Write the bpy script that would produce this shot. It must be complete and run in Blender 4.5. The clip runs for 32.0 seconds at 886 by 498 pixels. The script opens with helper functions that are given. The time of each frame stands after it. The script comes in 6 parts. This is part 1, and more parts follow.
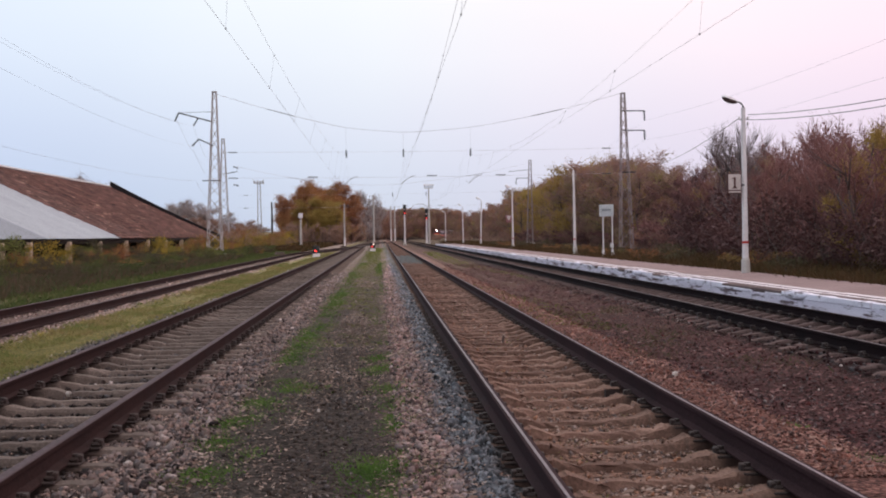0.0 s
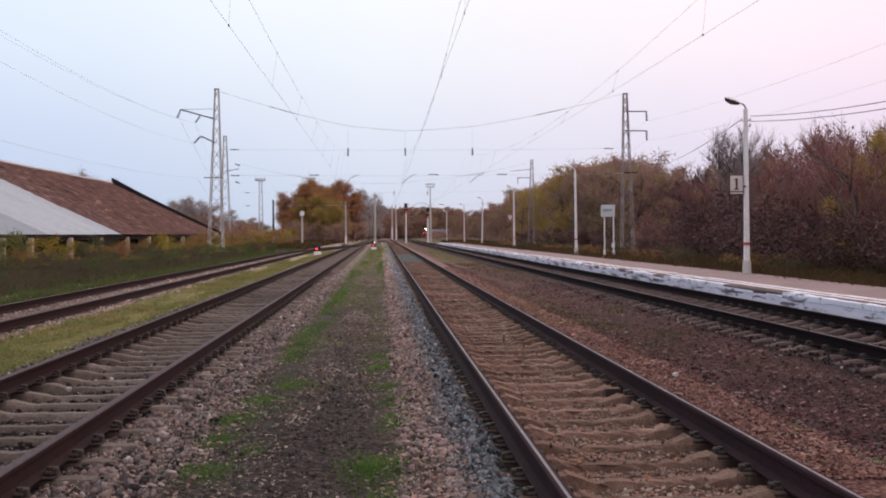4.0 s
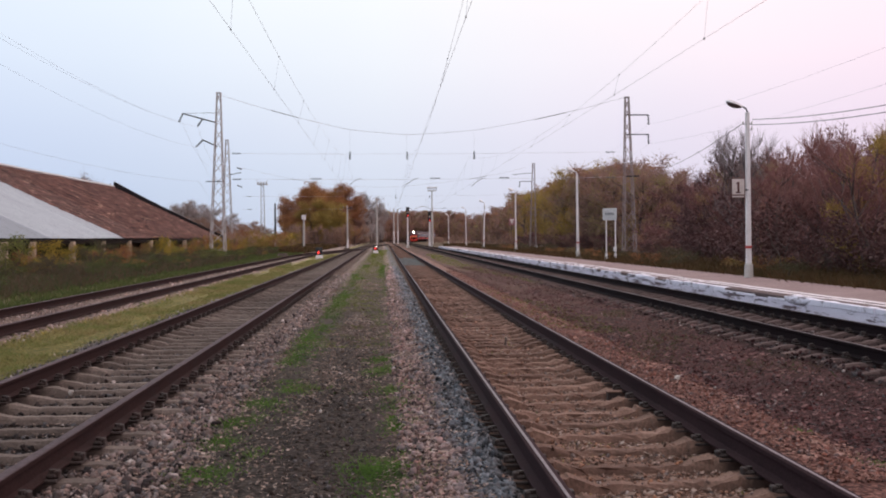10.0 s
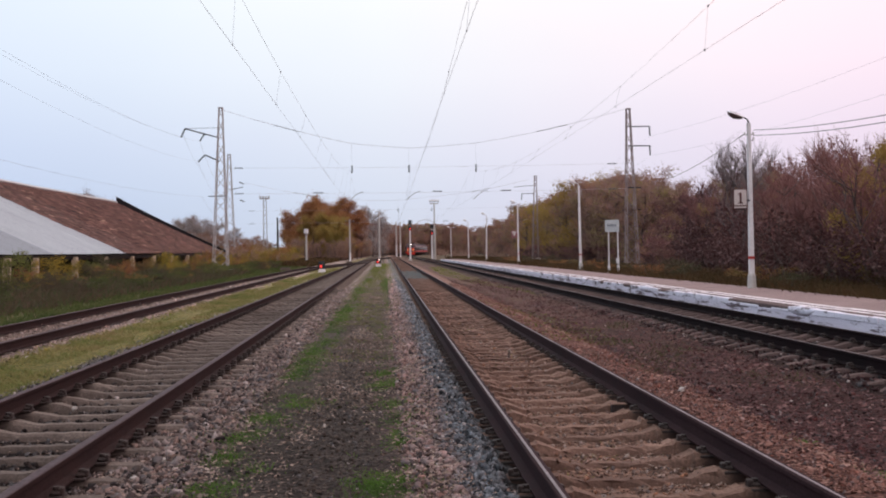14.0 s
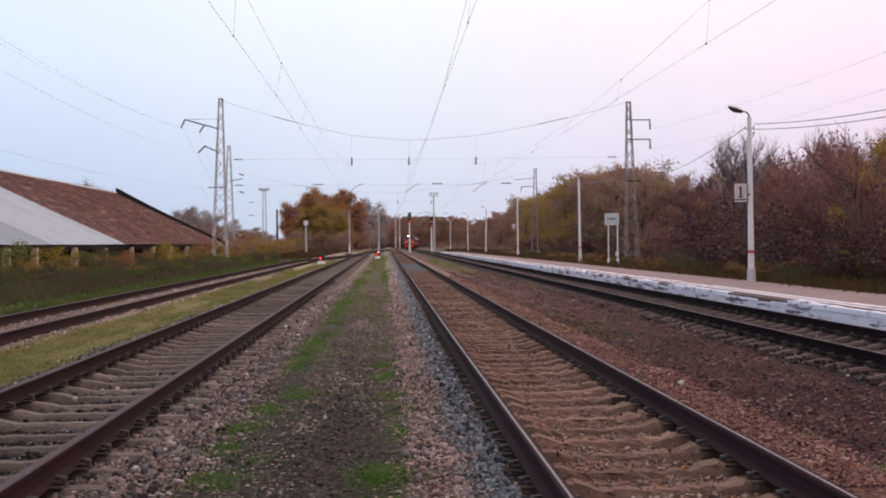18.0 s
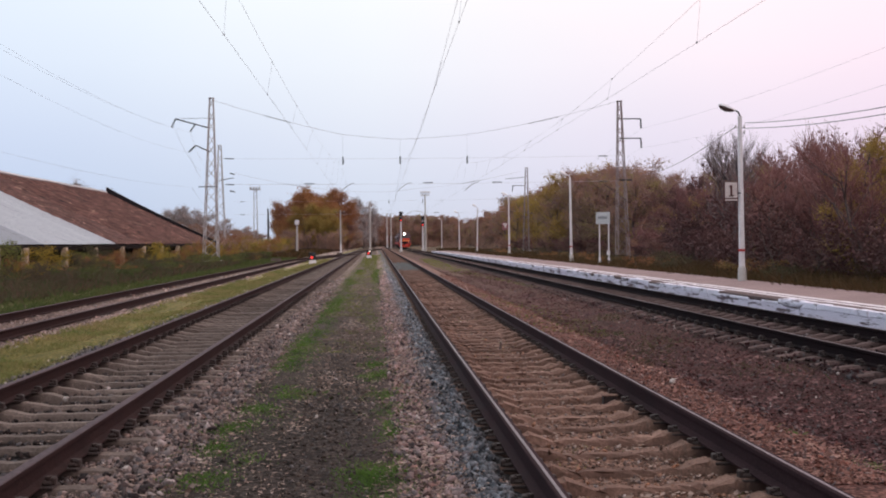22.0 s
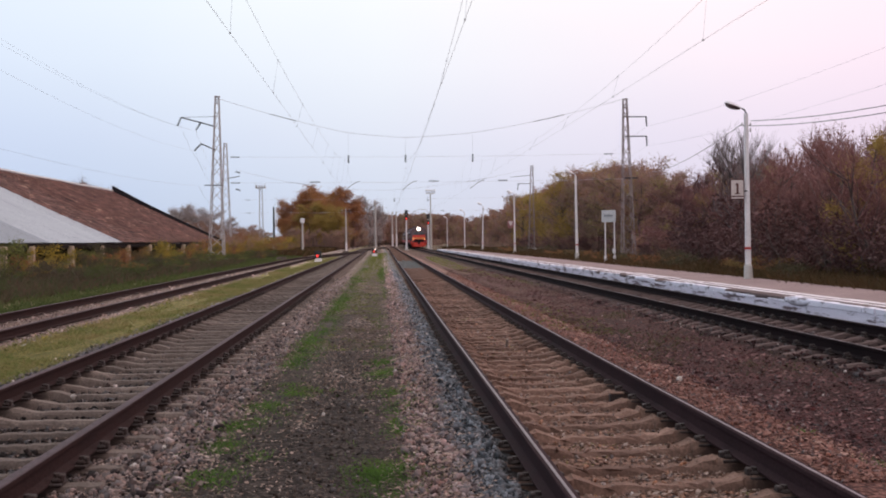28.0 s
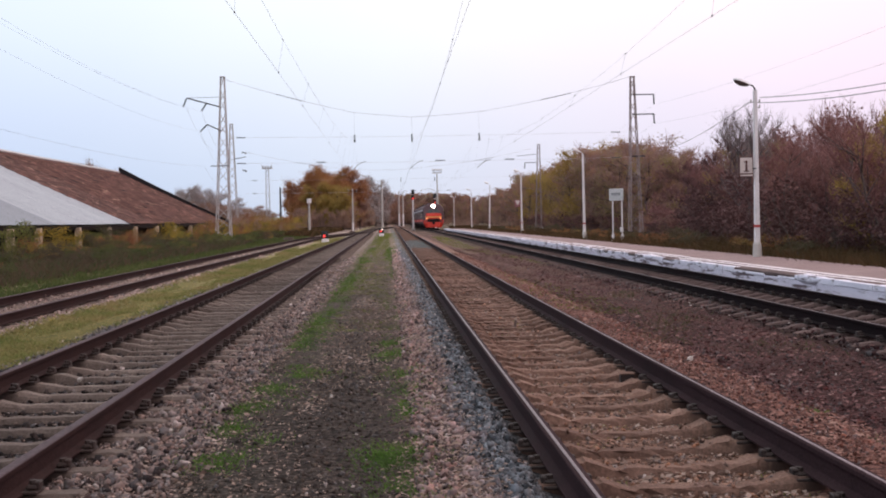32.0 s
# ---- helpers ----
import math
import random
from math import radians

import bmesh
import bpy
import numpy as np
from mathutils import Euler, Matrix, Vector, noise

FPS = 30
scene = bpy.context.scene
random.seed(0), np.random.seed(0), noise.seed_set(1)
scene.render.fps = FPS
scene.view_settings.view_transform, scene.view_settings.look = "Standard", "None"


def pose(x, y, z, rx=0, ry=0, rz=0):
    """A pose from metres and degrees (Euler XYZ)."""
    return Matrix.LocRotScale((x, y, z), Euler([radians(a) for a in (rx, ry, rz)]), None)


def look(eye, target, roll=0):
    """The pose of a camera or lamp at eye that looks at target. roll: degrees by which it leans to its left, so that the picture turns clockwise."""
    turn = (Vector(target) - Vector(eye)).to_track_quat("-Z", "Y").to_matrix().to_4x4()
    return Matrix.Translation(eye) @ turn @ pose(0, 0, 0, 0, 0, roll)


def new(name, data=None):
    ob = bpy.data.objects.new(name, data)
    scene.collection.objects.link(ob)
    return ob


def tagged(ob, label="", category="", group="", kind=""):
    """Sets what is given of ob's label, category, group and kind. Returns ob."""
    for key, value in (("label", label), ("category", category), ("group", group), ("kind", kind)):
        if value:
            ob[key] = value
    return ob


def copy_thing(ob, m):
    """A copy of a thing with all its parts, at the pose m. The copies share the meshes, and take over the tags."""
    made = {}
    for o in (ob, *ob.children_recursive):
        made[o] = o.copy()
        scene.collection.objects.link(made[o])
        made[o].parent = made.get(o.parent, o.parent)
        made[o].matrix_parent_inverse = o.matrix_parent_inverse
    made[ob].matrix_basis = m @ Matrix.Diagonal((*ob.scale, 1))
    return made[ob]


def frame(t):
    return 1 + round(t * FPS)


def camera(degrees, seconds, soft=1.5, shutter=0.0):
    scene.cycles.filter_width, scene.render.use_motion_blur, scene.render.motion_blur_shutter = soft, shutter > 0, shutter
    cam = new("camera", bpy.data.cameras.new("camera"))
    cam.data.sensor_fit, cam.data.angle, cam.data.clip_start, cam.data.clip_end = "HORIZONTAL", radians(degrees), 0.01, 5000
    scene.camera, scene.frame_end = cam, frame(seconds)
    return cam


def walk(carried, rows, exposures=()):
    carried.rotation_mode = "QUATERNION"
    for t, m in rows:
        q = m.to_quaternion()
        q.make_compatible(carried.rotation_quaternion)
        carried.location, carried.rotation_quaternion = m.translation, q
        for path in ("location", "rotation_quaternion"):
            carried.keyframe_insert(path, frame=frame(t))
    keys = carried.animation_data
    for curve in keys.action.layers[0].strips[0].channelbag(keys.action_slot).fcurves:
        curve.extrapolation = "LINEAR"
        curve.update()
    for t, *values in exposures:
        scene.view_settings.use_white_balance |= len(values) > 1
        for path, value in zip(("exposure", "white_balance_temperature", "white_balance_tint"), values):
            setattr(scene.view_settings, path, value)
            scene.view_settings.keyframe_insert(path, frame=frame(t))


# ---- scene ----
cam = camera(47.0, 32.0, soft=1.95)
# seconds, eye in metres, then yaw, pitch and roll in degrees
PATH = [
    (0, 0.007, 0.012, 1.675, -3.587, -0.783, 0.964),
    (0.5, 0.008, 0.013, 1.672, -3.490, -0.871, 0.906),
    (1, 0.006, 0.010, 1.672, -3.434, -0.810, 0.887),
    (1.5, 0.005, 0.015, 1.673, -3.368, -0.840, 0.802),
    (2, 0.008, 0.012, 1.672, -3.382, -0.892, 0.877),
    (2.5, 0.005, 0.017, 1.670, -3.357, -0.841, 0.787),
    (3, 0.007, 0.010, 1.668, -3.328, -0.885, 0.759),
    (3.5, 0.001, 0.013, 1.670, -3.565, -0.899, 0.494),
    (5.5, 0.008, 0.004, 1.672, -3.268, -0.504, 0.505),
    (6, 0.003, -0.006, 1.671, -3.204, -0.600, 0.454),
    (6.5, 0.003, 0.003, 1.671, -3.145, -0.528, 0.398),
    (7, 0.004, 0.001, 1.674, -3.150, -0.503, 0.452),
    (7.5, 0.004, 0.004, 1.673, -3.239, -0.406, 0.585),
    (8, 0.003, -0.000, 1.672, -3.486, -0.429, 0.392),
    (8.5, 0.000, 0.000, 1.671, -3.570, -0.420, 0.252),
    (9, 0.000, -0.000, 1.670, -3.570, -0.419, 0.241),
    (9.5, -0.002, 0.002, 1.672, -3.475, -0.522, 0.372),
    (10, 0.002, 0.006, 1.666, -3.420, -0.629, 0.519),
    (10.5, -0.000, -0.007, 1.673, -3.459, -0.583, 0.453),
    (11, -0.001, -0.001, 1.673, -3.611, -0.417, 0.386),
    (11.5, -0.003, -0.010, 1.674, -3.582, -0.433, 0.373),
    (12, -0.002, -0.002, 1.667, -3.613, -0.448, 0.379),
    (12.5, -0.002, -0.003, 1.671, -3.568, -0.340, 0.721),
    (13, -0.003, 0.001, 1.676, -3.563, -0.384, 1.005),
    (13.5, 0.001, 0.004, 1.674, -3.400, 0.080, 1.017),
    (15.5, -0.006, 0.006, 1.668, -3.143, 0.103, 0.959),
    (16, -0.005, 0.003, 1.668, -3.187, -0.096, 1.212),
    (16.5, -0.008, 0.011, 1.665, -3.153, -0.235, 0.922),
    (17, -0.012, 0.002, 1.667, -3.230, -0.309, 0.856),
    (17.5, -0.018, 0.003, 1.666, -3.246, -0.310, 0.711),
    (18, -0.021, -0.002, 1.669, -3.323, -0.329, 0.667),
    (18.5, -0.019, -0.002, 1.666, -3.533, -0.321, 0.534),
    (19, -0.017, -0.002, 1.665, -3.628, -0.535, 0.590),
    (19.5, -0.017, -0.002, 1.665, -3.473, -0.569, 0.672),
    (20, -0.011, 0.002, 1.668, -3.307, -0.373, 0.694),
    (20.5, -0.013, 0.008, 1.665, -3.271, -0.065, 0.699),
    (21, -0.019, -0.005, 1.669, -3.242, -0.226, 0.562),
    (21.5, -0.016, 0.004, 1.667, -3.420, -0.375, 0.770),
    (22, -0.020, 0.002, 1.667, -3.807, -0.384, 0.750),
    (22.5, -0.025, 0.007, 1.666, -4.235, -0.710, 0.540),
    (23, -0.035, 0.010, 1.664, -4.174, -0.686, 0.329),
    (23.5, -0.039, -0.002, 1.665, -4.215, -0.664, 0.257),
    (24, -0.033, 0.001, 1.665, -4.121, -0.437, 0.333),
    (24.5, -0.034, 0.000, 1.664, -3.999, -0.380, 0.321),
    (25, -0.032, -0.004, 1.663, -3.914, -0.339, 0.406),
    (25.5, -0.024, -0.005, 1.668, -3.572, -0.160, 1.279),
    (27.5, -0.026, 0.006, 1.667, -3.485, -0.368, 0.958),
    (28, -0.034, 0.000, 1.663, -3.507, -0.478, 0.786),
    (28.5, -0.037, -0.002, 1.663, -3.618, -0.519, 0.732),
    (29, -0.038, -0.004, 1.663, -3.859, -0.746, 0.693),
    (29.5, -0.044, -0.002, 1.664, -3.776, -0.932, 0.679),
    (30, -0.052, 0.001, 1.659, -3.698, -0.768, 0.892),
    (30.5, -0.062, -0.001, 1.653, -4.000, -1.064, 0.945),
    (31, -0.071, 0.009, 1.651, -3.785, -1.057, 1.060),
    (31.5, -0.060, 0.056, 1.661, -3.471, -1.488, 1.131),
    (32, -0.038, 0.119, 1.667, -3.125, -1.624, 1.125),
]
walk(cam, [(t, pose(x, y, z, 90 + p, r, yaw)) for t, x, y, z, yaw, p, r in PATH], exposures=[(0, 0.0), (30.4, 0.0), (31, 0.09), (32, 0.12)])

# ---- world and light: overcast autumn dusk, glow to the right ----
world = bpy.data.worlds.new("overcast_sky")
scene.world = world
world.use_nodes = True
wn, wl = world.node_tree.nodes, world.node_tree.links
wn.clear()
sky = wn.new("ShaderNodeTexSky")
sky.sky_type, sky.sun_disc = "NISHITA", False
sky.sun_elevation, sky.sun_rotation = radians(43), radians(49)
w_co = wn.new("ShaderNodeTexCoord")
w_sep = wn.new("ShaderNodeSeparateXYZ")
wl.new(w_co.outputs["Generated"], w_sep.inputs[0])


def w_ramp(src, lo, hi, stops):
    m = wn.new("ShaderNodeMapRange")
    m.inputs["From Min"].default_value, m.inputs["From Max"].default_value = lo, hi
    wl.new(src, m.inputs["Value"])
    r = wn.new("ShaderNodeValToRGB")
    r.color_ramp.interpolation = "LINEAR"
    while len(r.color_ramp.elements) < len(stops):
        r.color_ramp.elements.new(0.5)
    for e, (p, c) in zip(r.color_ramp.elements, stops):
        e.position, e.color = p, (*c, 1)
    wl.new(m.outputs[0], r.inputs[0])
    return r.outputs[0]


def w_mix(kind, fac, a, b):
    m = wn.new("ShaderNodeMix")
    m.data_type, m.blend_type = "RGBA", kind
    m.inputs["Factor"].default_value = fac
    for s, v in ((m.inputs[6], a), (m.inputs[7], b)):
        if isinstance(v, tuple):
            s.default_value = (*v, 1)
        else:
            wl.new(v, s)
    return m.outputs[2]


SKY_GAIN = 1.06
across = w_ramp(w_sep.outputs["X"], -0.5, 0.5, [(0.0, (0.735, 0.835, 0.985)), (0.3, (0.895, 0.945, 1.0)), (0.5, (1.0, 1.0, 1.0)), (0.7, (1.065, 0.96, 0.972)), (1.0, (1.12, 0.872, 0.922))])
upward = w_ramp(w_sep.outputs["Z"], -0.05, 0.35, [(0.0, (0.53, 0.58, 0.71)), (0.125, (0.60, 0.655, 0.795)), (0.25, (0.66, 0.71, 0.85)), (0.375, (0.76, 0.79, 0.905)), (0.55, (0.90, 0.92, 0.975)), (0.70, (0.98, 0.99, 1.0)), (0.85, (1.05, 1.05, 1.04)), (1.0, (1.32, 1.31, 1.29))])
veil = w_mix("MULTIPLY", 1.0, across, upward)
ahead = w_ramp(w_sep.outputs["Y"], -1.0, 1.0, [(0.0, (0.98, 0.96, 0.98)), (0.45, (0.95, 0.94, 0.95)), (0.8, (1.0, 1.0, 1.0)), (1.0, (1.0, 1.0, 1.0))])
veil = w_mix("MULTIPLY", 1.0, veil, ahead)
cl = wn.new("ShaderNodeTexNoise")
cl.inputs["Scale"].default_value, cl.inputs["Detail"].default_value = 2.2, 4
wl.new(w_co.outputs["Generated"], cl.inputs["Vector"])
cloud = w_ramp(cl.outputs["Fac"], 0.3, 0.7, [(0.0, (0.96, 0.97, 0.98)), (1.0, (1.03, 1.02, 1.01))])
veil = w_mix("MULTIPLY", 1.0, veil, cloud)
blue = w_mix("MULTIPLY", 1.0, sky.outputs[0], (0.10, 0.10, 0.10))
total = w_mix("MIX", 0.93, blue, veil)
bg = wn.new("ShaderNodeBackground")
bg.inputs["Strength"].default_value = SKY_GAIN
wl.new(total, bg.inputs["Color"])
wo = wn.new("ShaderNodeOutputWorld")
wl.new(bg.outputs[0], wo.inputs["Surface"])

sun = new("sun", bpy.data.lights.new("sun", "SUN"))
sun.data.energy, sun.data.angle, sun.data.color = 0.55, radians(35), (1.0, 0.86, 0.86)
sun.matrix_world = look((16, 14, 20), (0, 0, 0))


# ---- materials ----
def nodes_of(name):
    m = bpy.data.materials.new(name)
    m.use_nodes = True
    nt = m.node_tree
    return m, nt.nodes, nt.links, nt.nodes["Principled BSDF"]


def mixer(n, l, kind, fac, a, b):
    m = n.new("ShaderNodeMix")
    m.data_type, m.blend_type = "RGBA", kind
    for s, v in ((m.inputs["Factor"], fac), (m.inputs[6], a), (m.inputs[7], b)):
        if isinstance(v, tuple):
            s.default_value = (*v, 1)
        elif isinstance(v, (int, float)):
            s.default_value = v
        else:
            l.new(v, s)
    return m.outputs[2]


def span(n, l, src, a, b, c=0.0, d=1.0):
    m = n.new("ShaderNodeMapRange")
    for i, v in enumerate((a, b, c, d)):
        m.inputs[1 + i].default_value = v
    l.new(src, m.inputs[0])
    return m.outputs[0]


def noise_of(n, l, vec, scale, detail=4, rough=0.6):
    t = n.new("ShaderNodeTexNoise")
    t.inputs["Scale"].default_value, t.inputs["Detail"].default_value, t.inputs["Roughness"].default_value = scale, detail, rough
    l.new(vec, t.inputs["Vector"])
    return t.outputs["Fac"]


def surface(name, c1, c2, scale=3.0, fine=40.0, rough=(0.7, 0.95), metal=0.0, bump=0.3, dist=0.01, stain=None, stain_scale=1.2, stain_cut=(0.55, 0.7),
            rnd=0.0, island=0.0, squash=(1, 1, 1), glow=None, world_space=False, grit=0.55, seat=None):
    """A worn surface: two tones at two scales, stains, relief; rnd varies it from object to object, island from piece to piece."""
    m, n, l, b = nodes_of(name)
    geo = n.new("ShaderNodeNewGeometry")
    co = n.new("ShaderNodeTexCoord")
    mp = n.new("ShaderNodeMapping")
    mp.inputs["Scale"].default_value = squash
    l.new(geo.outputs["Position"] if world_space else co.outputs["Object"], mp.inputs["Vector"])
    info = n.new("ShaderNodeObjectInfo")
    shift = n.new("ShaderNodeVectorMath")
    shift.operation = "MULTIPLY_ADD"
    cx = n.new("ShaderNodeCombineXYZ")
    for i in range(3):
        l.new(info.outputs["Random"], cx.inputs[i])
    l.new(cx.outputs[0], shift.inputs[0])
    shift.inputs[1].default_value = (37, 23, 51)
    l.new(mp.outputs[0], shift.inputs[2])
    vec = shift.outputs[0]
    big, small = noise_of(n, l, vec, scale), noise_of(n, l, vec, fine, 3)
    col = mixer(n, l, "MIX", span(n, l, big, 0.35, 0.65), c1, c2)
    dark = mixer(n, l, "MULTIPLY", 1.0, col, (grit, grit, grit))
    col = mixer(n, l, "MIX", span(n, l, small, 0.35, 0.7), dark, col)
    if stain:
        col = mixer(n, l, "MIX", span(n, l, noise_of(n, l, vec, stain_scale, 6, 0.7), *stain_cut), col, stain)
    if seat:
        # ragged dark bands at both rails of a sleeper: rail shade put into the colour
        axes = n.new("ShaderNodeSeparateXYZ")
        l.new(co.outputs["Object"], axes.inputs[0])
        off = n.new("ShaderNodeMath")
        off.operation = "ABSOLUTE"
        l.new(axes.outputs["X"], off.inputs[0])
        rail = n.new("ShaderNodeMath")
        rail.operation = "SUBTRACT"
        l.new(off.outputs[0], rail.inputs[0])
        rail.inputs[1].default_value = 0.80
        away = n.new("ShaderNodeMath")
        away.operation = "ABSOLUTE"
        l.new(rail.outputs[0], away.inputs[0])
        ragged = n.new("ShaderNodeMath")
        ragged.operation = "MULTIPLY_ADD"
        l.new(noise_of(n, l, vec, 9.0, 4), ragged.inputs[0])
        ragged.inputs[1].default_value = 0.16
        l.new(away.outputs[0], ragged.inputs[2])
        col = mixer(n, l, "MIX", span(n, l, ragged.outputs[0], 0.17, 0.27, 0.8, 0.0), col, seat)
    if rnd:
        v = n.new("ShaderNodeHueSaturation")
        l.new(span(n, l, info.outputs["Random"], 0, 1, 1 - rnd, 1 + rnd), v.inputs["Value"])
        l.new(col, v.inputs["Color"])
        col = v.outputs[0]
    if island:
        v = n.new("ShaderNodeHueSaturation")
        l.new(span(n, l, geo.outputs["Random Per Island"], 0, 1, 1 - island, 1 + island), v.inputs["Value"])
        l.new(col, v.inputs["Color"])
        col = v.outputs[0]
    l.new(col, b.inputs["Base Color"])
    l.new(span(n, l, big, 0.3, 0.7, rough[0], rough[1]), b.inputs["Roughness"])
    b.inputs["Metallic"].default_value = metal
    b.inputs["Specular IOR Level"].default_value = 0.12 if rough[0] > 0.6 and metal < 0.3 else 0.5
    if bump:
        bp = n.new("ShaderNodeBump")
        bp.inputs["Strength"].default_value, bp.inputs["Distance"].default_value = bump, dist
        l.new(small, bp.inputs["Height"])
        l.new(bp.outputs[0], b.inputs["Normal"])
    if glow:
        b.inputs["Emission Color"].default_value, b.inputs["Emission Strength"].default_value = (*glow[0], 1), glow[1]
    return m


# tones of the ground across the tracks: from x, light and dark tone
GROUND_ZONES = [
    (-24.0, (0.115, 0.118, 0.045), (0.105, 0.072, 0.040)),
    (-9.45, (0.235, 0.168, 0.145), (0.085, 0.060, 0.053)),
    (-6.75, (0.330, 0.235, 0.205), (0.120, 0.085, 0.074)),
    (-6.10, (0.210, 0.170, 0.055), (0.090, 0.100, 0.024)),
    (-4.75, (0.150, 0.138, 0.150), (0.044, 0.040, 0.044)),
    # near-black bed: the shade between the loop's sleepers put into its tone
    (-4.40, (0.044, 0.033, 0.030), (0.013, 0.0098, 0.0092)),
    (-2.30, (0.205, 0.150, 0.132), (0.034, 0.026, 0.026)),
    (-1.45, (0.086, 0.070, 0.058), (0.034, 0.028, 0.023)),
    (-0.85, (0.082, 0.064, 0.054), (0.034, 0.026, 0.022)),
    (0.10, (0.270, 0.172, 0.152), (0.058, 0.040, 0.038)),
    (0.50, (0.142, 0.152, 0.166), (0.030, 0.033, 0.038)),
    # dark band at the centre rail: the rail's shade put into the ground
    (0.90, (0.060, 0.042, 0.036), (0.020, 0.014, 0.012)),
    (1.16, (0.262, 0.154, 0.113), (0.098, 0.056, 0.042)),
    (2.66, (0.218, 0.106, 0.086), (0.076, 0.036, 0.030)),
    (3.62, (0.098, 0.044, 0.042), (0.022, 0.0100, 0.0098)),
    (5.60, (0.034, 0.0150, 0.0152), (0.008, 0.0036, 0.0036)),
    (8.80, (0.070, 0.046, 0.028), (0.036, 0.024, 0.015)),
]


def ground_tones(n, l):
    geo = n.new("ShaderNodeNewGeometry")
    sep = n.new("ShaderNodeSeparateXYZ")
    l.new(geo.outputs["Position"], sep.inputs[0])
    jit = n.new("ShaderNodeMath")
    jit.operation = "MULTIPLY_ADD"
    l.new(noise_of(n, l, geo.outputs["Position"], 1.6, 6, 0.7), jit.inputs[0])
    jit.inputs[1].default_value = 0.9
    l.new(sep.outputs["X"], jit.inputs[2])
    where = span(n, l, jit.outputs[0], -24.0 + 0.45, 12.0 + 0.45)
    outs = []
    for k in (1, 2):
        r = n.new("ShaderNodeValToRGB")
        r.color_ramp.interpolation = "LINEAR"
        stops = []
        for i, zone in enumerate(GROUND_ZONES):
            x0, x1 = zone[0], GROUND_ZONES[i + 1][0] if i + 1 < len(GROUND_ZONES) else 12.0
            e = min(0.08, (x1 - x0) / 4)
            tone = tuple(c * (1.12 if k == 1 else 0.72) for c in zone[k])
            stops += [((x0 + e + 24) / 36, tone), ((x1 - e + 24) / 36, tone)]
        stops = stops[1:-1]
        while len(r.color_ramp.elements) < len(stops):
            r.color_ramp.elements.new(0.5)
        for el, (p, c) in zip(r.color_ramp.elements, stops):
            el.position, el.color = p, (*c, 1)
        l.new(where, r.inputs[0])
        outs.append(r.outputs[0])
    return geo, outs[0], outs[1]


def ground_material():
    m, n, l, b = nodes_of("trackside_ground")
    geo, light, dark = ground_tones(n, l)
    pos = geo.outputs["Position"]
    vor = n.new("ShaderNodeTexVoronoi")
    vor.inputs["Scale"].default_value = 24
    l.new(pos, vor.inputs["Vector"])
    stone = n.new("ShaderNodeSeparateColor")
    l.new(vor.outputs["Color"], stone.inputs[0])
    along = n.new("ShaderNodeMapping")
    along.inputs["Scale"].default_value = (1.6, 0.22, 1.0)
    l.new(pos, along.inputs["Vector"])
    patches = noise_of(n, l, along.outputs[0], 0.8, 6, 0.7)
    f = n.new("ShaderNodeMath")
    f.operation = "MULTIPLY_ADD"
    l.new(patches, f.inputs[0])
    f.inputs[1].default_value = 1.1
    half = span(n, l, stone.outputs[0], 0, 1, -0.45, 0.45)
    l.new(half, f.inputs[2])
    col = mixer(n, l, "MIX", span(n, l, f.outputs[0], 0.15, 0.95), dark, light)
    # shade in the gaps between stones, put into the colour
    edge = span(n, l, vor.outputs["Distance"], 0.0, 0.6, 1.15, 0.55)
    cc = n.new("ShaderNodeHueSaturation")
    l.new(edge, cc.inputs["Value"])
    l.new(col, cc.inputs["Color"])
    # farther along the line the bed is paler and less saturated
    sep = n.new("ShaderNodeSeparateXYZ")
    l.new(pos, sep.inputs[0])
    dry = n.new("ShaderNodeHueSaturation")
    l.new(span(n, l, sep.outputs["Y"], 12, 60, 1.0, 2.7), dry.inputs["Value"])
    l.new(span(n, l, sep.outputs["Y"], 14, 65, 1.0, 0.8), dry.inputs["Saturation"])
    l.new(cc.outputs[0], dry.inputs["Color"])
    weedy = n.new("ShaderNodeMath")
    weedy.operation = "MULTIPLY"
    l.new(span(n, l, sep.outputs["Y"], 9, 55, 0.0, 0.75), weedy.inputs[0])
    l.new(span(n, l, noise_of(n, l, pos, 0.55, 6, 0.7), 0.38, 0.62), weedy.inputs[1])
    moss = mixer(n, l, "MIX", span(n, l, noise_of(n, l, pos, 1.9, 5, 0.7), 0.4, 0.6), (0.105, 0.085, 0.045), (0.185, 0.130, 0.085))
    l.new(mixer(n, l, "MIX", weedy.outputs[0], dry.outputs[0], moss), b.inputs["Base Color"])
    b.inputs["Roughness"].default_value = 0.95
    b.inputs["Specular IOR Level"].default_value = 0.08
    bp = n.new("ShaderNodeBump")
    bp.inputs["Strength"].default_value, bp.inputs["Distance"].default_value = 0.8, 0.03
    bp.invert = True
    l.new(vor.outputs["Distance"], bp.inputs["Height"])
    l.new(bp.outputs[0], b.inputs["Normal"])
    return m


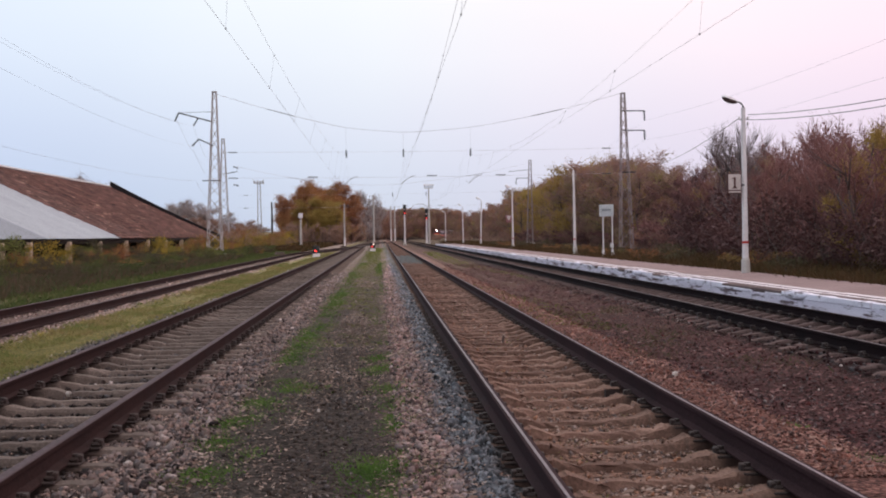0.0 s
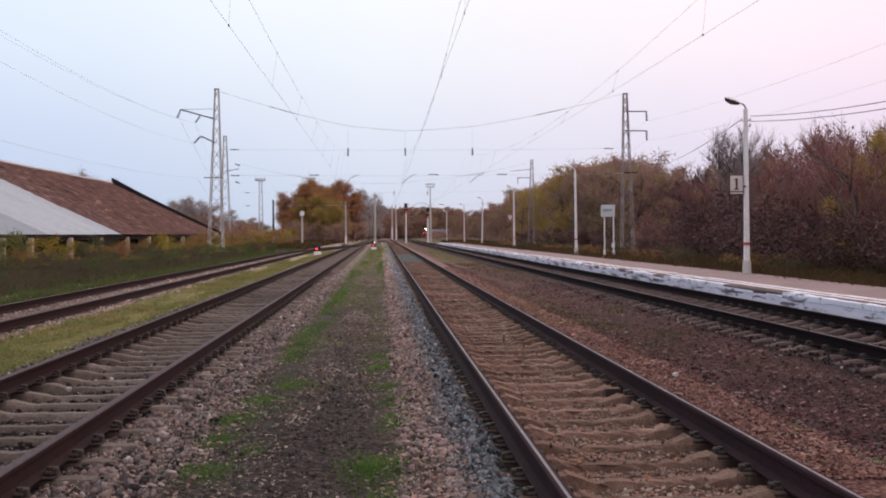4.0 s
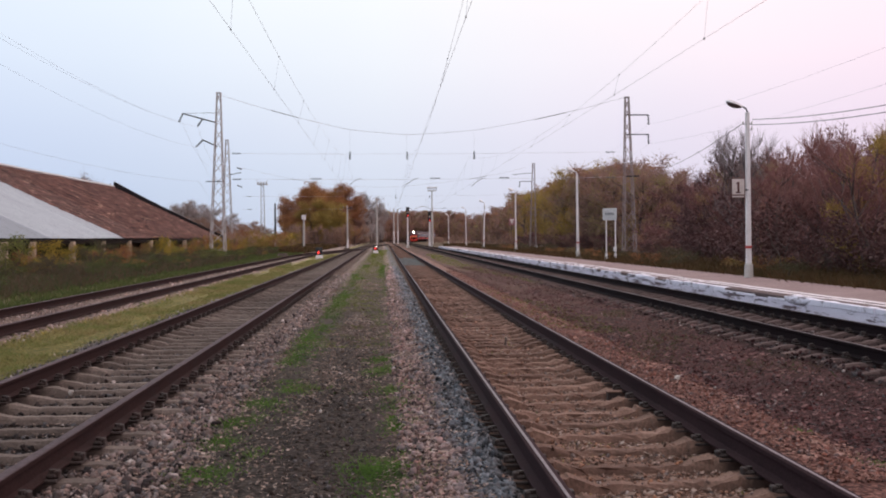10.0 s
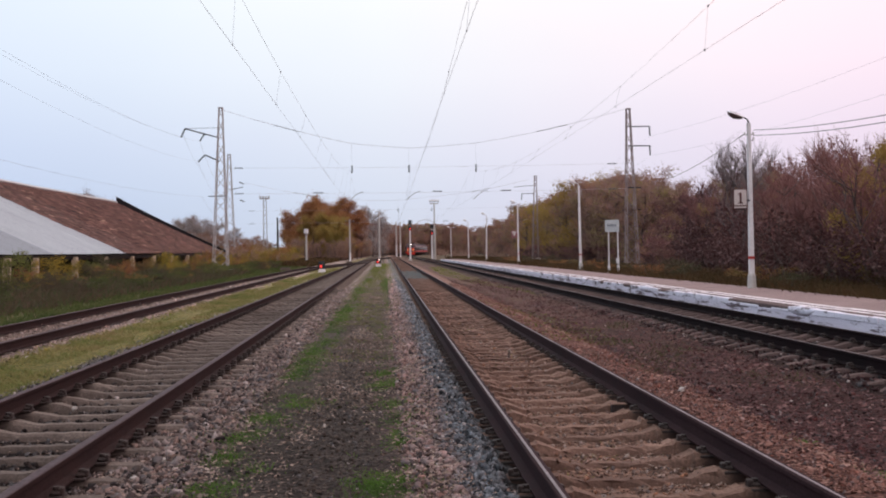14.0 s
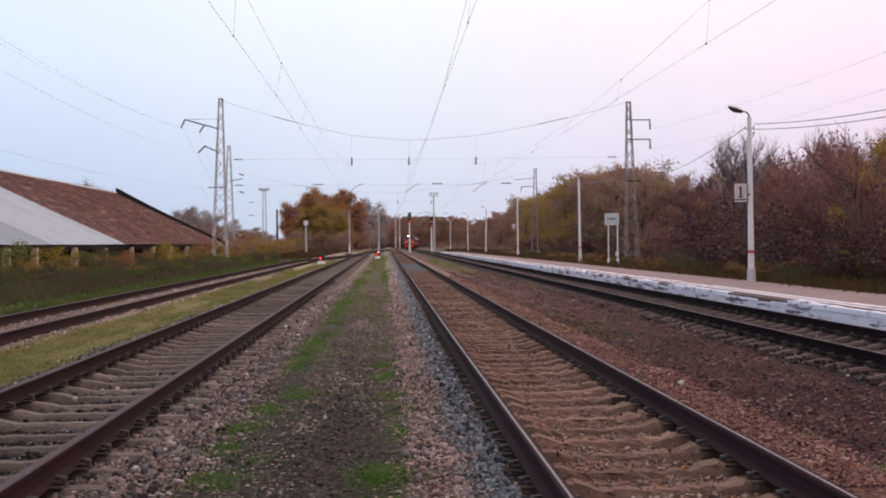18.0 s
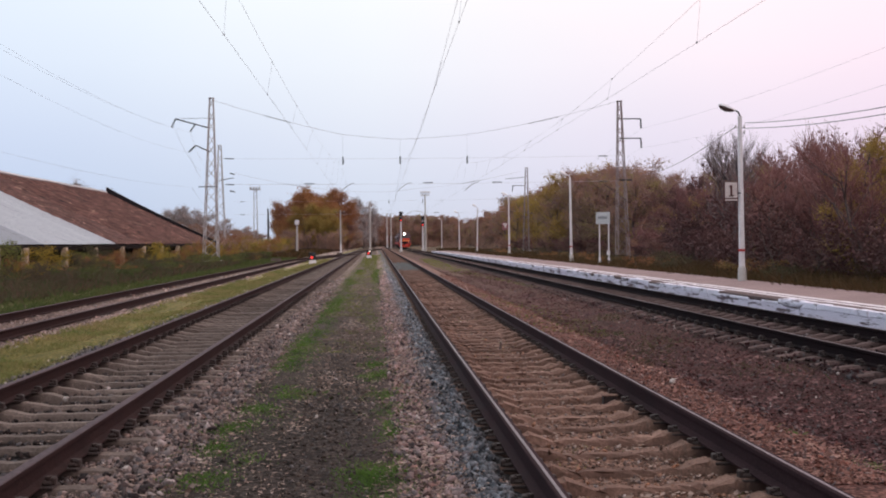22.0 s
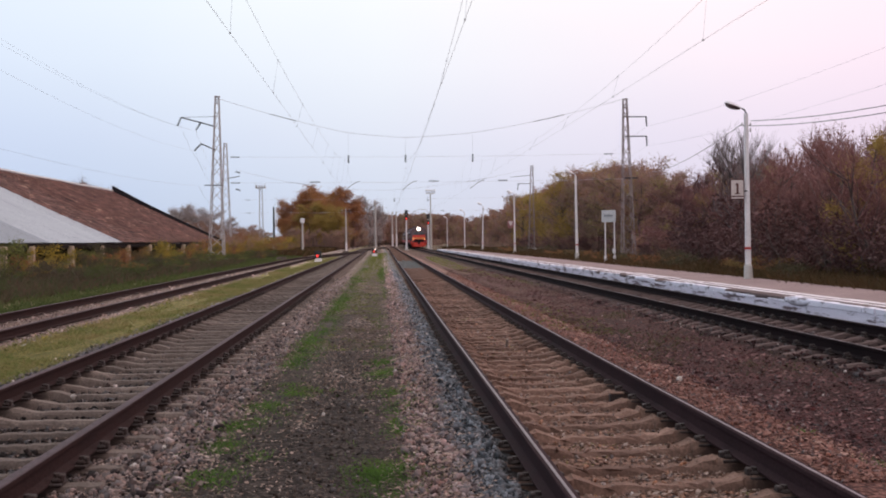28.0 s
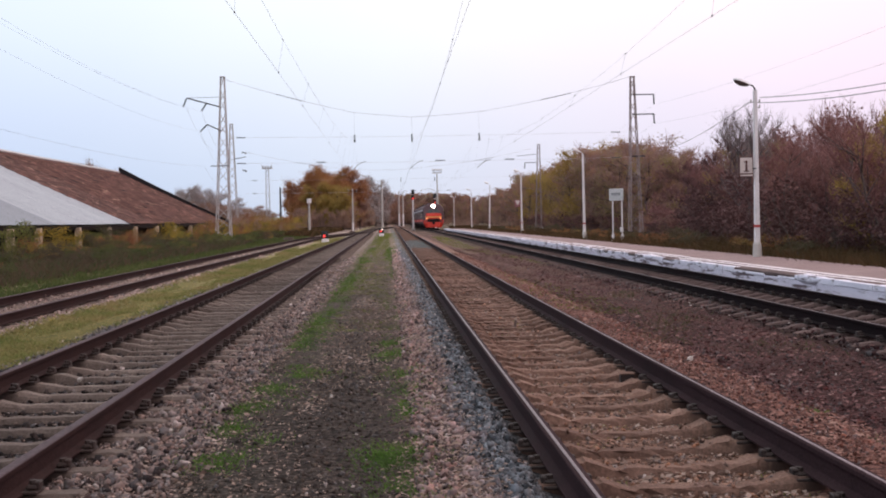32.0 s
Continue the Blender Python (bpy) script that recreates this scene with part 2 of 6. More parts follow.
def stone_material():
    m, n, l, b = nodes_of("crushed_stone")
    geo, light, dark = ground_tones(n, l)
    rnd = geo.outputs["Random Per Island"]
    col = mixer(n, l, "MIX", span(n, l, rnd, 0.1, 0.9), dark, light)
    v = n.new("ShaderNodeHueSaturation")
    l.new(span(n, l, noise_of(n, l, geo.outputs["Position"], 60, 3), 0.3, 0.7, 0.8, 1.3), v.inputs["Value"])
    hue = n.new("ShaderNodeMath")
    hue.operation = "FRACT"
    many = n.new("ShaderNodeMath")
    many.operation = "MULTIPLY"
    l.new(rnd, many.inputs[0])
    many.inputs[1].default_value = 13.7
    l.new(many.outputs[0], hue.inputs[0])
    grey = n.new("ShaderNodeHueSaturation")
    l.new(span(n, l, hue.outputs[0], 0, 1, 0.7, 1.25), grey.inputs["Saturation"])
    l.new(col, grey.inputs["Color"])
    tint = n.new("ShaderNodeMath")
    tint.operation = "FRACT"
    by = n.new("ShaderNodeMath")
    by.operation = "MULTIPLY"
    by.inputs[1].default_value = 53.7
    l.new(rnd, by.inputs[0])
    l.new(by.outputs[0], tint.inputs[0])
    mixed = mixer(n, l, "MIX", span(n, l, tint.outputs[0], 0.62, 1.0, 0.0, 0.75), grey.outputs[0], (0.105, 0.098, 0.100))
    pale = mixer(n, l, "MIX", span(n, l, rnd, 0.975, 0.998), mixed, (0.34, 0.29, 0.27))
    # stones get paler along the line, at the same rate as the ground
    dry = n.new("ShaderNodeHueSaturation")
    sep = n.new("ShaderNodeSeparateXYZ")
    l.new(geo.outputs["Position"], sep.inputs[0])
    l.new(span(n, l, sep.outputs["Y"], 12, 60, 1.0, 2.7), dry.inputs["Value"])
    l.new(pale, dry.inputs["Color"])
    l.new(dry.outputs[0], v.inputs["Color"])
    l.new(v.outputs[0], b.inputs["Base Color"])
    b.inputs["Roughness"].default_value = 0.9
    b.inputs["Specular IOR Level"].default_value = 0.1
    return m


def leaf_material(name, tones, patch=0.12, gloss=0.7, through_light=0.42):
    """Leaves or twigs: tones mixed piece by piece and in drifts over the wood."""
    m, n, l, b = nodes_of(name)
    geo = n.new("ShaderNodeNewGeometry")
    f = n.new("ShaderNodeMath")
    f.operation = "MULTIPLY_ADD"
    l.new(geo.outputs["Random Per Island"], f.inputs[0])
    f.inputs[1].default_value = 0.4
    l.new(span(n, l, noise_of(n, l, geo.outputs["Position"], patch, 3), 0.3, 0.7, -0.1, 0.7), f.inputs[2])
    r = n.new("ShaderNodeValToRGB")
    while len(r.color_ramp.elements) < len(tones):
        r.color_ramp.elements.new(0.5)
    for i, (el, c) in enumerate(zip(r.color_ramp.elements, tones)):
        el.position, el.color = i / (len(tones) - 1), (*c, 1)
    l.new(f.outputs[0], r.inputs[0])
    l.new(r.outputs[0], b.inputs["Base Color"])
    b.inputs["Roughness"].default_value = gloss
    b.inputs["Specular IOR Level"].default_value = 0.1
    thin = n.new("ShaderNodeBsdfTranslucent")
    l.new(r.outputs[0], thin.inputs["Color"])
    both = n.new("ShaderNodeMixShader")
    both.inputs[0].default_value = through_light
    l.new(b.outputs[0], both.inputs[1])
    l.new(thin.outputs[0], both.inputs[2])
    l.new(both.outputs[0], n["Material Output"].inputs["Surface"])
    return m


GROUND = ground_material()
STONE = stone_material()
RUST = surface("rusty_rail_side", (0.030, 0.0155, 0.0175), (0.050, 0.0270, 0.0290), 2.0, 60, (0.75, 0.95), 0.0, 0.3, 0.003)
# a much darker tone for the rails of the platform track
RUST_BLACK = surface("near_black_rail_side", (0.0125, 0.0072, 0.0080), (0.021, 0.0115, 0.0125), 2.0, 60, (0.75, 0.95), 0.0, 0.3, 0.003)
RUST_LIGHT = surface("brown_rail_side", (0.033, 0.0185, 0.0180), (0.048, 0.027, 0.025), 2.0, 60, (0.75, 0.95), 0.0, 0.3, 0.003)
for rusty in (RUST, RUST_BLACK, RUST_LIGHT):
    rusty.node_tree.nodes["Principled BSDF"].inputs["Specular IOR Level"].default_value = 0.06
HEAD = surface("polished_rail_head", (0.185, 0.150, 0.165), (0.23, 0.19, 0.205), 1.0, 30, (0.40, 0.52), 0.8, 0.05, 0.001)
HEAD_DULL = surface("dull_rail_head", (0.080, 0.056, 0.060), (0.108, 0.078, 0.083), 1.0, 30, (0.7, 0.85), 0.0, 0.05, 0.001)
CONCRETE = surface("grey_sleeper_concrete", (0.142, 0.110, 0.094), (0.205, 0.162, 0.138), 3, 45, (0.85, 0.95), 0, 0.4, 0.006, (0.10, 0.076, 0.064), 2.5, (0.5, 0.7), rnd=0.25)
CONCRETE_BROWN = surface("mud_stained_sleeper", (0.205, 0.122, 0.092), (0.268, 0.166, 0.127), 3, 45, (0.85, 0.95), 0, 0.5, 0.008, (0.095, 0.055, 0.042), 2.5, (0.45, 0.65), rnd=0.2)
# sleepers with the rails' shade put into the colour at each seat
RAIL_SHADE_BROWN = surface("mud_stained_sleeper_with_rail_shade", (0.205, 0.122, 0.092), (0.268, 0.166, 0.127), 3, 45, (0.85, 0.95), 0, 0.5, 0.008, (0.095, 0.055, 0.042), 2.5, (0.45, 0.65), rnd=0.2, seat=(0.035, 0.022, 0.019))
RAIL_SHADE_GREY = surface("grey_sleeper_with_rail_shade", (0.142, 0.110, 0.094), (0.205, 0.162, 0.138), 3, 45, (0.85, 0.95), 0, 0.4, 0.006, (0.10, 0.076, 0.064), 2.5, (0.5, 0.7), rnd=0.25, seat=(0.034, 0.024, 0.021))
IRON = surface("oily_fastening_iron", (0.026, 0.015, 0.013), (0.046, 0.027, 0.022), 8, 60, (0.6, 0.9), 0.2)
CONCRETE_WORN = surface("dusty_grey_sleeper", (0.108, 0.072, 0.066), (0.155, 0.106, 0.096), 3, 45, (0.85, 0.95), 0, 0.4, 0.006, (0.075, 0.052, 0.047), 2.5, (0.5, 0.7), rnd=0.2)
WHITEWASH = surface("peeling_whitewash", (0.74, 0.70, 0.78), (0.84, 0.80, 0.88), 1.2, 25, (0.85, 0.95), 0, 0.4, 0.01, (0.17, 0.14, 0.15), 2.2, (0.52, 0.585), world_space=True, squash=(1, 0.45, 1.6), grit=0.86)
WHITEWASH_FACE = surface("dirty_bluish_whitewash", (0.70, 0.64, 0.73), (0.80, 0.75, 0.84), 1.2, 25, (0.85, 0.95), 0, 0.5, 0.012, (0.15, 0.11, 0.12), 1.7, (0.505, 0.565), world_space=True, squash=(1, 0.4, 3.4), grit=0.8)
PLATFORM_TOP = surface("worn_platform_asphalt", (0.31, 0.215, 0.205), (0.38, 0.272, 0.26), 0.8, 30, (0.85, 0.95), 0, 0.3, 0.006, (0.21, 0.155, 0.145), 0.5, (0.55, 0.75), world_space=True)
SLAB_RAW = surface("bare_edge_slab", (0.145, 0.100, 0.096), (0.200, 0.145, 0.138), 0.9, 30, (0.85, 0.95), 0, 0.4, 0.008, (0.07, 0.05, 0.05), 1.4, (0.5, 0.7), world_space=True)
WHITE_LINE = surface("worn_white_line", (0.84, 0.77, 0.78), (0.74, 0.67, 0.68), 1.5, 30, (0.8, 0.95), 0, 0.2, 0.003, (0.30, 0.26, 0.25), 1.6, (0.58, 0.68), world_space=True, squash=(1, 0.4, 1), grit=0.85)
POST_WHITE = surface("whitewashed_pole_concrete", (0.74, 0.69, 0.68), (0.83, 0.78, 0.77), 1.5, 30, (0.85, 0.95), 0, 0.3, 0.005, (0.45, 0.40, 0.38), 1.0, (0.6, 0.75), grit=0.8)
POST_GREY = surface("grey_pole_concrete", (0.46, 0.42, 0.39), (0.56, 0.52, 0.48), 1.5, 30, (0.85, 0.95), 0, 0.3, 0.005, grit=0.8)
MAST_PAINT = surface("silver_painted_mast_steel", (0.48, 0.45, 0.45), (0.60, 0.56, 0.55), 1.0, 30, (0.6, 0.85), 0.0, 0.2, 0.003, (0.20, 0.13, 0.11), 0.8, (0.58, 0.72))
MAST_RUSTY = surface("rusty_mast_steel", (0.33, 0.26, 0.25), (0.43, 0.35, 0.34), 1.0, 30, (0.7, 0.9), 0.0, 0.2, 0.003, (0.19, 0.10, 0.085), 0.8, (0.54, 0.72))
DARK_STEEL = surface("dark_steel", (0.055, 0.052, 0.058), (0.08, 0.075, 0.08), 3, 40, (0.5, 0.7), 0.4)
GLASS_INS = surface("dark_glass_insulator", (0.045, 0.05, 0.06), (0.07, 0.075, 0.085), 6, 40, (0.2, 0.35), 0, 0)
CABLE = surface("overhead_wire_copper", (0.66, 0.64, 0.66), (0.72, 0.70, 0.72), 2, 30, (0.6, 0.8), 0.0, 0)
CABLE_DARK = surface("weathered_clamp_bronze", (0.20, 0.19, 0.20), (0.27, 0.26, 0.27), 3, 40, (0.6, 0.8), 0.2, 0)
CABLE_PALE = surface("thin_feeder_wire", (0.45, 0.46, 0.52), (0.5, 0.51, 0.56), 2, 30, (0.5, 0.7), 0.2, 0)
RED_PAINT = surface("red_paint", (0.45, 0.03, 0.025), (0.52, 0.045, 0.035), 4, 40, (0.5, 0.7), 0, 0.1)
SIGN_FACE = surface("cream_sign_face", (0.70, 0.60, 0.56), (0.76, 0.67, 0.62), 3, 40, (0.6, 0.8), 0, 0.05)
SIGN_INK = surface("dark_red_sign_paint", (0.085, 0.022, 0.02), (0.11, 0.03, 0.025), 5, 40, (0.6, 0.8), 0, 0)
SIGN_ROSE = surface("faded_red_sign_plate", (0.34, 0.13, 0.14), (0.40, 0.17, 0.18), 5, 40, (0.6, 0.8), 0, 0)
BOARD_GREY = surface("pale_board_paint", (0.60, 0.61, 0.61), (0.68, 0.68, 0.67), 3, 40, (0.6, 0.8), 0, 0.05)
BOARD_INK = surface("faded_lettering", (0.24, 0.25, 0.27), (0.28, 0.29, 0.30), 5, 40, (0.7, 0.8), 0, 0)
LAMP_SHELL = surface("silver_lamp_shell", (0.78, 0.75, 0.75), (0.86, 0.83, 0.83), 4, 40, (0.5, 0.6), 0.0, 0.05, grit=0.9)
LAMP_BOWL = surface("dark_brown_lamp_bowl", (0.070, 0.042, 0.040), (0.105, 0.068, 0.062), 4, 40, (0.3, 0.45), 0, 0.05)
LAMP_GLASS = surface("milky_lamp_glass", (0.62, 0.56, 0.54), (0.7, 0.64, 0.62), 4, 40, (0.2, 0.3), 0, 0)
SIGNAL_BLACK = surface("signal_black", (0.014, 0.014, 0.016), (0.022, 0.022, 0.024), 6, 40, (0.5, 0.7), 0, 0.1)
SIGNAL_RED = surface("lit_red_signal_lens", (0.6, 0.02, 0.015), (0.65, 0.03, 0.02), 6, 40, (0.2, 0.3), 0, 0, glow=((1.0, 0.06, 0.05), 1.4))
SIGNAL_WHITE = surface("lit_white_signal_lens", (0.9, 0.8, 0.75), (0.9, 0.82, 0.78), 6, 40, (0.2, 0.3), 0, 0, glow=((1.0, 0.75, 0.65), 1.6))
SLATE_BROWN = surface("rust_brown_roof_slate", (0.115, 0.054, 0.046), (0.175, 0.088, 0.070), 0.6, 14, (0.85, 0.95), 0, 0.5, 0.02, (0.330, 0.205, 0.145), 1.5, (0.57, 0.68), rnd=0.4, squash=(1, 0.35, 1))
SHEET_PALE = surface("pale_weathered_roof_sheet", (0.35, 0.385, 0.42), (0.40, 0.435, 0.47), 0.4, 12, (0.6, 0.8), 0.0, 0.2, 0.01, (0.31, 0.335, 0.365), 0.6, (0.5, 0.7), rnd=0.05)
SHEET_GREY = surface("grey_roof_sheet", (0.225, 0.25, 0.285), (0.265, 0.29, 0.32), 0.4, 12, (0.6, 0.8), 0.0, 0.2, 0.01, rnd=0.05)
TAR = surface("black_roofing_felt", (0.022, 0.020, 0.024), (0.035, 0.031, 0.034), 2, 30, (0.8, 0.95))
SHED_POST = surface("pale_shed_post", (0.58, 0.45, 0.34), (0.66, 0.53, 0.41), 2, 30, (0.85, 0.95))
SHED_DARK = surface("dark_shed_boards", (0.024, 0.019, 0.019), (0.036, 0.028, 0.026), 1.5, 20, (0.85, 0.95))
BARK_GREY = surface("pale_grey_bark", (0.155, 0.132, 0.130), (0.20, 0.172, 0.168), 3, 25, (0.9, 0.95), 0, 0.4, 0.02)
BARK = surface("grey_brown_bark", (0.135, 0.100, 0.090), (0.19, 0.15, 0.135), 3, 25, (0.9, 0.95), 0, 0.4, 0.02)


# ---- mesh tools ----
class Geo:
    def __init__(self):
        self.v, self.f = [], []

    def add(self, verts, faces):
        k = len(self.v)
        self.v += [tuple(p) for p in verts]
        self.f += [tuple(i + k for i in f) for f in faces]
        return self

    def box(self, lo, hi, bev=0.0):
        (a, b, c), (d, e, f) = lo, hi
        if bev <= 0:
            self.add([(a, b, c), (d, b, c), (d, e, c), (a, e, c), (a, b, f), (d, b, f), (d, e, f), (a, e, f)],
                     [(3, 2, 1, 0), (4, 5, 6, 7), (0, 1, 5, 4), (1, 2, 6, 5), (2, 3, 7, 6), (3, 0, 4, 7)])
            return self
        s = bev
        ring = lambda z, q: [(a + q, b + s, z), (a + s, b + q, z), (d - s, b + q, z), (d - q, b + s, z), (d - q, e - s, z), (d - s, e - q, z), (a + s, e - q, z), (a + q, e - s, z)]
        return self.loft([ring(c, s), ring(c + s, 0), ring(f - s, 0), ring(f, s)], caps=True)

    def loft(self, rings, caps=True, closed=True):
        n, vs, fs = len(rings[0]), [], []
        for r in rings:
            vs += r
        for i in range(len(rings) - 1):
            for j in range(n if closed else n - 1):
                k = (j + 1) % n
                fs.append((i * n + j, i * n + k, (i + 1) * n + k, (i + 1) * n + j))
        if caps and closed:
            fs.append(tuple(range(n - 1, -1, -1)))
            fs.append(tuple(range((len(rings) - 1) * n, len(rings) * n)))
        return self.add(vs, fs)

    def tube(self, pts, r0, r1=None, n=6):
        r1 = r0 if r1 is None else r1
        pts = [Vector(p) for p in pts]
        rings = []
        for i, p in enumerate(pts):
            d = (pts[min(i + 1, len(pts) - 1)] - pts[max(i - 1, 0)]).normalized()
            a = d.cross(Vector((0, 0, 1)) if abs(d.z) < 0.9 else Vector((1, 0, 0))).normalized()
            b = d.cross(a)
            r = r0 + (r1 - r0) * i / max(1, len(pts) - 1)
            rings.append([p + r * (math.cos(6.28319 * k / n) * a + math.sin(6.28319 * k / n) * b) for k in range(n)])
        return self.loft(rings)

    def beam(self, p, q, w, h=None):
        h = h or w
        p, q = Vector(p), Vector(q)
        d = (q - p).normalized()
        a = d.cross(Vector((0, 0, 1)) if abs(d.z) < 0.95 else Vector((0, 1, 0))).normalized() * w / 2
        b = d.cross(a).normalized() * h / 2
        return self.loft([[p - a - b, p + a - b, p + a + b, p - a + b], [q - a - b, q + a - b, q + a + b, q - a + b]])

    def lathe(self, axis_pts, n=12):
        """(height, radius) pairs round the z axis."""
        return self.loft([[(r * math.cos(6.28319 * k / n), r * math.sin(6.28319 * k / n), z) for k in range(n)] for z, r in axis_pts])

    def mesh(self, name):
        me = bpy.data.meshes.new(name)
        me.from_pydata(self.v, [], self.f)
        me.update()
        return me


def part(name, geo, mat, parent=None, label="", smooth=False):
    """One mesh object, under a thing or a part if one is given."""
    me = geo.mesh(name) if isinstance(geo, Geo) else geo
    if mat and not me.materials:
        me.materials.append(mat)
    if smooth:
        me.polygons.foreach_set("use_smooth", [True] * len(me.polygons))
    ob = new(name, me)
    ob.parent = parent
    if label:
        ob["label"] = label
    return ob


def thing(name, label, category, group="", m=None, kind=""):
    ob = new(name)
    ob.empty_display_size = 0.2
    if m is not None:
        ob.matrix_basis = m
    return tagged(ob, label, category, group, kind)


def soup(name, verts, faces, mat):
    """A mesh out of arrays: verts (n, 3), faces (m, 3 or 4)."""
    me = bpy.data.meshes.new(name)
    k = faces.shape[1]
    me.vertices.add(len(verts))
    me.vertices.foreach_set("co", np.ascontiguousarray(verts, dtype=np.float32).ravel())
    me.loops.add(faces.size)
    me.loops.foreach_set("vertex_index", np.ascontiguousarray(faces, dtype=np.int32).ravel())
    me.polygons.add(len(faces))
    me.polygons.foreach_set("loop_start", np.arange(0, faces.size, k, dtype=np.int32))
    me.update(calc_edges=True)
    me.validate()
    me.materials.append(mat)
    return me


# ---- the line of the tracks ----
CURVE_START, CURVE_K = 310.0, 5.05e-4
RAIL_TOP, GAUGE = 0.20, 1.595
TRACKS = {"siding": -7.49, "loop": -3.19, "centre": 1.84, "platform": 7.10}


def ease(a, b, x):
    s = min(1.0, max(0.0, (x - a) / (b - a)))
    return s * s * (3 - 2 * s)


def track_x(which, d):
    x = TRACKS[which]
    if which == "siding":
        x += (TRACKS["loop"] - x) * ease(88, 165, d)
    if which == "loop":
        x += (TRACKS["centre"] + 0.6 - x) * ease(165, 290, d)
    if which in ("centre", "platform"):
        x += 0.0024 * max(0.0, d - 12)
    if d > CURVE_START:
        x += CURVE_K * (d - CURVE_START) ** 2
    return x


BEDS = [("loop", -0.066, 0.0), ("centre", -0.050, 0.070), ("platform", -0.035, 0.0), ("siding", 0.03, 0.05)]


def ground_z(x, y):
    far = max(0.0, min(1.0, (y - 350) / 900)) * max(0.0, min(1.0, (-x - 30) / 200))
    z = 14 * far * far * (3 - 2 * far)
    if 3.2 < x < 6.0 and y < 260:
        z -= 0.06 * math.sin((x - 3.2) / 2.8 * math.pi)
    if x < -9.5:
        z += 0.12 * ease(9.5, 13, -x) * (1 - ease(14, 17, -x))
    if y < 320:
        # hollow beds between the rails, fuller shoulders beside the centre track
        for which, bed, side in BEDS:
            off = abs(x - track_x(which, y))
            if off < 2.0:
                z += bed * (1 - ease(0.70, 0.95, off)) + side * (ease(1.08, 1.22, off) if which == "loop" else ease(0.90, 1.05, off)) * (1 - ease(1.45, 1.9, off))
    z += 0.025 * noise.noise((x * 0.9, y * 0.9, 0)) + (0.012 * noise.noise((x * 5, y * 5, 3)) if y < 60 else 0)
    return z - 0.035


def build_ground():
    xs = sorted(set([-2600, -1500, -800, -400, -220, -140, -90, -60, -45, -34, -28, -24, -21, -18] + [round(-16 + 0.5 * i, 3) for i in range(13)]
                    + [round(-10 + 0.16 * i, 3) for i in range(126)] + [10.6, 11.4, 12.3, 13.2, 14.5, 16, 18, 21, 25, 30, 40, 60, 100, 180, 350, 700, 1400, 2600]))
    ys, y = [-2500, -1200, -500, -200, -80, -30, -12, -5, -1, 2], 3.0
    while y < 3000:
        ys.append(y)
        y += max(0.10, 0.016 * y)
    n = len(xs)
    v = np.array([(x, y, ground_z(x, y)) for y in ys for x in xs])
    i = np.arange(len(ys) - 1)[:, None] * n + np.arange(n - 1)[None, :]
    i = i.ravel()
    f = np.stack([i, i + 1, i + n + 1, i + n], 1)
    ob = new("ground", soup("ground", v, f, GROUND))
    ob.data.polygons.foreach_set("use_smooth", [True] * len(ob.data.polygons))
    tagged(ob, "brown trackside earth with crushed stone and worn grass", "ground", kind="structure")


build_ground()

RAIL_SIDE = [(-0.075, 0.0), (0.075, 0.0), (0.075, 0.012), (0.012, 0.034), (0.009, 0.130), (0.036, 0.142), (0.0375, 0.170), (0.030, 0.178), (-0.030, 0.178), (-0.0375, 0.170), (-0.036, 0.142), (-0.009, 0.130), (-0.012, 0.034), (-0.075, 0.012)]
RAIL_BAND = [(-0.016, 0.172), (0.004, 0.172), (0.004, 0.1815), (-0.016, 0.1815)]
RAIL_CAP = [(-0.0375, 0.168), (0.0375, 0.168), (0.0365, 0.176), (0.028, 0.180), (-0.028, 0.180), (-0.0365, 0.176)]


def rail_points(which, side):
    ds = [-6.0] + [2.0 + 4 * i for i in range(75)] + [302.0 + 10 * i for i in range(48)]
    out = []
    for d in ds:
        wob = 0.008 * noise.noise((d * 0.08, side * 3.0, TRACKS[which]))
        out.append((track_x(which, d) + side * GAUGE / 2 + wob, d))
    return out


def build_track(which, label, side_mat, head_mat, sleeper_mat, d_end):
    root = thing("railway_track", label, "railway track", "tracks of the station", kind="structure")
    for side in (-1, 1):
        pts = [p for p in rail_points(which, side) if p[1] <= d_end]
        g = Geo().loft([[(x + a, d, RAIL_TOP - 0.18 + b) for a, b in RAIL_SIDE] for x, d in pts])
        rail = part("rail", g, side_mat, root)
        part("rail_head", Geo().loft([[(x + a, d, RAIL_TOP - 0.18 + b) for a, b in (RAIL_BAND if head_mat is HEAD else RAIL_CAP)] for x, d in pts]), head_mat, rail, "worn bright running surface")
    return root


TRACK_ROOTS = {
    "siding": build_track("siding", "rusty overgrown siding on concrete sleepers", RUST_LIGHT, HEAD_DULL, CONCRETE, 165),
    "loop": build_track("loop", "brown-railed track on grey concrete sleepers in gravel", RUST_LIGHT, HEAD_DULL, CONCRETE, 288),
    "centre": build_track("centre", "track with bright rails and mud-covered sleepers", RUST, HEAD, CONCRETE_BROWN, 700),
    "platform": build_track("platform", "track with dark rails beside the low platform", RUST_BLACK, HEAD, CONCRETE, 780),
}


# ---- platform ----
PLAT_X0, PLAT_X1, PLAT_Z, PLAT_END = 8.92, 12.25, 0.30, 164.0


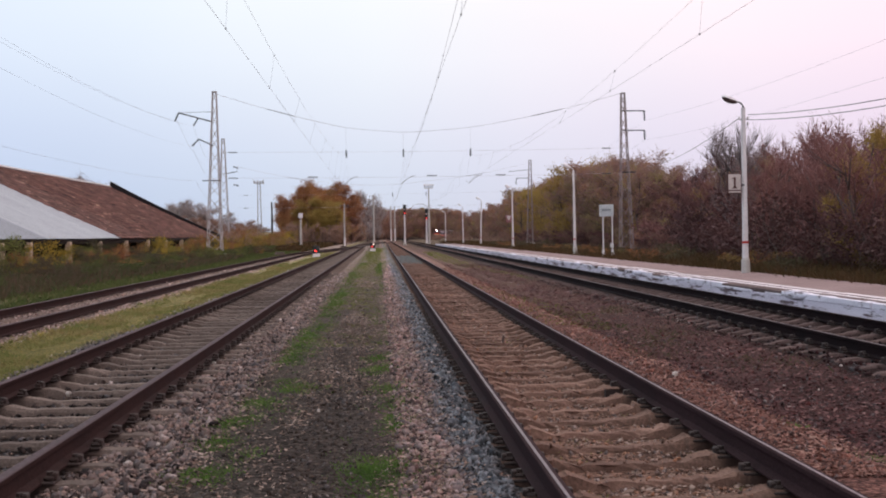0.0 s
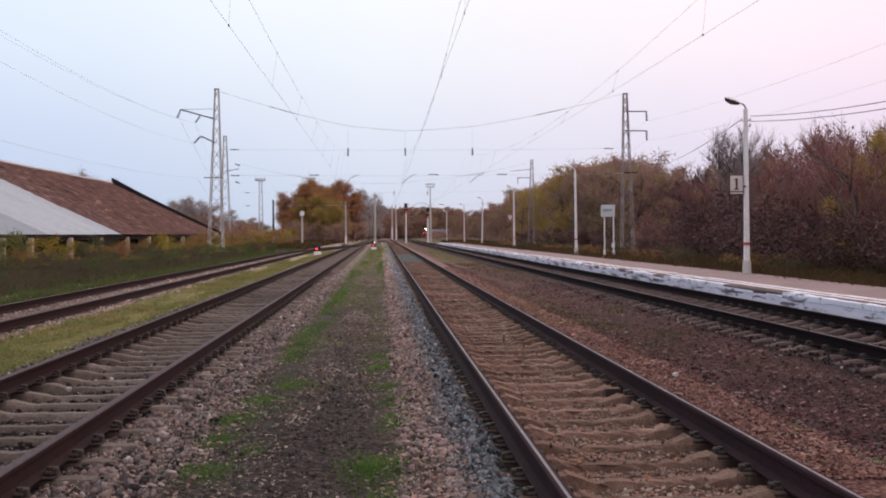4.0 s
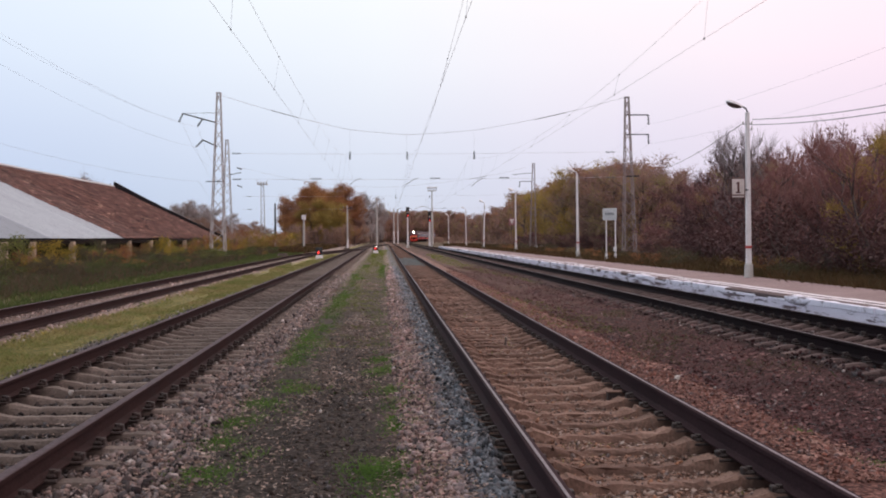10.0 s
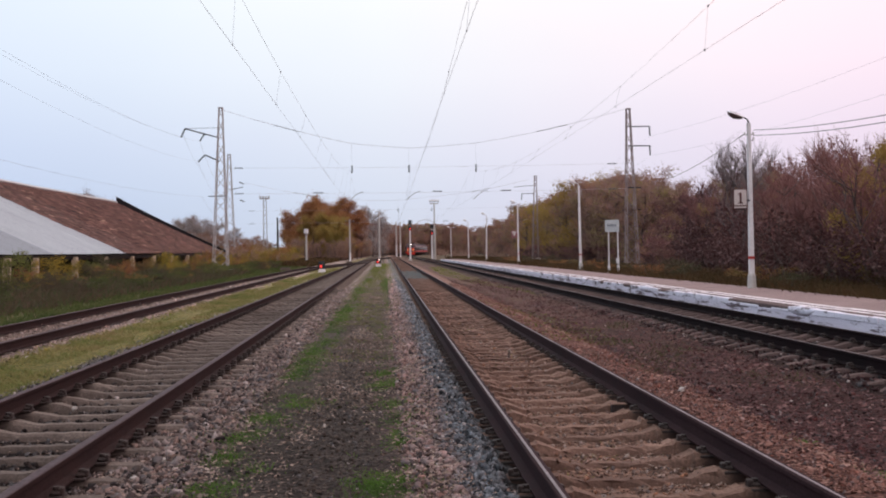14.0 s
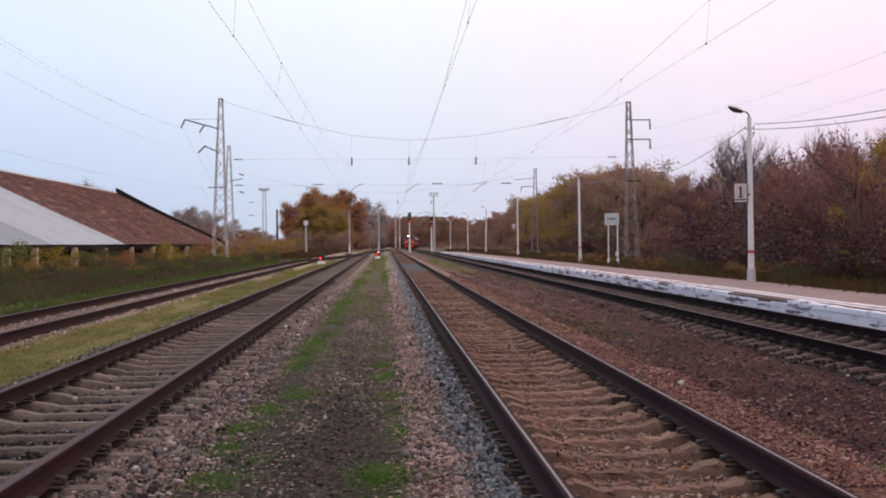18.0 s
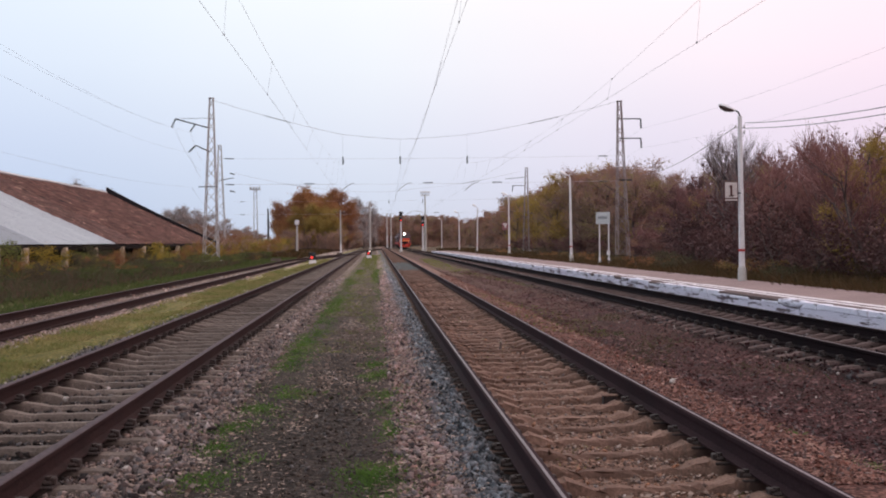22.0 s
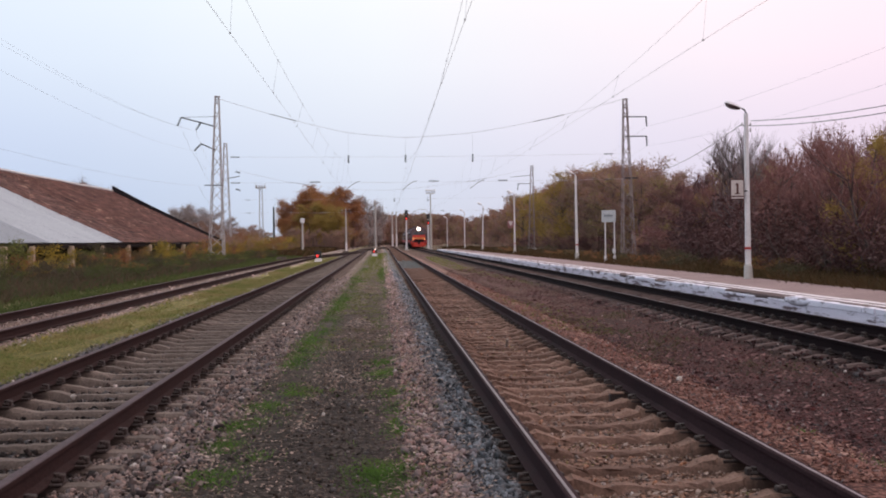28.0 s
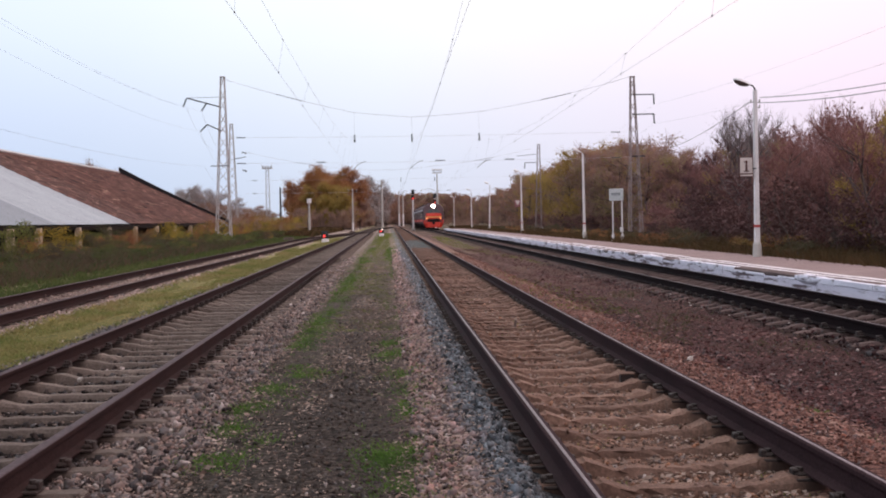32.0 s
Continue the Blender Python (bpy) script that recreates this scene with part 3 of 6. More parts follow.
def build_platform():
    root = thing("platform", "low station platform with whitewashed peeling concrete edge", "platform", kind="structure")
    top = Geo()
    ys = [-12 + 4 * i for i in range(45)]
    for a, b in zip(ys, ys[1:]):
        za, zb = (PLAT_Z - 0.012 + 0.01 * noise.noise((0.3, y * 0.2, 1)) for y in (a, b))
        top.loft([[(PLAT_X0 + 1.0, a, 0), (PLAT_X1, a, -0.1), (PLAT_X1, a, za), (PLAT_X0 + 1.0, a, za)], [(PLAT_X0 + 1.0, b, 0), (PLAT_X1, b, -0.1), (PLAT_X1, b, zb), (PLAT_X0 + 1.0, b, zb)]])
    part("platform_surface", top, PLATFORM_TOP, root, "worn brownish asphalt surface")
    line = Geo()
    rng = random.Random(4)
    for i in range(58):
        a = -12 + 3.0 * i
        dz = rng.uniform(-0.012, 0.012)
        out = rng.uniform(0.0, 0.008)
        slab = Geo().box((PLAT_X0 + 0.02 - out, a + 0.012, PLAT_Z - 0.10 + dz), (PLAT_X0 + 0.998, a + 2.988, PLAT_Z + dz), 0.02)
        part("edge_slab", slab, SLAB_RAW, root)
        for u, w in ((0.42, 0.16), (0.74, 0.2)):
            part("white_line", Geo().box((PLAT_X0 + u, a + 0.02, PLAT_Z + dz - 0.004), (PLAT_X0 + u + w, a + 2.98, PLAT_Z + dz + 0.004)), WHITE_LINE, root)
        back = rng.uniform(-0.012, 0.0)
        face = Geo().box((PLAT_X0 + 0.01 + back, a + 0.005, -0.16), (PLAT_X0 + 0.5, a + 2.995, PLAT_Z - 0.10 + dz), 0.015)
        part("face_block", face, WHITEWASH_FACE, root, "whitewashed block with peeling paint")
        # the lip is chipped into uneven lengths, some daubed over in thick whitewash
        s = a + 0.02
        while s < a + 2.9:
            e = min(a + 2.98, s + rng.uniform(0.25, 1.3))
            bare = any(p < (s + e) / 2 < q for p, q in ((21.6, 25.7), (31.9, 33.1)))
            if rng.random() > 0.04:
                fat, low = rng.uniform(0.0, 0.006), rng.uniform(0.10, 0.13)
                part("whitewashed_lip", Geo().box((PLAT_X0 - 0.004 - out - fat, s, PLAT_Z - low + dz), (PLAT_X0 + rng.uniform(0.10, 0.20), e - rng.uniform(0.0, 0.05), PLAT_Z + dz + (-0.06 if bare else rng.uniform(0.002, 0.008))), 0.008), WHITEWASH, root)
            s = e
        if i in (11, 15, 19, 26, 33, 41):
            # a lump of whitewash spilled over the edge
            s, wide = (20.75, 1.3) if i == 11 else (a + rng.uniform(0.2, 1.6), rng.uniform(0.5, 1.3))
            rings = []
            for j in range(9):
                q = math.sin(math.pi * j / 8) ** 0.5
                y, drop = s + wide * j / 8, (0.05 + 0.10 * q) * rng.uniform(0.75, 1.1)
                rings.append([(PLAT_X0 - 0.01, y, PLAT_Z - drop), (PLAT_X0 - 0.02 - 0.025 * q, y, PLAT_Z - drop * 0.6), (PLAT_X0 - 0.018 - 0.025 * q, y, PLAT_Z + 0.02 * q), (PLAT_X0 + 0.02 + 0.1 * q, y, PLAT_Z + 0.012 + 0.035 * q * rng.uniform(0.7, 1.2)), (PLAT_X0 + 0.1 + 0.2 * q, y, PLAT_Z + 0.004 + dz), (PLAT_X0 + 0.1, y, PLAT_Z - 0.1)])
            part("spilled_whitewash", Geo().loft(rings), WHITEWASH, root, "thick lump of spilled whitewash", True)



build_platform()


# ---- shed ----
def build_shed():
    root = thing("shed", "long low shed with rusty slate and grey sheet roof", "shed")
    xe, xr, ze, zr, y0, y1 = -18.0, -30.1, 1.82, 7.72, 25.0, 117.0
    def on(s, d, up=0.0):
        sag = 0.07 * math.sin(s * 3.14159) + 0.05 * noise.noise((d * 0.15, s * 3, 5))
        return (xe + (xr - xe) * s, d, ze + (zr - ze) * s - sag + up)
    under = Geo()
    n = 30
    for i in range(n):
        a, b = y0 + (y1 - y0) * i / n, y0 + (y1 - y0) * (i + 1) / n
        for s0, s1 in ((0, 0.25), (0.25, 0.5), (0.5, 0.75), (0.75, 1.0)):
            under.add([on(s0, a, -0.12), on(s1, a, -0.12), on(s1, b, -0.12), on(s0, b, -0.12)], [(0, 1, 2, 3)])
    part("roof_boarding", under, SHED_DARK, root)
    part("far_slope", Geo().loft([[(xr, y0, zr - 0.2), (xr - 12.1, y0, ze - 0.2), (xr - 12.1, y0, ze), (xr, y0, zr)], [(xr, y1, zr - 0.2), (xr - 12.1, y1, ze - 0.2), (xr - 12.1, y1, ze), (xr, y1, zr)]]), SLATE_BROWN, root)
    rng = random.Random(11)
    # pale and grey sheets on the near part, brown slates beyond
    d = y0
    while d < 71.4:
        w = 1.15
        mat = SHEET_GREY if d < 56.4 else SHEET_PALE
        for s0, s1 in ((0.0, 0.34), (0.335, 0.68), (0.675, 1.0)):
            g = Geo()
            k = 6
            lift = rng.uniform(0.0, 0.012) + 0.016 * (1 - s0)
            row0 = [on(s0, d + w * j / k, 0.012 * (j % 2) + lift) for j in range(k + 1)]
            row1 = [on(s1, d + w * j / k, 0.012 * (j % 2) + lift) for j in range(k + 1)]
            g.loft([row0, row1], caps=False, closed=False)
            low = [(p[0], p[1], p[2] - 0.02) for p in row0]
            g.loft([row0, low], caps=False, closed=False)
            part("roof_sheet", g, mat, root)
        d += w - 0.02
    courses = 30
    slate_v, slate_f = [], []
    for c in range(courses):
        s0, s1 = c / courses, (c + 1.25) / courses
        s1 = min(s1, 1.0)
        d = 72.1 + (0.4 if c % 2 else 0)
        while d < y1 - 0.2:
            w = 0.78
            lift = rng.uniform(0.015, 0.05)
            if rng.random() > 0.015:
                p = [on(s0, d, lift + 0.02), on(s0, d + w - 0.03, lift + rng.uniform(0, 0.03)), on(s1, d + w - 0.03, 0.01), on(s1, d, 0.01)]
                q = [(x, y, z - 0.03) for x, y, z in p[:2]]
                if d < 80.4:
                    part("slate", Geo().add(p + q, [(0, 1, 2, 3), (4, 5, 1, 0)]), SLATE_BROWN, root)
                else:
                    k = len(slate_v)
                    slate_v += p + q
                    slate_f += [(k, k + 1, k + 2, k + 3), (k + 4, k + 5, k + 1, k)]
            d += w
    me = soup("slate_field", np.array(slate_v), np.array(slate_f), surface("rust_brown_slates", (0.115, 0.054, 0.046), (0.175, 0.088, 0.070), 0.6, 14, (0.85, 0.95), 0, 0.5, 0.02, (0.330, 0.205, 0.145), 1.5, (0.57, 0.68), island=0.4, squash=(1, 0.35, 1)))
    tagged(part("slate_field", me, None, root, "rust-brown overlapping slates"), kind="stuff")
    # raised black verge of the gable
    rings = []
    for i in range(11):
        p, q = on(i / 10, y1, 0.32 + 0.30 * (i / 10) ** 2), on(i / 10, y1, -0.4)
        rings.append([(q[0], y1 - 0.18, q[2]), (q[0], y1 + 0.18, q[2]), (p[0], y1 + 0.18, p[2]), (p[0], y1 - 0.18, p[2])])
    g = Geo().loft(rings)
    part("gable_verge", g, TAR, root, "black felted verge")
    part("ridge_cap", Geo().tube([(xr, y0 + (y1 - y0) * i / 20, zr + 0.06 - 0.05 * abs(math.sin(i))) for i in range(21)], 0.17, 0.15, 6), BOARD_GREY, root)
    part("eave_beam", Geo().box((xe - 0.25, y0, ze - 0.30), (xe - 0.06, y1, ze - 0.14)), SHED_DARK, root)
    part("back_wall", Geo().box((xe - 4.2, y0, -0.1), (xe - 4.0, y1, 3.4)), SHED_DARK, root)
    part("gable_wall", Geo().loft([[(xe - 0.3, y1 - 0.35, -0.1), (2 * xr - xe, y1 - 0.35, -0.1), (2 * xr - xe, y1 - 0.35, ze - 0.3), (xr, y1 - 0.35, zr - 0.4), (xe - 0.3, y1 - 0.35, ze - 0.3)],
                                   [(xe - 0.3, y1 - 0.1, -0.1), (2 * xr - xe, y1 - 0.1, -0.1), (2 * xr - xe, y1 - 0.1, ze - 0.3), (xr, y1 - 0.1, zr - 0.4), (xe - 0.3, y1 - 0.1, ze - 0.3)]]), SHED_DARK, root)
    d = 32.2
    while d < y1:
        w = rng.uniform(0.24, 0.34)
        part("post", Geo().box((xe - 0.16, d - w / 2, -0.1), (xe - 0.16 + w, d + w / 2, ze - 0.17), 0.02), SHED_POST, root)
        d += 6.75 if rng.random() > 0.25 else 4.0


build_shed()


# ---- overhead line ----
def lattice(root, h, b0, b1, mat, panels=14, leg=0.078, skew=0.0):
    """A four-legged mast that tapers from width b0 to b1; skew moves its top along x."""
    def corner(s, i):
        w = (b0 + (b1 - b0) * s) / 2
        return Vector((((-1, 1, 1, -1)[i]) * w + skew * s, ((-1, -1, 1, 1)[i]) * w, h * s))
    for i in range(4):
        part("leg", Geo().beam(corner(0, i), corner(1, i), leg), mat, root)
    for k in range(panels):
        s0, s1 = k / panels, (k + 1) / panels
        g = Geo()
        for i in range(4):
            j = (i + 1) % 4
            a, b = (i, j) if k % 2 else (j, i)
            g.beam(corner(s0, a), corner(s1, b), leg * 0.55)
        part("bracing", g, mat, root)
    cap = Geo().box((skew - b1 / 2 - 0.06, -b1 / 2 - 0.06, h), (skew + b1 / 2 + 0.06, b1 / 2 + 0.06, h + 0.08))
    part("cap", cap, mat, root)


def insulator(parent, p, q, r=0.11, name="insulator"):
    """A string of discs from p to q."""
    p, q = Vector(p), Vector(q)
    n = 5
    g = Geo().tube([p, q], r * 0.3, r * 0.3, 6)
    for i in range(n):
        c = p.lerp(q, (i + 0.5) / n)
        d = (q - p).normalized() * (q - p).length / n * 0.28
        g.tube([c - d, c, c + d], r * 0.95, r * 0.6, 8)
    return part(name, g, GLASS_INS, parent, "dark disc insulator")


def cable(name, pts, r, mat=CABLE, parent=None, n=4):
    return part(name, Geo().tube(pts, r, r, n), mat, parent)


SPAN_Y = 88.0


def build_masts():
    rows = [(-14.0, SPAN_Y, 0.25, 13.9, 1.22, 0.30, MAST_PAINT, 0.22, "tall silver lattice mast in weeds beside the shed"),
            (21.6, SPAN_Y, 0.0, 13.75, 1.05, 0.30, MAST_RUSTY, -0.15, "tall rusty lattice mast behind the platform"),
            (-19.2, 128.0, 0.1, 13.9, 1.35, 0.32, MAST_PAINT, 0.1, "tall silver lattice mast"),
            (25.0, 168.0, 0.0, 13.8, 1.0, 0.35, MAST_RUSTY, 0.2, "tall rusty lattice mast at the wood"),
            (-26.6, 230.0, 0.0, 13.9, 0.95, 0.6, MAST_PAINT, 0.0, "far lattice floodlight mast")]
    made = []
    for x, y, z, h, b0, b1, mat, skew, label in rows:
        root = thing("lattice_mast", label, "mast", "masts of the overhead line", pose(x, y, z))
        lattice(root, h, b0, b1, mat, skew=skew)
        part("footing", Geo().box((-b0 / 2 - 0.3, -b0 / 2 - 0.3, -0.5), (b0 / 2 + 0.3, b0 / 2 + 0.3, 0.12), 0.04), POST_GREY, root)
        made.append(root)
    left, right, left2, right2, tower = made
    # feeder brackets of the two near masts
    part("bracket", Geo().beam((0.0, 0, 11.4), (-2.85, 0, 12.2), 0.10), DARK_STEEL, left)
    part("bracket_tie", Geo().beam((-2.85, 0, 12.2), (0.1, 0, 12.25), 0.03), DARK_STEEL, left)
    insulator(left, (-2.85, 0, 12.15), (-3.15, 0, 11.45))
    insulator(left, (-1.2, 0, 11.7), (-1.6, 0, 11.1))
    part("bracket", Geo().beam((0.0, 0, 9.4), (-1.2, 0, 9.95), 0.10), DARK_STEEL, left)
    insulator(left, (-1.2, 0, 9.9), (-1.75, 0, 9.35))
    part("crossarm", Geo().beam((-0.95, 0, 6.4), (0.6, 0, 6.4), 0.07), DARK_STEEL, left)
    for z in (12.25, 10.55):
        part("bracket", Geo().beam((-0.2, 0, z), (1.75, 0, z), 0.09), DARK_STEEL, right)
        insulator(right, (1.72, 0, z), (1.76, 0, z - 0.85))
    part("crossarm", Geo().beam((-0.3, 0, 6.9), (0.9, 0, 6.9), 0.12), DARK_STEEL, right)
    part("bracket", Geo().beam((0, 0, 10.9), (-2.2, 0, 10.9), 0.09), DARK_STEEL, right2)
    insulator(right2, (-2.1, 0, 10.85), (-2.2, 0, 9.9))
    part("bracket", Geo().beam((0, 0, 12.3), (-3.4, 0, 12.0), 0.07), DARK_STEEL, right2)
    part("bracket", Geo().beam((0.2, 0, 9.6), (1.8, 0, 9.9), 0.08), DARK_STEEL, left2)
    for z in (10.2, 8.0):
        insulator(left2, (1.3, 0, z + 0.3), (1.9, 0, z + 0.1))
    g = Geo().box((-1.1, -0.9, 13.9), (1.1, 0.9, 14.05))
    for i in range(4):
        g.box((-1.0 + 0.6 * i, -0.9, 14.05), (-0.7 + 0.6 * i, -0.6, 14.5))
    part("lamp_gallery", g, MAST_PAINT, tower)
    for i in range(2):
        part("rail_post", Geo().beam((-1.1 + 2.2 * i, -0.9, 14.0), (-1.1 + 2.2 * i, -0.9, 14.9), 0.06), MAST_PAINT, tower)


build_masts()


def sag(p, q, drop, n=24):
    p, q = Vector(p), Vector(q)
    return [p.lerp(q, i / n) - Vector((0, 0, 4 * drop * (i / n) * (1 - i / n))) for i in range(n + 1)]


LOW_Z = {"loop": 7.0, "centre": 6.95, "platform": 6.42}


def messenger_z(which, d):
    s = d % SPAN_Y
    return LOW_Z[which] + (8.65 - LOW_Z[which]) * ((s - SPAN_Y / 2) / (SPAN_Y / 2)) ** 2


def build_overhead():
    for d, xl, xr, top in ((SPAN_Y, -13.75, 21.45, 14.05), (2 * SPAN_Y, -24.0, 25.2, 14.0)):
        root = thing("cross_span", "sagging cross-span cables over the tracks with insulators", "overhead line", "cross spans")
        def carrier_z(x, lift):
            f = (x - xl) / (xr - xl)
            return top - 0.2 * f - 14.0 * f * (1 - f) + lift
        hung = [(track_x(which, d) + shift, carrier_z(track_x(which, d) + shift, lift)) for which, shift, lift in (("loop", 0.5, 0.06), ("centre", 0.2, 0.10), ("platform", 0.75, 0.34))]
        corners = [(xl, top)] + hung + [(xr, top - 0.2)]
        p = []
        for (xa, za), (xb, zb) in zip(corners, corners[1:]):
            p += sag((xa, d, za), (xb, d, zb), 0.0013 * (xb - xa) ** 2, 10)[:-1]
        p.append(Vector((xr, d, top - 0.2)))
        cable("carrier_cable", p, 0.015, CABLE, root)
        for i in (4, 34):
            cable("cable_sleeve", [p[i], p[i + 1], p[i + 2]], 0.03, CABLE_DARK, root)
        for z, strings in ((9.05, ()), (6.85, (-6.0, 4.2, 10.2))):
            cable("fixing_rope", sag((xl, d, z), (xr, d, z), 0.12, 12), 0.008, CABLE, root)
            for x0, length in [(xl + 1.05, 0.75), (xr - 1.9, 0.8)] + [(x, 0.85) for x in strings]:
                insulator(root, (x0, d, z - 0.02), (x0 + length, d, z - 0.03), 0.07)
        for x, zc in hung:
            cable("hanger", [(x, d, zc), (x, d, 9.1)], 0.006, CABLE_PALE, root)
            insulator(root, (x, d, 9.12), (x, d, 8.45), 0.10)
            arm = [(x + 0.95, d, 6.83), (x + 0.6, d - 0.1, 6.76), (x + 0.2, d - 0.1, 6.5), (x - 0.25, d - 0.1, 6.1)]
            cable("steady_arm", arm, 0.022, CABLE_DARK, root)
    for which in ("loop", "centre", "platform"):
        root = thing("catenary_wire", "contact wire and sagging messenger wire over the track", "overhead wire", "catenary wires")
        end = {"loop": 280, "centre": 420, "platform": 420}[which]
        ds = [-20 + 4 * i for i in range((end + 20) // 4)]
        zig = lambda d: 0.0
        zc = {"loop": 6.17, "centre": 6.45, "platform": 6.0}[which]
        dz = lambda d: zc + (6.05 - zc) * ease(30, 88, d)
        cable("contact_wire", [(track_x(which, d) + zig(d), d, dz(d)) for d in ds], 0.0046, CABLE, root)
        cable("messenger_wire", [(track_x(which, d) + 0.3 * ease(0, 60, d), d, messenger_z(which, d)) for d in ds], 0.0042, CABLE, root)
        for k in range(30):
            d = 4.5 + 8.8 * k
            if d < end - 10:
                x0, x1 = track_x(which, d) + 0.3 * ease(0, 60, d), track_x(which, d) + zig(d)
                dropper = cable("dropper", [(x0, d, messenger_z(which, d)), (x1, d, dz(d))], 0.003, CABLE_PALE, root)
                part("clip", Geo().box((x0 - 0.014, d - 0.02, messenger_z(which, d) - 0.02), (x0 + 0.014, d + 0.02, messenger_z(which, d) + 0.02)), CABLE_DARK, dropper)
                part("clip", Geo().box((x1 - 0.014, d - 0.02, dz(d) - 0.02), (x1 + 0.014, d + 0.02, dz(d) + 0.02)), CABLE_DARK, dropper)
    for a, b, drop in (((-17.05, 10, 12.6), (-16.9, 88, 11.7), 1.4), ((-15.6, 10, 12.2), (-15.6, 88, 11.3), 1.6), ((-15.8, 10, 11.2), (-15.75, 88, 9.6), 1.5), ((-16.0, 10, 6.6), (-15.5, 88, 6.65), 0.9)):
        w = thing("feeder_wire", "thin feeder wire running along the mast line", "overhead wire", "feeder wires")
        cable("wire", sag(a, b, drop), 0.005, CABLE_PALE, w)
        cable("wire", sag(b, (b[0] - 4.5, 128, b[2] - 0.8), drop * 0.5), 0.008, CABLE_PALE, w)
    for z in (11.4, 9.7):
        w = thing("feeder_wire", "thin feeder wire running along the mast line", "overhead wire", "feeder wires")
        cable("wire", sag((23.3, 0, z + 0.4), (23.35, 88, z), 1.3), 0.0055, CABLE_PALE, w)
        cable("wire", sag((23.35, 88, z), (26.0, 168, z), 1.3), 0.0055, CABLE_PALE, w)


build_overhead()


# ---- platform lamps and signs ----
def lamp_post(y, x=12.4, h=5.6, lean=0.0):
    root = thing("platform_lamp", "whitewashed concrete lamp post with a curved-arm street lamp", "lamp post", "lamps along the platform", pose(x, y, PLAT_Z - 0.02, 0, lean, 0))
    part("sleeve", Geo().lathe([(0, 0.145), (0.02, 0.15), (0.42, 0.135), (0.48, 0.10)], 10), POST_GREY, root)
    g = Geo()
    rings = []
    for z, a in ((0.4, 0.082), (2.5, 0.070), (h - 0.1, 0.056)):
        c = a * 0.75
        rings.append([(-a, -c, z), (-c, -a, z), (c, -a, z), (a, -c, z), (a, c, z), (c, a, z), (-c, a, z), (-a, c, z)])
    g.loft(rings)
    part("pole", g, POST_WHITE, root)
    part("red_band", Geo().lathe([(0.96, 0.110), (1.04, 0.110)], 10), RED_PAINT, root)
    # far lamps: arm and bowl share the pale shell, sky reflection put into colour
    part("arm", Geo().tube([(0, 0, h - 0.35), (0, 0, h - 0.08), (-0.05, 0, h + 0.02), (-0.17, 0, h + 0.09)], 0.028, 0.024, 8), DARK_STEEL if y < 40 else LAMP_SHELL, root)
    hx, rise, deep = -0.15, 0.34, 1.0 if y < 40 else 1.7
    shell = Geo()
    rings = []
    for s, w, t in ((0, 0.04, 0.04), (0.12, 0.08, 0.07), (0.3, 0.125, 0.10), (0.45, 0.11, 0.09), (0.54, 0.04, 0.04)):
        zc = h + 0.07 + rise * s
        rings.append([(hx - s, w * math.cos(a), zc + t * deep * max(-0.15, math.sin(a))) for a in [k * 0.7854 for k in range(8)]])
    shell.loft(rings)
    head = part("lamp_head", shell, LAMP_SHELL, root)
    part("bowl", Geo().loft([[(hx - s, w * math.cos(a), h + 0.062 + rise * s - d / deep * max(0, math.sin(a))) for a in (0, 0.52, 1.05, 1.57, 2.09, 2.62, 3.14)] for s, w, d in ((0.06, 0.05, 0.05), (0.18, 0.10, 0.10), (0.34, 0.128, 0.13), (0.47, 0.11, 0.10), (0.53, 0.05, 0.04))]), LAMP_BOWL if y < 40 else LAMP_SHELL, head, "dark brown lamp bowl" if y < 40 else "bright pale lamp bowl")
    for zz, dx in ((h - 0.45, 0.14), (h - 0.62, 0.14), (h - 0.45, -0.14)):
        part("pin_insulator", Geo().tube([(dx, 0, zz - 0.04), (dx, 0, zz + 0.06)], 0.03, 0.02, 6), LAMP_GLASS, root)
        part("insulator_hook", Geo().beam((0, 0, zz - 0.04), (dx, 0, zz - 0.04), 0.02), DARK_STEEL, root)
    return root


LAMP_Y = [4.0, 32.3, 64.0, 94.0, 124.0, 150.0, 190.0]
LAMP_LEAN = [0, -0.2, -0.4, -0.1, 1.3, -0.5, 0.2]
LAMP_X = [11.9, 11.83, 12.4, 12.4, 12.4, 12.4, 12.4]
for x, y, lean in zip(LAMP_X, LAMP_Y, LAMP_LEAN):
    lamp_post(y, x, 5.45 if y < 70 else 5.6, lean)
for dz in (0, -0.17):
    ob = cable("lamp_cable", sag((LAMP_X[0] + 0.14, 4.0, PLAT_Z + 5.0 + dz), (LAMP_X[1] + 0.14, 32.3, PLAT_Z + 5.1 + dz), 0.75), 0.011, CABLE_DARK)
    tagged(ob, "dark insulated cable hung between lamp posts", "cable", "cables between the lamps")
ob = cable("service_cable", sag((LAMP_X[1] - 0.14, 32.3, PLAT_Z + 5.0), (20.3, 76.0, 6.6), 0.35), 0.013, CABLE_DARK)
tagged(ob, "dark insulated cable running from the lamp post into the wood", "cable", "cables between the lamps")


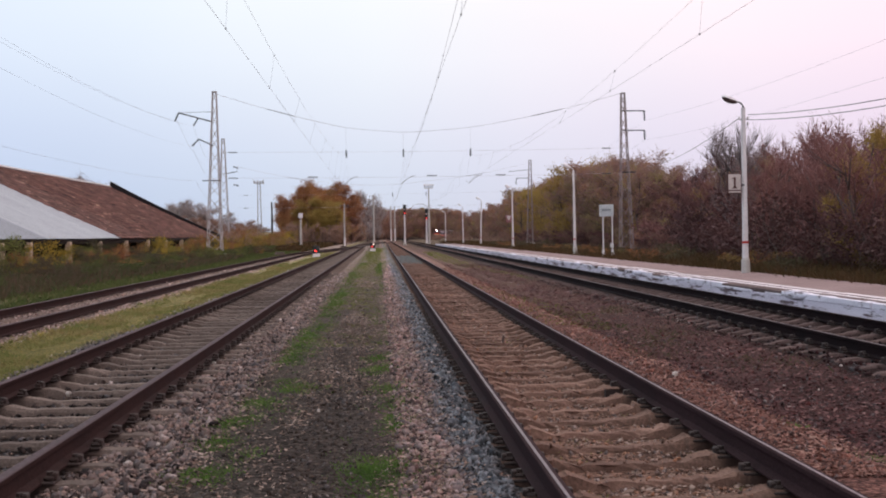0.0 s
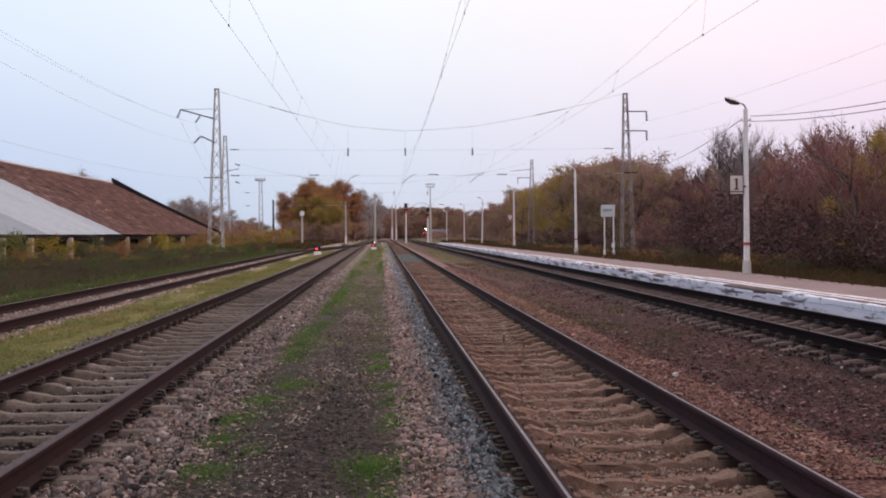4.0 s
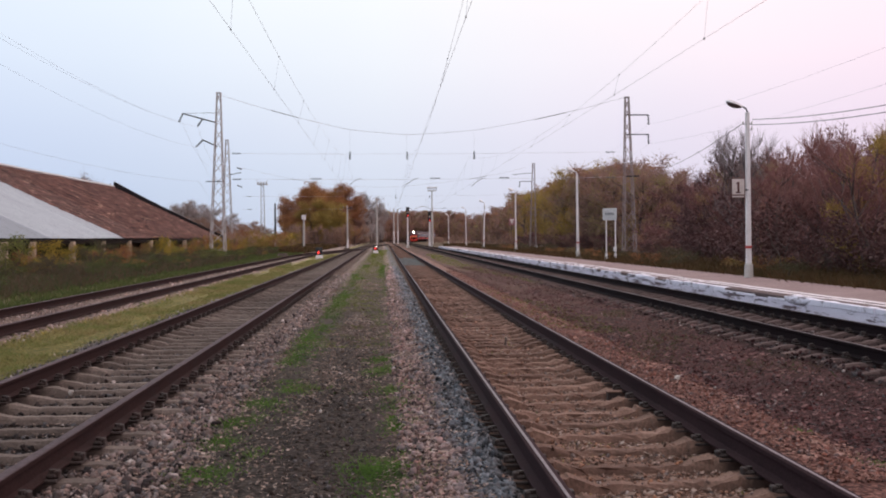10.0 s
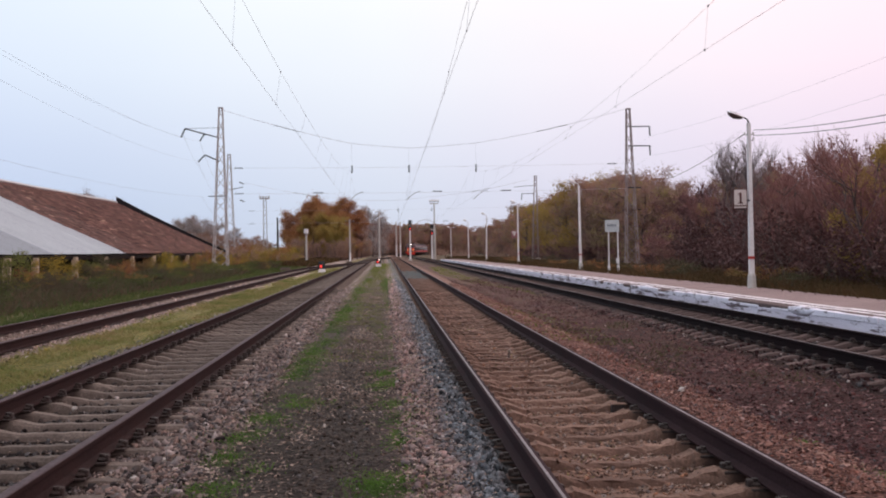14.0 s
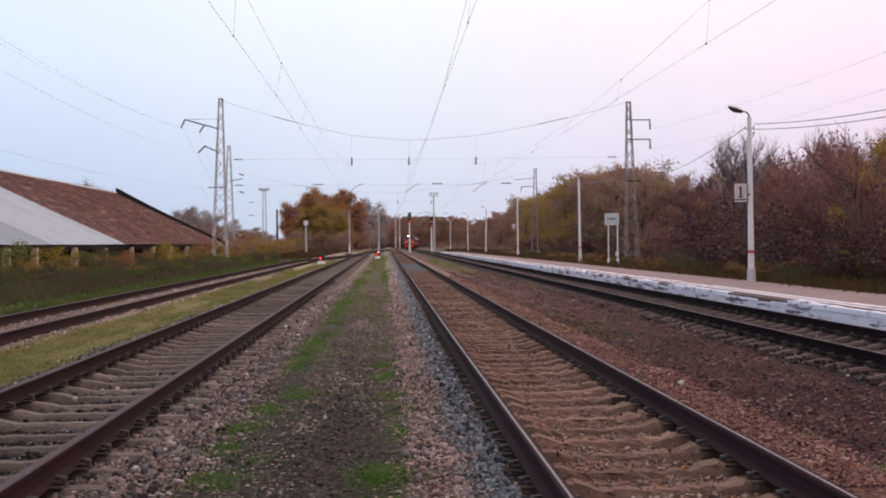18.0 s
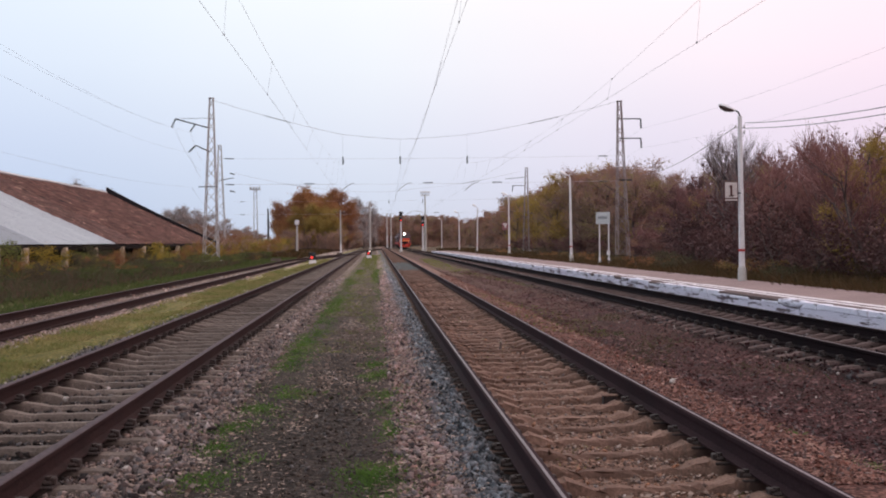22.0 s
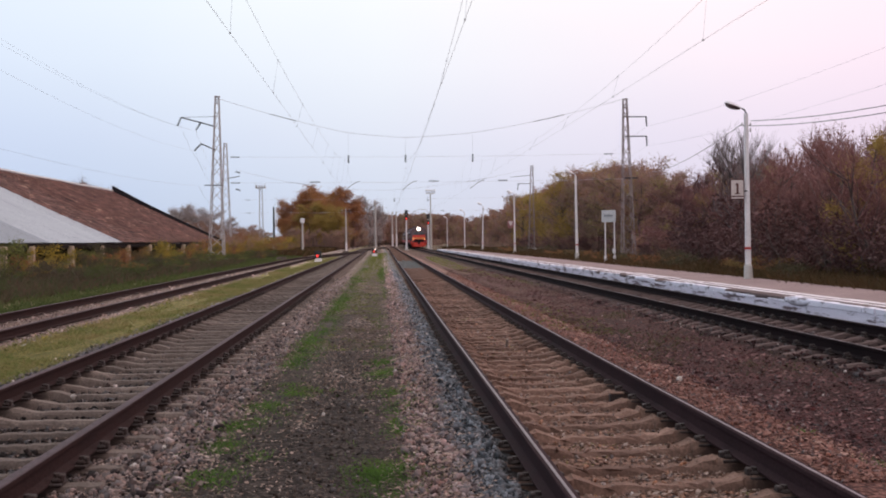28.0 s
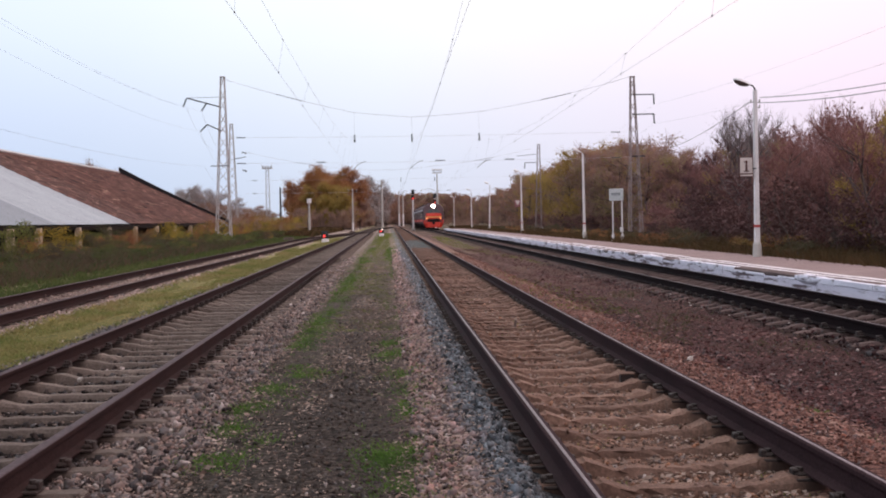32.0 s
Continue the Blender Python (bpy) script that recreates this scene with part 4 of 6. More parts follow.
def number_sign():
    root = thing("number_sign", "cream box sign with a dark number one on the lamp post", "sign", m=pose(11.465, 32.25, 2.85))
    part("box", Geo().box((-0.235, -0.05, 0.0), (0.225, 0.05, 0.655), 0.012), SIGN_INK, root, "dark red sign case")
    part("face", Geo().box((-0.205, -0.062, 0.125), (0.195, -0.05, 0.625)), SIGN_FACE, root)
    part("face_strip", Geo().box((-0.205, -0.062, 0.035), (0.195, -0.05, 0.085)), SIGN_FACE, root)
    # the figure with its serifs
    g = Geo().box((-0.035, -0.072, 0.19), (0.03, -0.063, 0.53))
    g.box((-0.085, -0.072, 0.17), (0.08, -0.063, 0.21))
    g.loft([[(-0.085, -0.072, 0.45), (-0.03, -0.072, 0.49), (-0.03, -0.072, 0.53), (-0.085, -0.072, 0.48)], [(-0.085, -0.063, 0.45), (-0.03, -0.063, 0.49), (-0.03, -0.063, 0.53), (-0.085, -0.063, 0.48)]])
    part("figure", g, SIGN_INK, root)
    part("clamp", Geo().box((0.2, -0.02, 0.25), (0.33, 0.02, 0.30)), DARK_STEEL, root)


number_sign()


def name_board():
    root = thing("station_board", "pale station name board on two white posts", "sign", m=pose(12.75, 56.4, PLAT_Z - 0.02, 0, 0, -26))
    for x in (-0.22, 0.30):
        post = part("post", Geo().box((x - 0.032, -0.032, 0.2), (x + 0.032, 0.032, 2.55), 0.01), POST_WHITE, root)
        part("post_base", Geo().loft([[(x - 0.09, -0.09, 0), (x + 0.09, -0.09, 0), (x + 0.09, 0.09, 0), (x - 0.09, 0.09, 0)], [(x - 0.05, -0.05, 0.42), (x + 0.05, -0.05, 0.42), (x + 0.05, 0.05, 0.42), (x - 0.05, 0.05, 0.42)]]), POST_WHITE, post)
    part("board", Geo().box((-0.40, -0.09, 2.28), (0.40, -0.04, 2.95), 0.012), BOARD_GREY, root)
    g = Geo()
    for i, w in enumerate((0.06, 0.05, 0.07, 0.05, 0.06, 0.05)):
        g.box((-0.26 + 0.09 * i, -0.097, 2.58), (-0.26 + 0.09 * i + w, -0.091, 2.72))
    part("lettering_bars", g, BOARD_INK, root)
    part("notice_box", Geo().box((0.2, -0.1, 0.55), (0.38, -0.05, 0.80), 0.01), POST_WHITE, root)


name_board()


def warning_sign():
    root = thing("warning_sign", "small red-edged pale sign on a platform lamp post", "sign", m=pose(12.15, 93.85, 2.75))
    part("plate", Geo().box((-0.42, -0.03, 0), (0.15, 0.0, 0.68), 0.01), SIGN_ROSE, root)
    part("triangle", Geo().loft([[(-0.36, -0.045, 0.60), (0.09, -0.045, 0.60), (-0.135, -0.045, 0.12)], [(-0.36, -0.032, 0.60), (0.09, -0.032, 0.60), (-0.135, -0.032, 0.12)]]), SIGN_FACE, root)


warning_sign()


# ---- signals and poles ----
def signal_post(x, y, h, heads, label):
    root = thing("signal_post", label, "railway signal", "signals", pose(x, y, -0.03))
    part("pole", Geo().lathe([(0, 0.20), (1.2, 0.16), (h - 0.2, 0.11), (h, 0.09)], 10), POST_WHITE, root)
    part("footing", Geo().box((-0.35, -0.3, -0.1), (0.35, 0.3, 0.25), 0.03), POST_GREY, root)
    for z, n, lit in heads:
        hd = part("signal_head", Geo().box((-0.20, -0.34, z), (0.20, -0.12, z + 0.36 * n), 0.03), SIGNAL_BLACK, root)
        part("backplate", Geo().box((-0.30, -0.13, z - 0.08), (0.30, -0.10, z + 0.36 * n + 0.08), 0.01), SIGNAL_BLACK, hd)
        for k in range(n):
            zc = z + 0.18 + 0.36 * k
            ring = [(0.15 * math.cos(a), 0.15 * math.sin(a)) for a in [i * 0.5236 for i in range(12)]]
            part("hood", Geo().loft([[(p, -0.34, zc + q) for p, q in ring[0:7]], [(p, -0.56, zc + q) for p, q in ring[0:7]]], closed=False), SIGNAL_BLACK, hd)
            part("lens", Geo().loft([[(p, -0.36, zc + q) for p, q in ring], [(p * 0.9, -0.345, zc + q * 0.9) for p, q in ring]]), lit if (lit and k == 0) else GLASS_INS, hd)
    part("ladder", Geo().beam((0.28, 0.1, 0), (0.22, 0.1, h - 0.5), 0.03).beam((-0.05, 0.35, 0), (-0.05, 0.3, h - 0.5), 0.03), DARK_STEEL, root)
    return root


signal_post(4.85, 192.0, 6.7, [(6.75, 2, None), (5.75, 2, SIGNAL_RED)], "white concrete signal post with a lit red light between tracks")
signal_post(9.15, 196.0, 6.0, [(6.0, 2, None), (4.9, 2, SIGNAL_RED)], "white signal post with a lit red light beside a mast")


def dwarf_signal(x, y, white=False):
    root = thing("dwarf_signal", "low black dwarf signal with a red light on a white base", "railway signal", "signals", pose(x, y, -0.05))
    part("base", Geo().loft([[(-0.32, -0.25, 0), (0.32, -0.25, 0), (0.32, 0.25, 0), (-0.32, 0.25, 0)], [(-0.27, -0.2, 0.32), (0.27, -0.2, 0.32), (0.27, 0.2, 0.32), (-0.27, 0.2, 0.32)]]), POST_WHITE, root)
    hd = part("signal_head", Geo().box((-0.3, -0.14, 0.34), (0.28, 0.12, 0.98), 0.04), SIGNAL_BLACK, root)
    ring = [(0.11 * math.cos(a), 0.11 * math.sin(a)) for a in [i * 0.5236 for i in range(12)]]
    part("hood", Geo().loft([[(-0.06 + p, -0.14, 0.55 + q) for p, q in ring[0:7]], [(-0.06 + p, -0.28, 0.55 + q) for p, q in ring[0:7]]], closed=False), SIGNAL_BLACK, hd)
    part("lens", Geo().loft([[(-0.06 + p, -0.165, 0.55 + q) for p, q in ring], [(-0.06 + p, -0.145, 0.55 + q) for p, q in ring]]), SIGNAL_RED, hd)
    part("lens", Geo().loft([[(0.10 + p * 0.8, -0.165, 0.80 + q * 0.8) for p, q in ring], [(0.10 + p * 0.8, -0.145, 0.80 + q * 0.8) for p, q in ring]]), SIGNAL_WHITE if white else GLASS_INS, hd)
    return root


dwarf_signal(-5.40, 88.0)
dwarf_signal(-0.75, 118.0, True)


def floodlight_mast():
    root = thing("floodlight_mast", "concrete floodlight mast with a lamp gallery on top", "mast", m=pose(9.8, 199.0, -0.05))
    part("pole", Geo().lathe([(0, 0.27), (5, 0.24), (6.3, 0.20), (6.35, 0.12), (11.0, 0.10)], 10), POST_GREY, root)
    part("gallery", Geo().box((-0.85, -0.5, 10.9), (0.85, 0.5, 11.02), 0.02), POST_GREY, root)
    for i in range(5):
        part("floodlight", Geo().box((-0.95 + 0.4 * i, -0.5, 11.35), (-0.65 + 0.4 * i, -0.2, 11.7), 0.03), LAMP_SHELL, root)
        part("strut", Geo().beam((-0.8 + 0.4 * i, -0.3, 11.0), (-0.8 + 0.4 * i, -0.35, 11.4), 0.05), DARK_STEEL, root)
    part("rail", Geo().beam((-0.95, -0.5, 11.35), (0.95, -0.5, 11.35), 0.05), DARK_STEEL, root)
    arm = [(-0.2, 0, 7.2), (-0.9, 0, 7.75), (-2.0, 0, 7.9), (-3.2, 0, 7.5), (-3.6, 0, 7.0)]
    part("curved_bracket", Geo().tube(arm, 0.05, 0.04, 6), POST_GREY, root)


floodlight_mast()


def line_pole(x, y, h, mats, label, arm=0.0, r=0.13, split=0.0):
    root = thing("line_pole", label, "pole", "poles beside the tracks", pose(x, y, -0.1))
    if split:
        part("pole_foot", Geo().lathe([(0, r * 1.25), (split, r * 1.15)], 8), mats[1], root)
    part("pole", Geo().lathe([(split, r * 1.1), (h, r * 0.75)], 8), mats[0], root)
    if arm:
        a = part("crossarm", Geo().beam((-arm, 0, h - 0.4), (arm, 0, h - 0.4), 0.1), DARK_STEEL, root)
        for s in (-0.8, 0.8):
            part("pin_insulator", Geo().tube([(s * arm, 0, h - 0.35), (s * arm, 0, h - 0.15)], 0.06, 0.05, 6), LAMP_GLASS, a)
    return root


line_pole(-15.55, 150.0, 7.0, (DARK_STEEL, POST_WHITE), "dark timber pole on a white concrete foot", 0.0, 0.15, 1.9)
line_pole(-11.4, 150.0, 5.2, (POST_GREY,), "grey concrete pole with a pale top box", 0.0, 0.16)
part("top_box", Geo().box((-0.3, -0.25, 4.6), (0.3, 0.25, 5.3), 0.03), POST_WHITE, bpy.data.objects["line_pole.001"])
line_pole(-6.45, 192.0, 8.0, (POST_GREY, POST_WHITE), "brown concrete pole with a crossarm", 0.9, 0.14, 1.6)
line_pole(-0.80, 162.0, 8.3, (POST_GREY,), "slim grey concrete pole between tracks", 0.0, 0.14)
line_pole(3.9, 335.0, 11.5, (POST_GREY, POST_WHITE), "tall grey concrete pole", 0.0, 0.24, 4.0)
line_pole(5.0, 322.0, 11.0, (POST_GREY, POST_WHITE), "tall grey concrete pole", 0.0, 0.22, 4.0)


def switch_machine(x, y):
    root = thing("switch_machine", "pale grey point machine box at the turnout", "point machine", "point machines", pose(x, y, -0.03))
    part("case", Geo().box((-0.45, -0.3, 0.0), (0.45, 0.3, 0.32), 0.05), CONCRETE, root)
    part("lid", Geo().box((-0.42, -0.27, 0.32), (0.42, 0.27, 0.38), 0.02), CONCRETE, root)
    part("rod", Geo().beam((0.4, 0, 0.1), (1.3, 0, 0.08), 0.05), DARK_STEEL, root)


switch_machine(-9.3, 96.0)
switch_machine(-5.2, 150.0)

GRAVEL_BLUE = surface("fresh_bluish_gravel", (0.070, 0.078, 0.078), (0.100, 0.105, 0.102), 1.5, 16, (0.85, 0.95), 0, 0.6, 0.03)


def gravel_patch():
    """A low heap of fresh stone filled in between the rails."""
    g, rings = Geo(), []
    for i in range(19):
        y = 55 + 2.1 * i
        s = math.sin(math.pi * i / 18) ** 0.4
        xc = track_x("centre", y)
        rings.append([(xc - 0.66 + 1.32 * j / 8, y + 2.5 * noise.noise((j * 0.7, y * 0.3, 7)), -0.10 + s * (0.12 + 0.06 * noise.noise((j * 0.8, y * 0.35, 2)))) for j in range(9)])
    g.loft(rings, caps=False, closed=False)
    tagged(part("gravel_fill", g, GRAVEL_BLUE), "fresh bluish gravel filled between the rails", "gravel", kind="structure")


gravel_patch()

# ---- train ----
CAR_GREY = surface("mauve_grey_car_paint", (0.135, 0.088, 0.096), (0.170, 0.115, 0.122), 0.8, 20, (0.65, 0.8), 0, 0.05, 0.002)
CAR_PALE = surface("pale_car_stripe", (0.52, 0.50, 0.52), (0.58, 0.55, 0.56), 0.8, 20, (0.4, 0.55), 0, 0)
CAR_RED = surface("orange_red_car_paint", (0.78, 0.032, 0.012), (0.84, 0.045, 0.018), 0.8, 20, (0.35, 0.5), 0, 0.05, 0.002)
# nose bar that glows orange; its light put into a bright base colour
CAR_ORANGE = surface("bright_orange_bar", (0.98, 0.42, 0.10), (1.0, 0.46, 0.13), 0.8, 20, (0.35, 0.5), 0, 0)
CAR_ROOF = surface("dusty_car_roof", (0.055, 0.042, 0.045), (0.08, 0.064, 0.067), 0.8, 20, (0.7, 0.85))
CAR_UNDER = surface("black_underframe", (0.018, 0.016, 0.017), (0.03, 0.026, 0.026), 2, 30, (0.7, 0.9), 0.1)
CAR_GLASS = surface("dark_car_glass", (0.060, 0.060, 0.068), (0.075, 0.075, 0.082), 2, 20, (0.1, 0.16), 0, 0)
CAR_LAMP = surface("lit_headlamp", (1, 0.9, 0.8), (1, 0.92, 0.84), 2, 20, (0.3, 0.4), 0, 0, glow=((1.0, 0.88, 0.78), 14.0))
# glowing ring added to imitate the glare around the headlamp
CAR_LAMP_HALO = surface("headlamp_halo", (0.9, 0.75, 0.68), (0.95, 0.8, 0.72), 2, 20, (0.2, 0.3), 0.5, 0, glow=((1.0, 0.70, 0.60), 0.9))
CAR_MARKER = surface("lit_buffer_lamp", (1, 0.4, 0.2), (1, 0.42, 0.22), 2, 20, (0.3, 0.4), 0, 0, glow=((1.0, 0.35, 0.12), 2.0))
CAR_LENGTH, CAR_PITCH, CAR_HALF = 20.0, 20.7, 1.74


def car_section(y, w=1.0, z0=0.95, top=4.25, lean=0.0):
    """The outline of the body at y: straight sides, rounded roof."""
    h = CAR_HALF * w
    pts = [(-h * 0.96, z0), (-h, z0 + 0.25), (-h, 2.3), (-h * 0.985, 3.1), (-h * 0.93, 3.55), (-h * 0.75, 3.92), (-h * 0.4, top - 0.06), (0, top)]
    pts += [(-x, z) for x, z in reversed(pts[:-1])]
    return [(x, y + lean * max(0.0, z - 2.1), z) for x, z in pts]


def bogie(parent, y):
    b = part("bogie", Geo().box((-1.15, y - 1.7, 0.45), (1.15, y + 1.7, 0.75), 0.05).box((-1.2, y - 0.35, 0.3), (1.2, y + 0.35, 0.6), 0.04), CAR_UNDER, parent)
    for dy in (-1.3, 1.3):
        for x in (-0.8, 0.8):
            g = Geo()
            ring = [(0.475 * math.cos(k * 0.5236), 0.475 * math.sin(k * 0.5236)) for k in range(12)]
            g.loft([[(x - 0.065, y + dy + p, 0.475 + q) for p, q in ring], [(x + 0.065, y + dy + p, 0.475 + q) for p, q in ring]])
            part("wheel", g, CAR_UNDER, b)


def build_car(head):
    root = thing("train_car", "grey electric train head car with orange-red nose and lit headlamp" if head else "grey electric train car with red lower stripe", "train car", "cars of the train")
    y0, y1 = -CAR_LENGTH / 2, CAR_LENGTH / 2
    body = Geo()
    rings = []
    if head:
        rings += [car_section(y0 - 0.05, 0.80, 1.05, 3.98, 0.17), car_section(y0 + 0.10, 0.93, 1.0, 4.12, 0.16), car_section(y0 + 0.45, 0.99, 0.95, 4.22, 0.10)]
    rings += [car_section(y0 + (1.0 if head else 0.0)), car_section(y1)]
    body.loft(rings)
    part("body", body, CAR_GREY, root)
    part("roof_cover", Geo().loft([[(x, y, z + 0.02) for x, y, z in car_section(yy)[5:10]] for yy in (y0 + 1.2, y1 - 0.05)] , caps=False, closed=False), CAR_ROOF, root)
    for side in (-1, 1):
        a = CAR_HALF + 0.004
        part("red_stripe", Geo().box((side * a - 0.006, y0 + (0.6 if head else 0.05), 1.22), (side * a + 0.006, y1 - 0.05, 1.62)), CAR_RED, root)
        part("pale_stripe", Geo().box((side * a * 0.99 - 0.008, y0 + (1.0 if head else 0.05), 3.0), (side * a * 0.99 + 0.012, y1 - 0.05, 3.22)), CAR_PALE, root)
        for i in range(9):
            y = -7.2 + 1.75 * i + (0.5 if head else 0)
            if y > 8:
                continue
            w = part("window", Geo().box((side * a - 0.012, y - 0.62, 1.95), (side * a + 0.012, y + 0.62, 2.85), 0.01), CAR_GLASS, root)
        for y in (-8.6, 8.6):
            d = part("door", Geo().box((side * a - 0.014, y - 0.62, 1.0), (side * a + 0.014, y + 0.62, 2.95), 0.01), CAR_GREY, root)
            part("door_window", Geo().box((side * (a + 0.016) - 0.006, y - 0.3, 1.95), (side * (a + 0.016) + 0.006, y + 0.3, 2.8)), CAR_GLASS, d)
    part("underframe", Geo().box((-1.35, y0 + 0.6, 0.62), (1.35, y1 - 0.2, 0.97), 0.05).box((-1.3, -3.2, 0.35), (1.3, 3.2, 0.75), 0.05), CAR_UNDER, root)
    for y in (-6.6, 6.6):
        bogie(root, y)
    for y in (y0 - 0.2, y1 + 0.2):
        part("coupler", Geo().box((-0.2, y - 0.32, 0.85), (0.2, y + 0.3, 1.2), 0.04), CAR_UNDER, root)
    if not head:
        part("gangway", Geo().box((-0.7, y0 - 0.3, 1.1), (0.7, y0 + 0.02, 3.2), 0.05), CAR_UNDER, root)
    # current collector or roof box
    g = Geo().box((-0.9, -3, 4.22), (0.9, 1.5, 4.42), 0.06)
    part("roof_box", g, CAR_ROOF, root)
    if head:
        f = y0 - 0.06
        nose = Geo().loft([[(-1.50, f + 0.32, 1.45), (-1.1, f - 0.04, 1.45), (1.1, f - 0.04, 1.45), (1.50, f + 0.32, 1.45)], [(-1.62, f + 0.34, 2.12), (-1.15, f - 0.03, 2.12), (1.15, f - 0.03, 2.12), (1.62, f + 0.34, 2.12)], [(-1.58, f + 0.36, 2.62), (-1.1, f + 0.06, 2.62), (1.1, f + 0.06, 2.62), (1.58, f + 0.36, 2.62)]])
        part("red_nose_panel", nose, CAR_RED, root, "orange-red painted nose")
        part("orange_stripe", Geo().loft([[(-1.3, f + 0.06, 1.90), (-1.1, f - 0.065, 1.90), (1.1, f - 0.065, 1.90), (1.3, f + 0.06, 1.90)], [(-1.3, f + 0.06, 2.10), (-1.1, f - 0.065, 2.10), (1.1, f - 0.065, 2.10), (1.3, f + 0.06, 2.10)]]), CAR_ORANGE, root)
        part("bumper_slot", Geo().box((-1.0, f - 0.06, 1.18), (1.0, f + 0.3, 1.74), 0.03), CAR_UNDER, root)
        skirt = Geo().loft([[(-1.30, f + 0.30, 0.32), (-0.9, f - 0.12, 0.32), (0.9, f - 0.12, 0.32), (1.30, f + 0.30, 0.32)], [(-1.60, f + 0.32, 1.2), (-1.1, f - 0.06, 1.2), (1.1, f - 0.06, 1.2), (1.60, f + 0.32, 1.2)]])
        part("red_skirt", skirt, CAR_RED, root)
        for side in (-1, 1):
            part("skirt_side", Geo().box((side * 1.38 - 0.24, f + 0.02, 0.9), (side * 1.38 + 0.24, f + 0.4, 1.5), 0.04), CAR_RED, root)
            part("windscreen", Geo().loft([[(side * 0.08, f + 0.05, 2.66), (side * 0.98, f + 0.08, 2.66), (side * 0.95, f + 0.24, 3.25), (side * 0.08, f + 0.17, 3.3)], [(side * 0.08, f + 0.14, 2.66), (side * 0.98, f + 0.17, 2.66), (side * 0.95, f + 0.35, 3.25), (side * 0.08, f + 0.28, 3.3)]]), CAR_GLASS, root)
            ring = [(0.10 * math.cos(k * 0.6283), 0.10 * math.sin(k * 0.6283)) for k in range(10)]
            part("buffer_lamp", Geo().loft([[(side * 1.12 + p, f - 0.075, 1.80 + q) for p, q in ring], [(side * 1.12 + p, f + 0.0, 1.80 + q) for p, q in ring]]), CAR_MARKER, root, "lit orange lamp")
            part("wiper", Geo().beam((side * 0.5, f + 0.04, 2.64), (side * 0.3, f + 0.13, 3.1), 0.03), CAR_UNDER, root)
            part("mirror", Geo().box((side * 1.8 - 0.06, f + 0.5, 2.5), (side * 1.8 + 0.06, f + 0.6, 2.9), 0.01), CAR_UNDER, root)
        part("headlamp_case", Geo().box((-0.5, f + 0.16, 3.4), (0.5, f + 0.7, 4.18), 0.08), CAR_GREY, root)
        for x in (0.0,):
            # the glare is built as a wide glowing disc behind the lamp
            wide = [(0.40 * math.cos(k * 0.3927), 0.38 * math.sin(k * 0.3927)) for k in range(16)]
            part("lamp_reflector", Geo().loft([[(x + p, f + 0.15, 3.80 + q) for p, q in wide], [(x + p, f + 0.22, 3.80 + q) for p, q in wide]]), CAR_LAMP_HALO, root, "glowing ring added for the headlamp's halo")
            ring = [(0.27 * math.cos(k * 0.3927), 0.26 * math.sin(k * 0.3927)) for k in range(16)]
            part("headlamp", Geo().loft([[(x + p, f + 0.13, 3.80 + q) for p, q in ring], [(x + p, f + 0.2, 3.80 + q) for p, q in ring]]), CAR_LAMP, root, "lit white headlamp")
    return root


HEAD_CAR = build_car(True)
FIRST_CAR = build_car(False)
TRAIN = [HEAD_CAR, FIRST_CAR] + [copy_thing(FIRST_CAR, Matrix.Identity(4)) for _ in range(2)]
# seconds and distance of the train's nose along the line
NOSE = [(0, 512), (3, 480), (6, 447), (10, 404), (13, 371), (16, 338), (19, 304), (22, 270), (25, 235.5), (28, 202), (30, 182.5), (31, 173.8), (32, 165.5)]


def motions():
    table = [(d, track_x("platform", d)) for d in np.arange(100.0, 900.0, 0.5)]
    run = np.concatenate([[0], np.cumsum([math.hypot(b[0] - a[0], b[1] - a[1]) for a, b in zip(table, table[1:])])])
    ds, xs = np.array([p[0] for p in table]), np.array([p[1] for p in table])
    for i, car in enumerate(TRAIN):
        rows = []
        for k in range(33):
            nose = np.interp(k, [p[0] for p in NOSE], [p[1] for p in NOSE])
            s = np.interp(nose, ds, run) + CAR_LENGTH / 2 + 0.05 + i * CAR_PITCH
            at = lambda q: (float(np.interp(q, run, xs)), float(np.interp(q, run, ds)))
            (xa, ya), (xb, yb) = at(s - 6.6), at(s + 6.6)
            rows.append((float(k), pose((xa + xb) / 2, (ya + yb) / 2, RAIL_TOP, 0, 0, -math.degrees(math.atan2(xb - xa, yb - ya)))))
        walk(car, rows)


# ---- plants ----
LEAF_RUST = leaf_material("rust_autumn_leaves", [(0.194, 0.095, 0.062), (0.279, 0.126, 0.068), (0.360, 0.171, 0.074), (0.360, 0.220, 0.089)])
LEAF_OLIVE = leaf_material("yellowing_leaves", [(0.198, 0.121, 0.054), (0.297, 0.194, 0.066), (0.360, 0.253, 0.075), (0.270, 0.225, 0.073)])
# tall twigs paler, low ones darker: the thicket's light and shade in colour
TWIG_BROWN = leaf_material("bare_brown_twigs", [(0.142, 0.076, 0.077), (0.188, 0.096, 0.094), (0.240, 0.112, 0.098), (0.225, 0.126, 0.101)], through_light=0.12)
TWIG_SHADED = leaf_material("shaded_thicket_twigs", [(0.060, 0.033, 0.037), (0.088, 0.047, 0.048), (0.117, 0.058, 0.054), (0.101, 0.062, 0.054)], through_light=0.12)
TWIG_GREY = leaf_material("bare_grey_twigs", [(0.270, 0.232, 0.226), (0.320, 0.276, 0.268), (0.350, 0.298, 0.280), (0.290, 0.246, 0.236)], through_light=0.2)
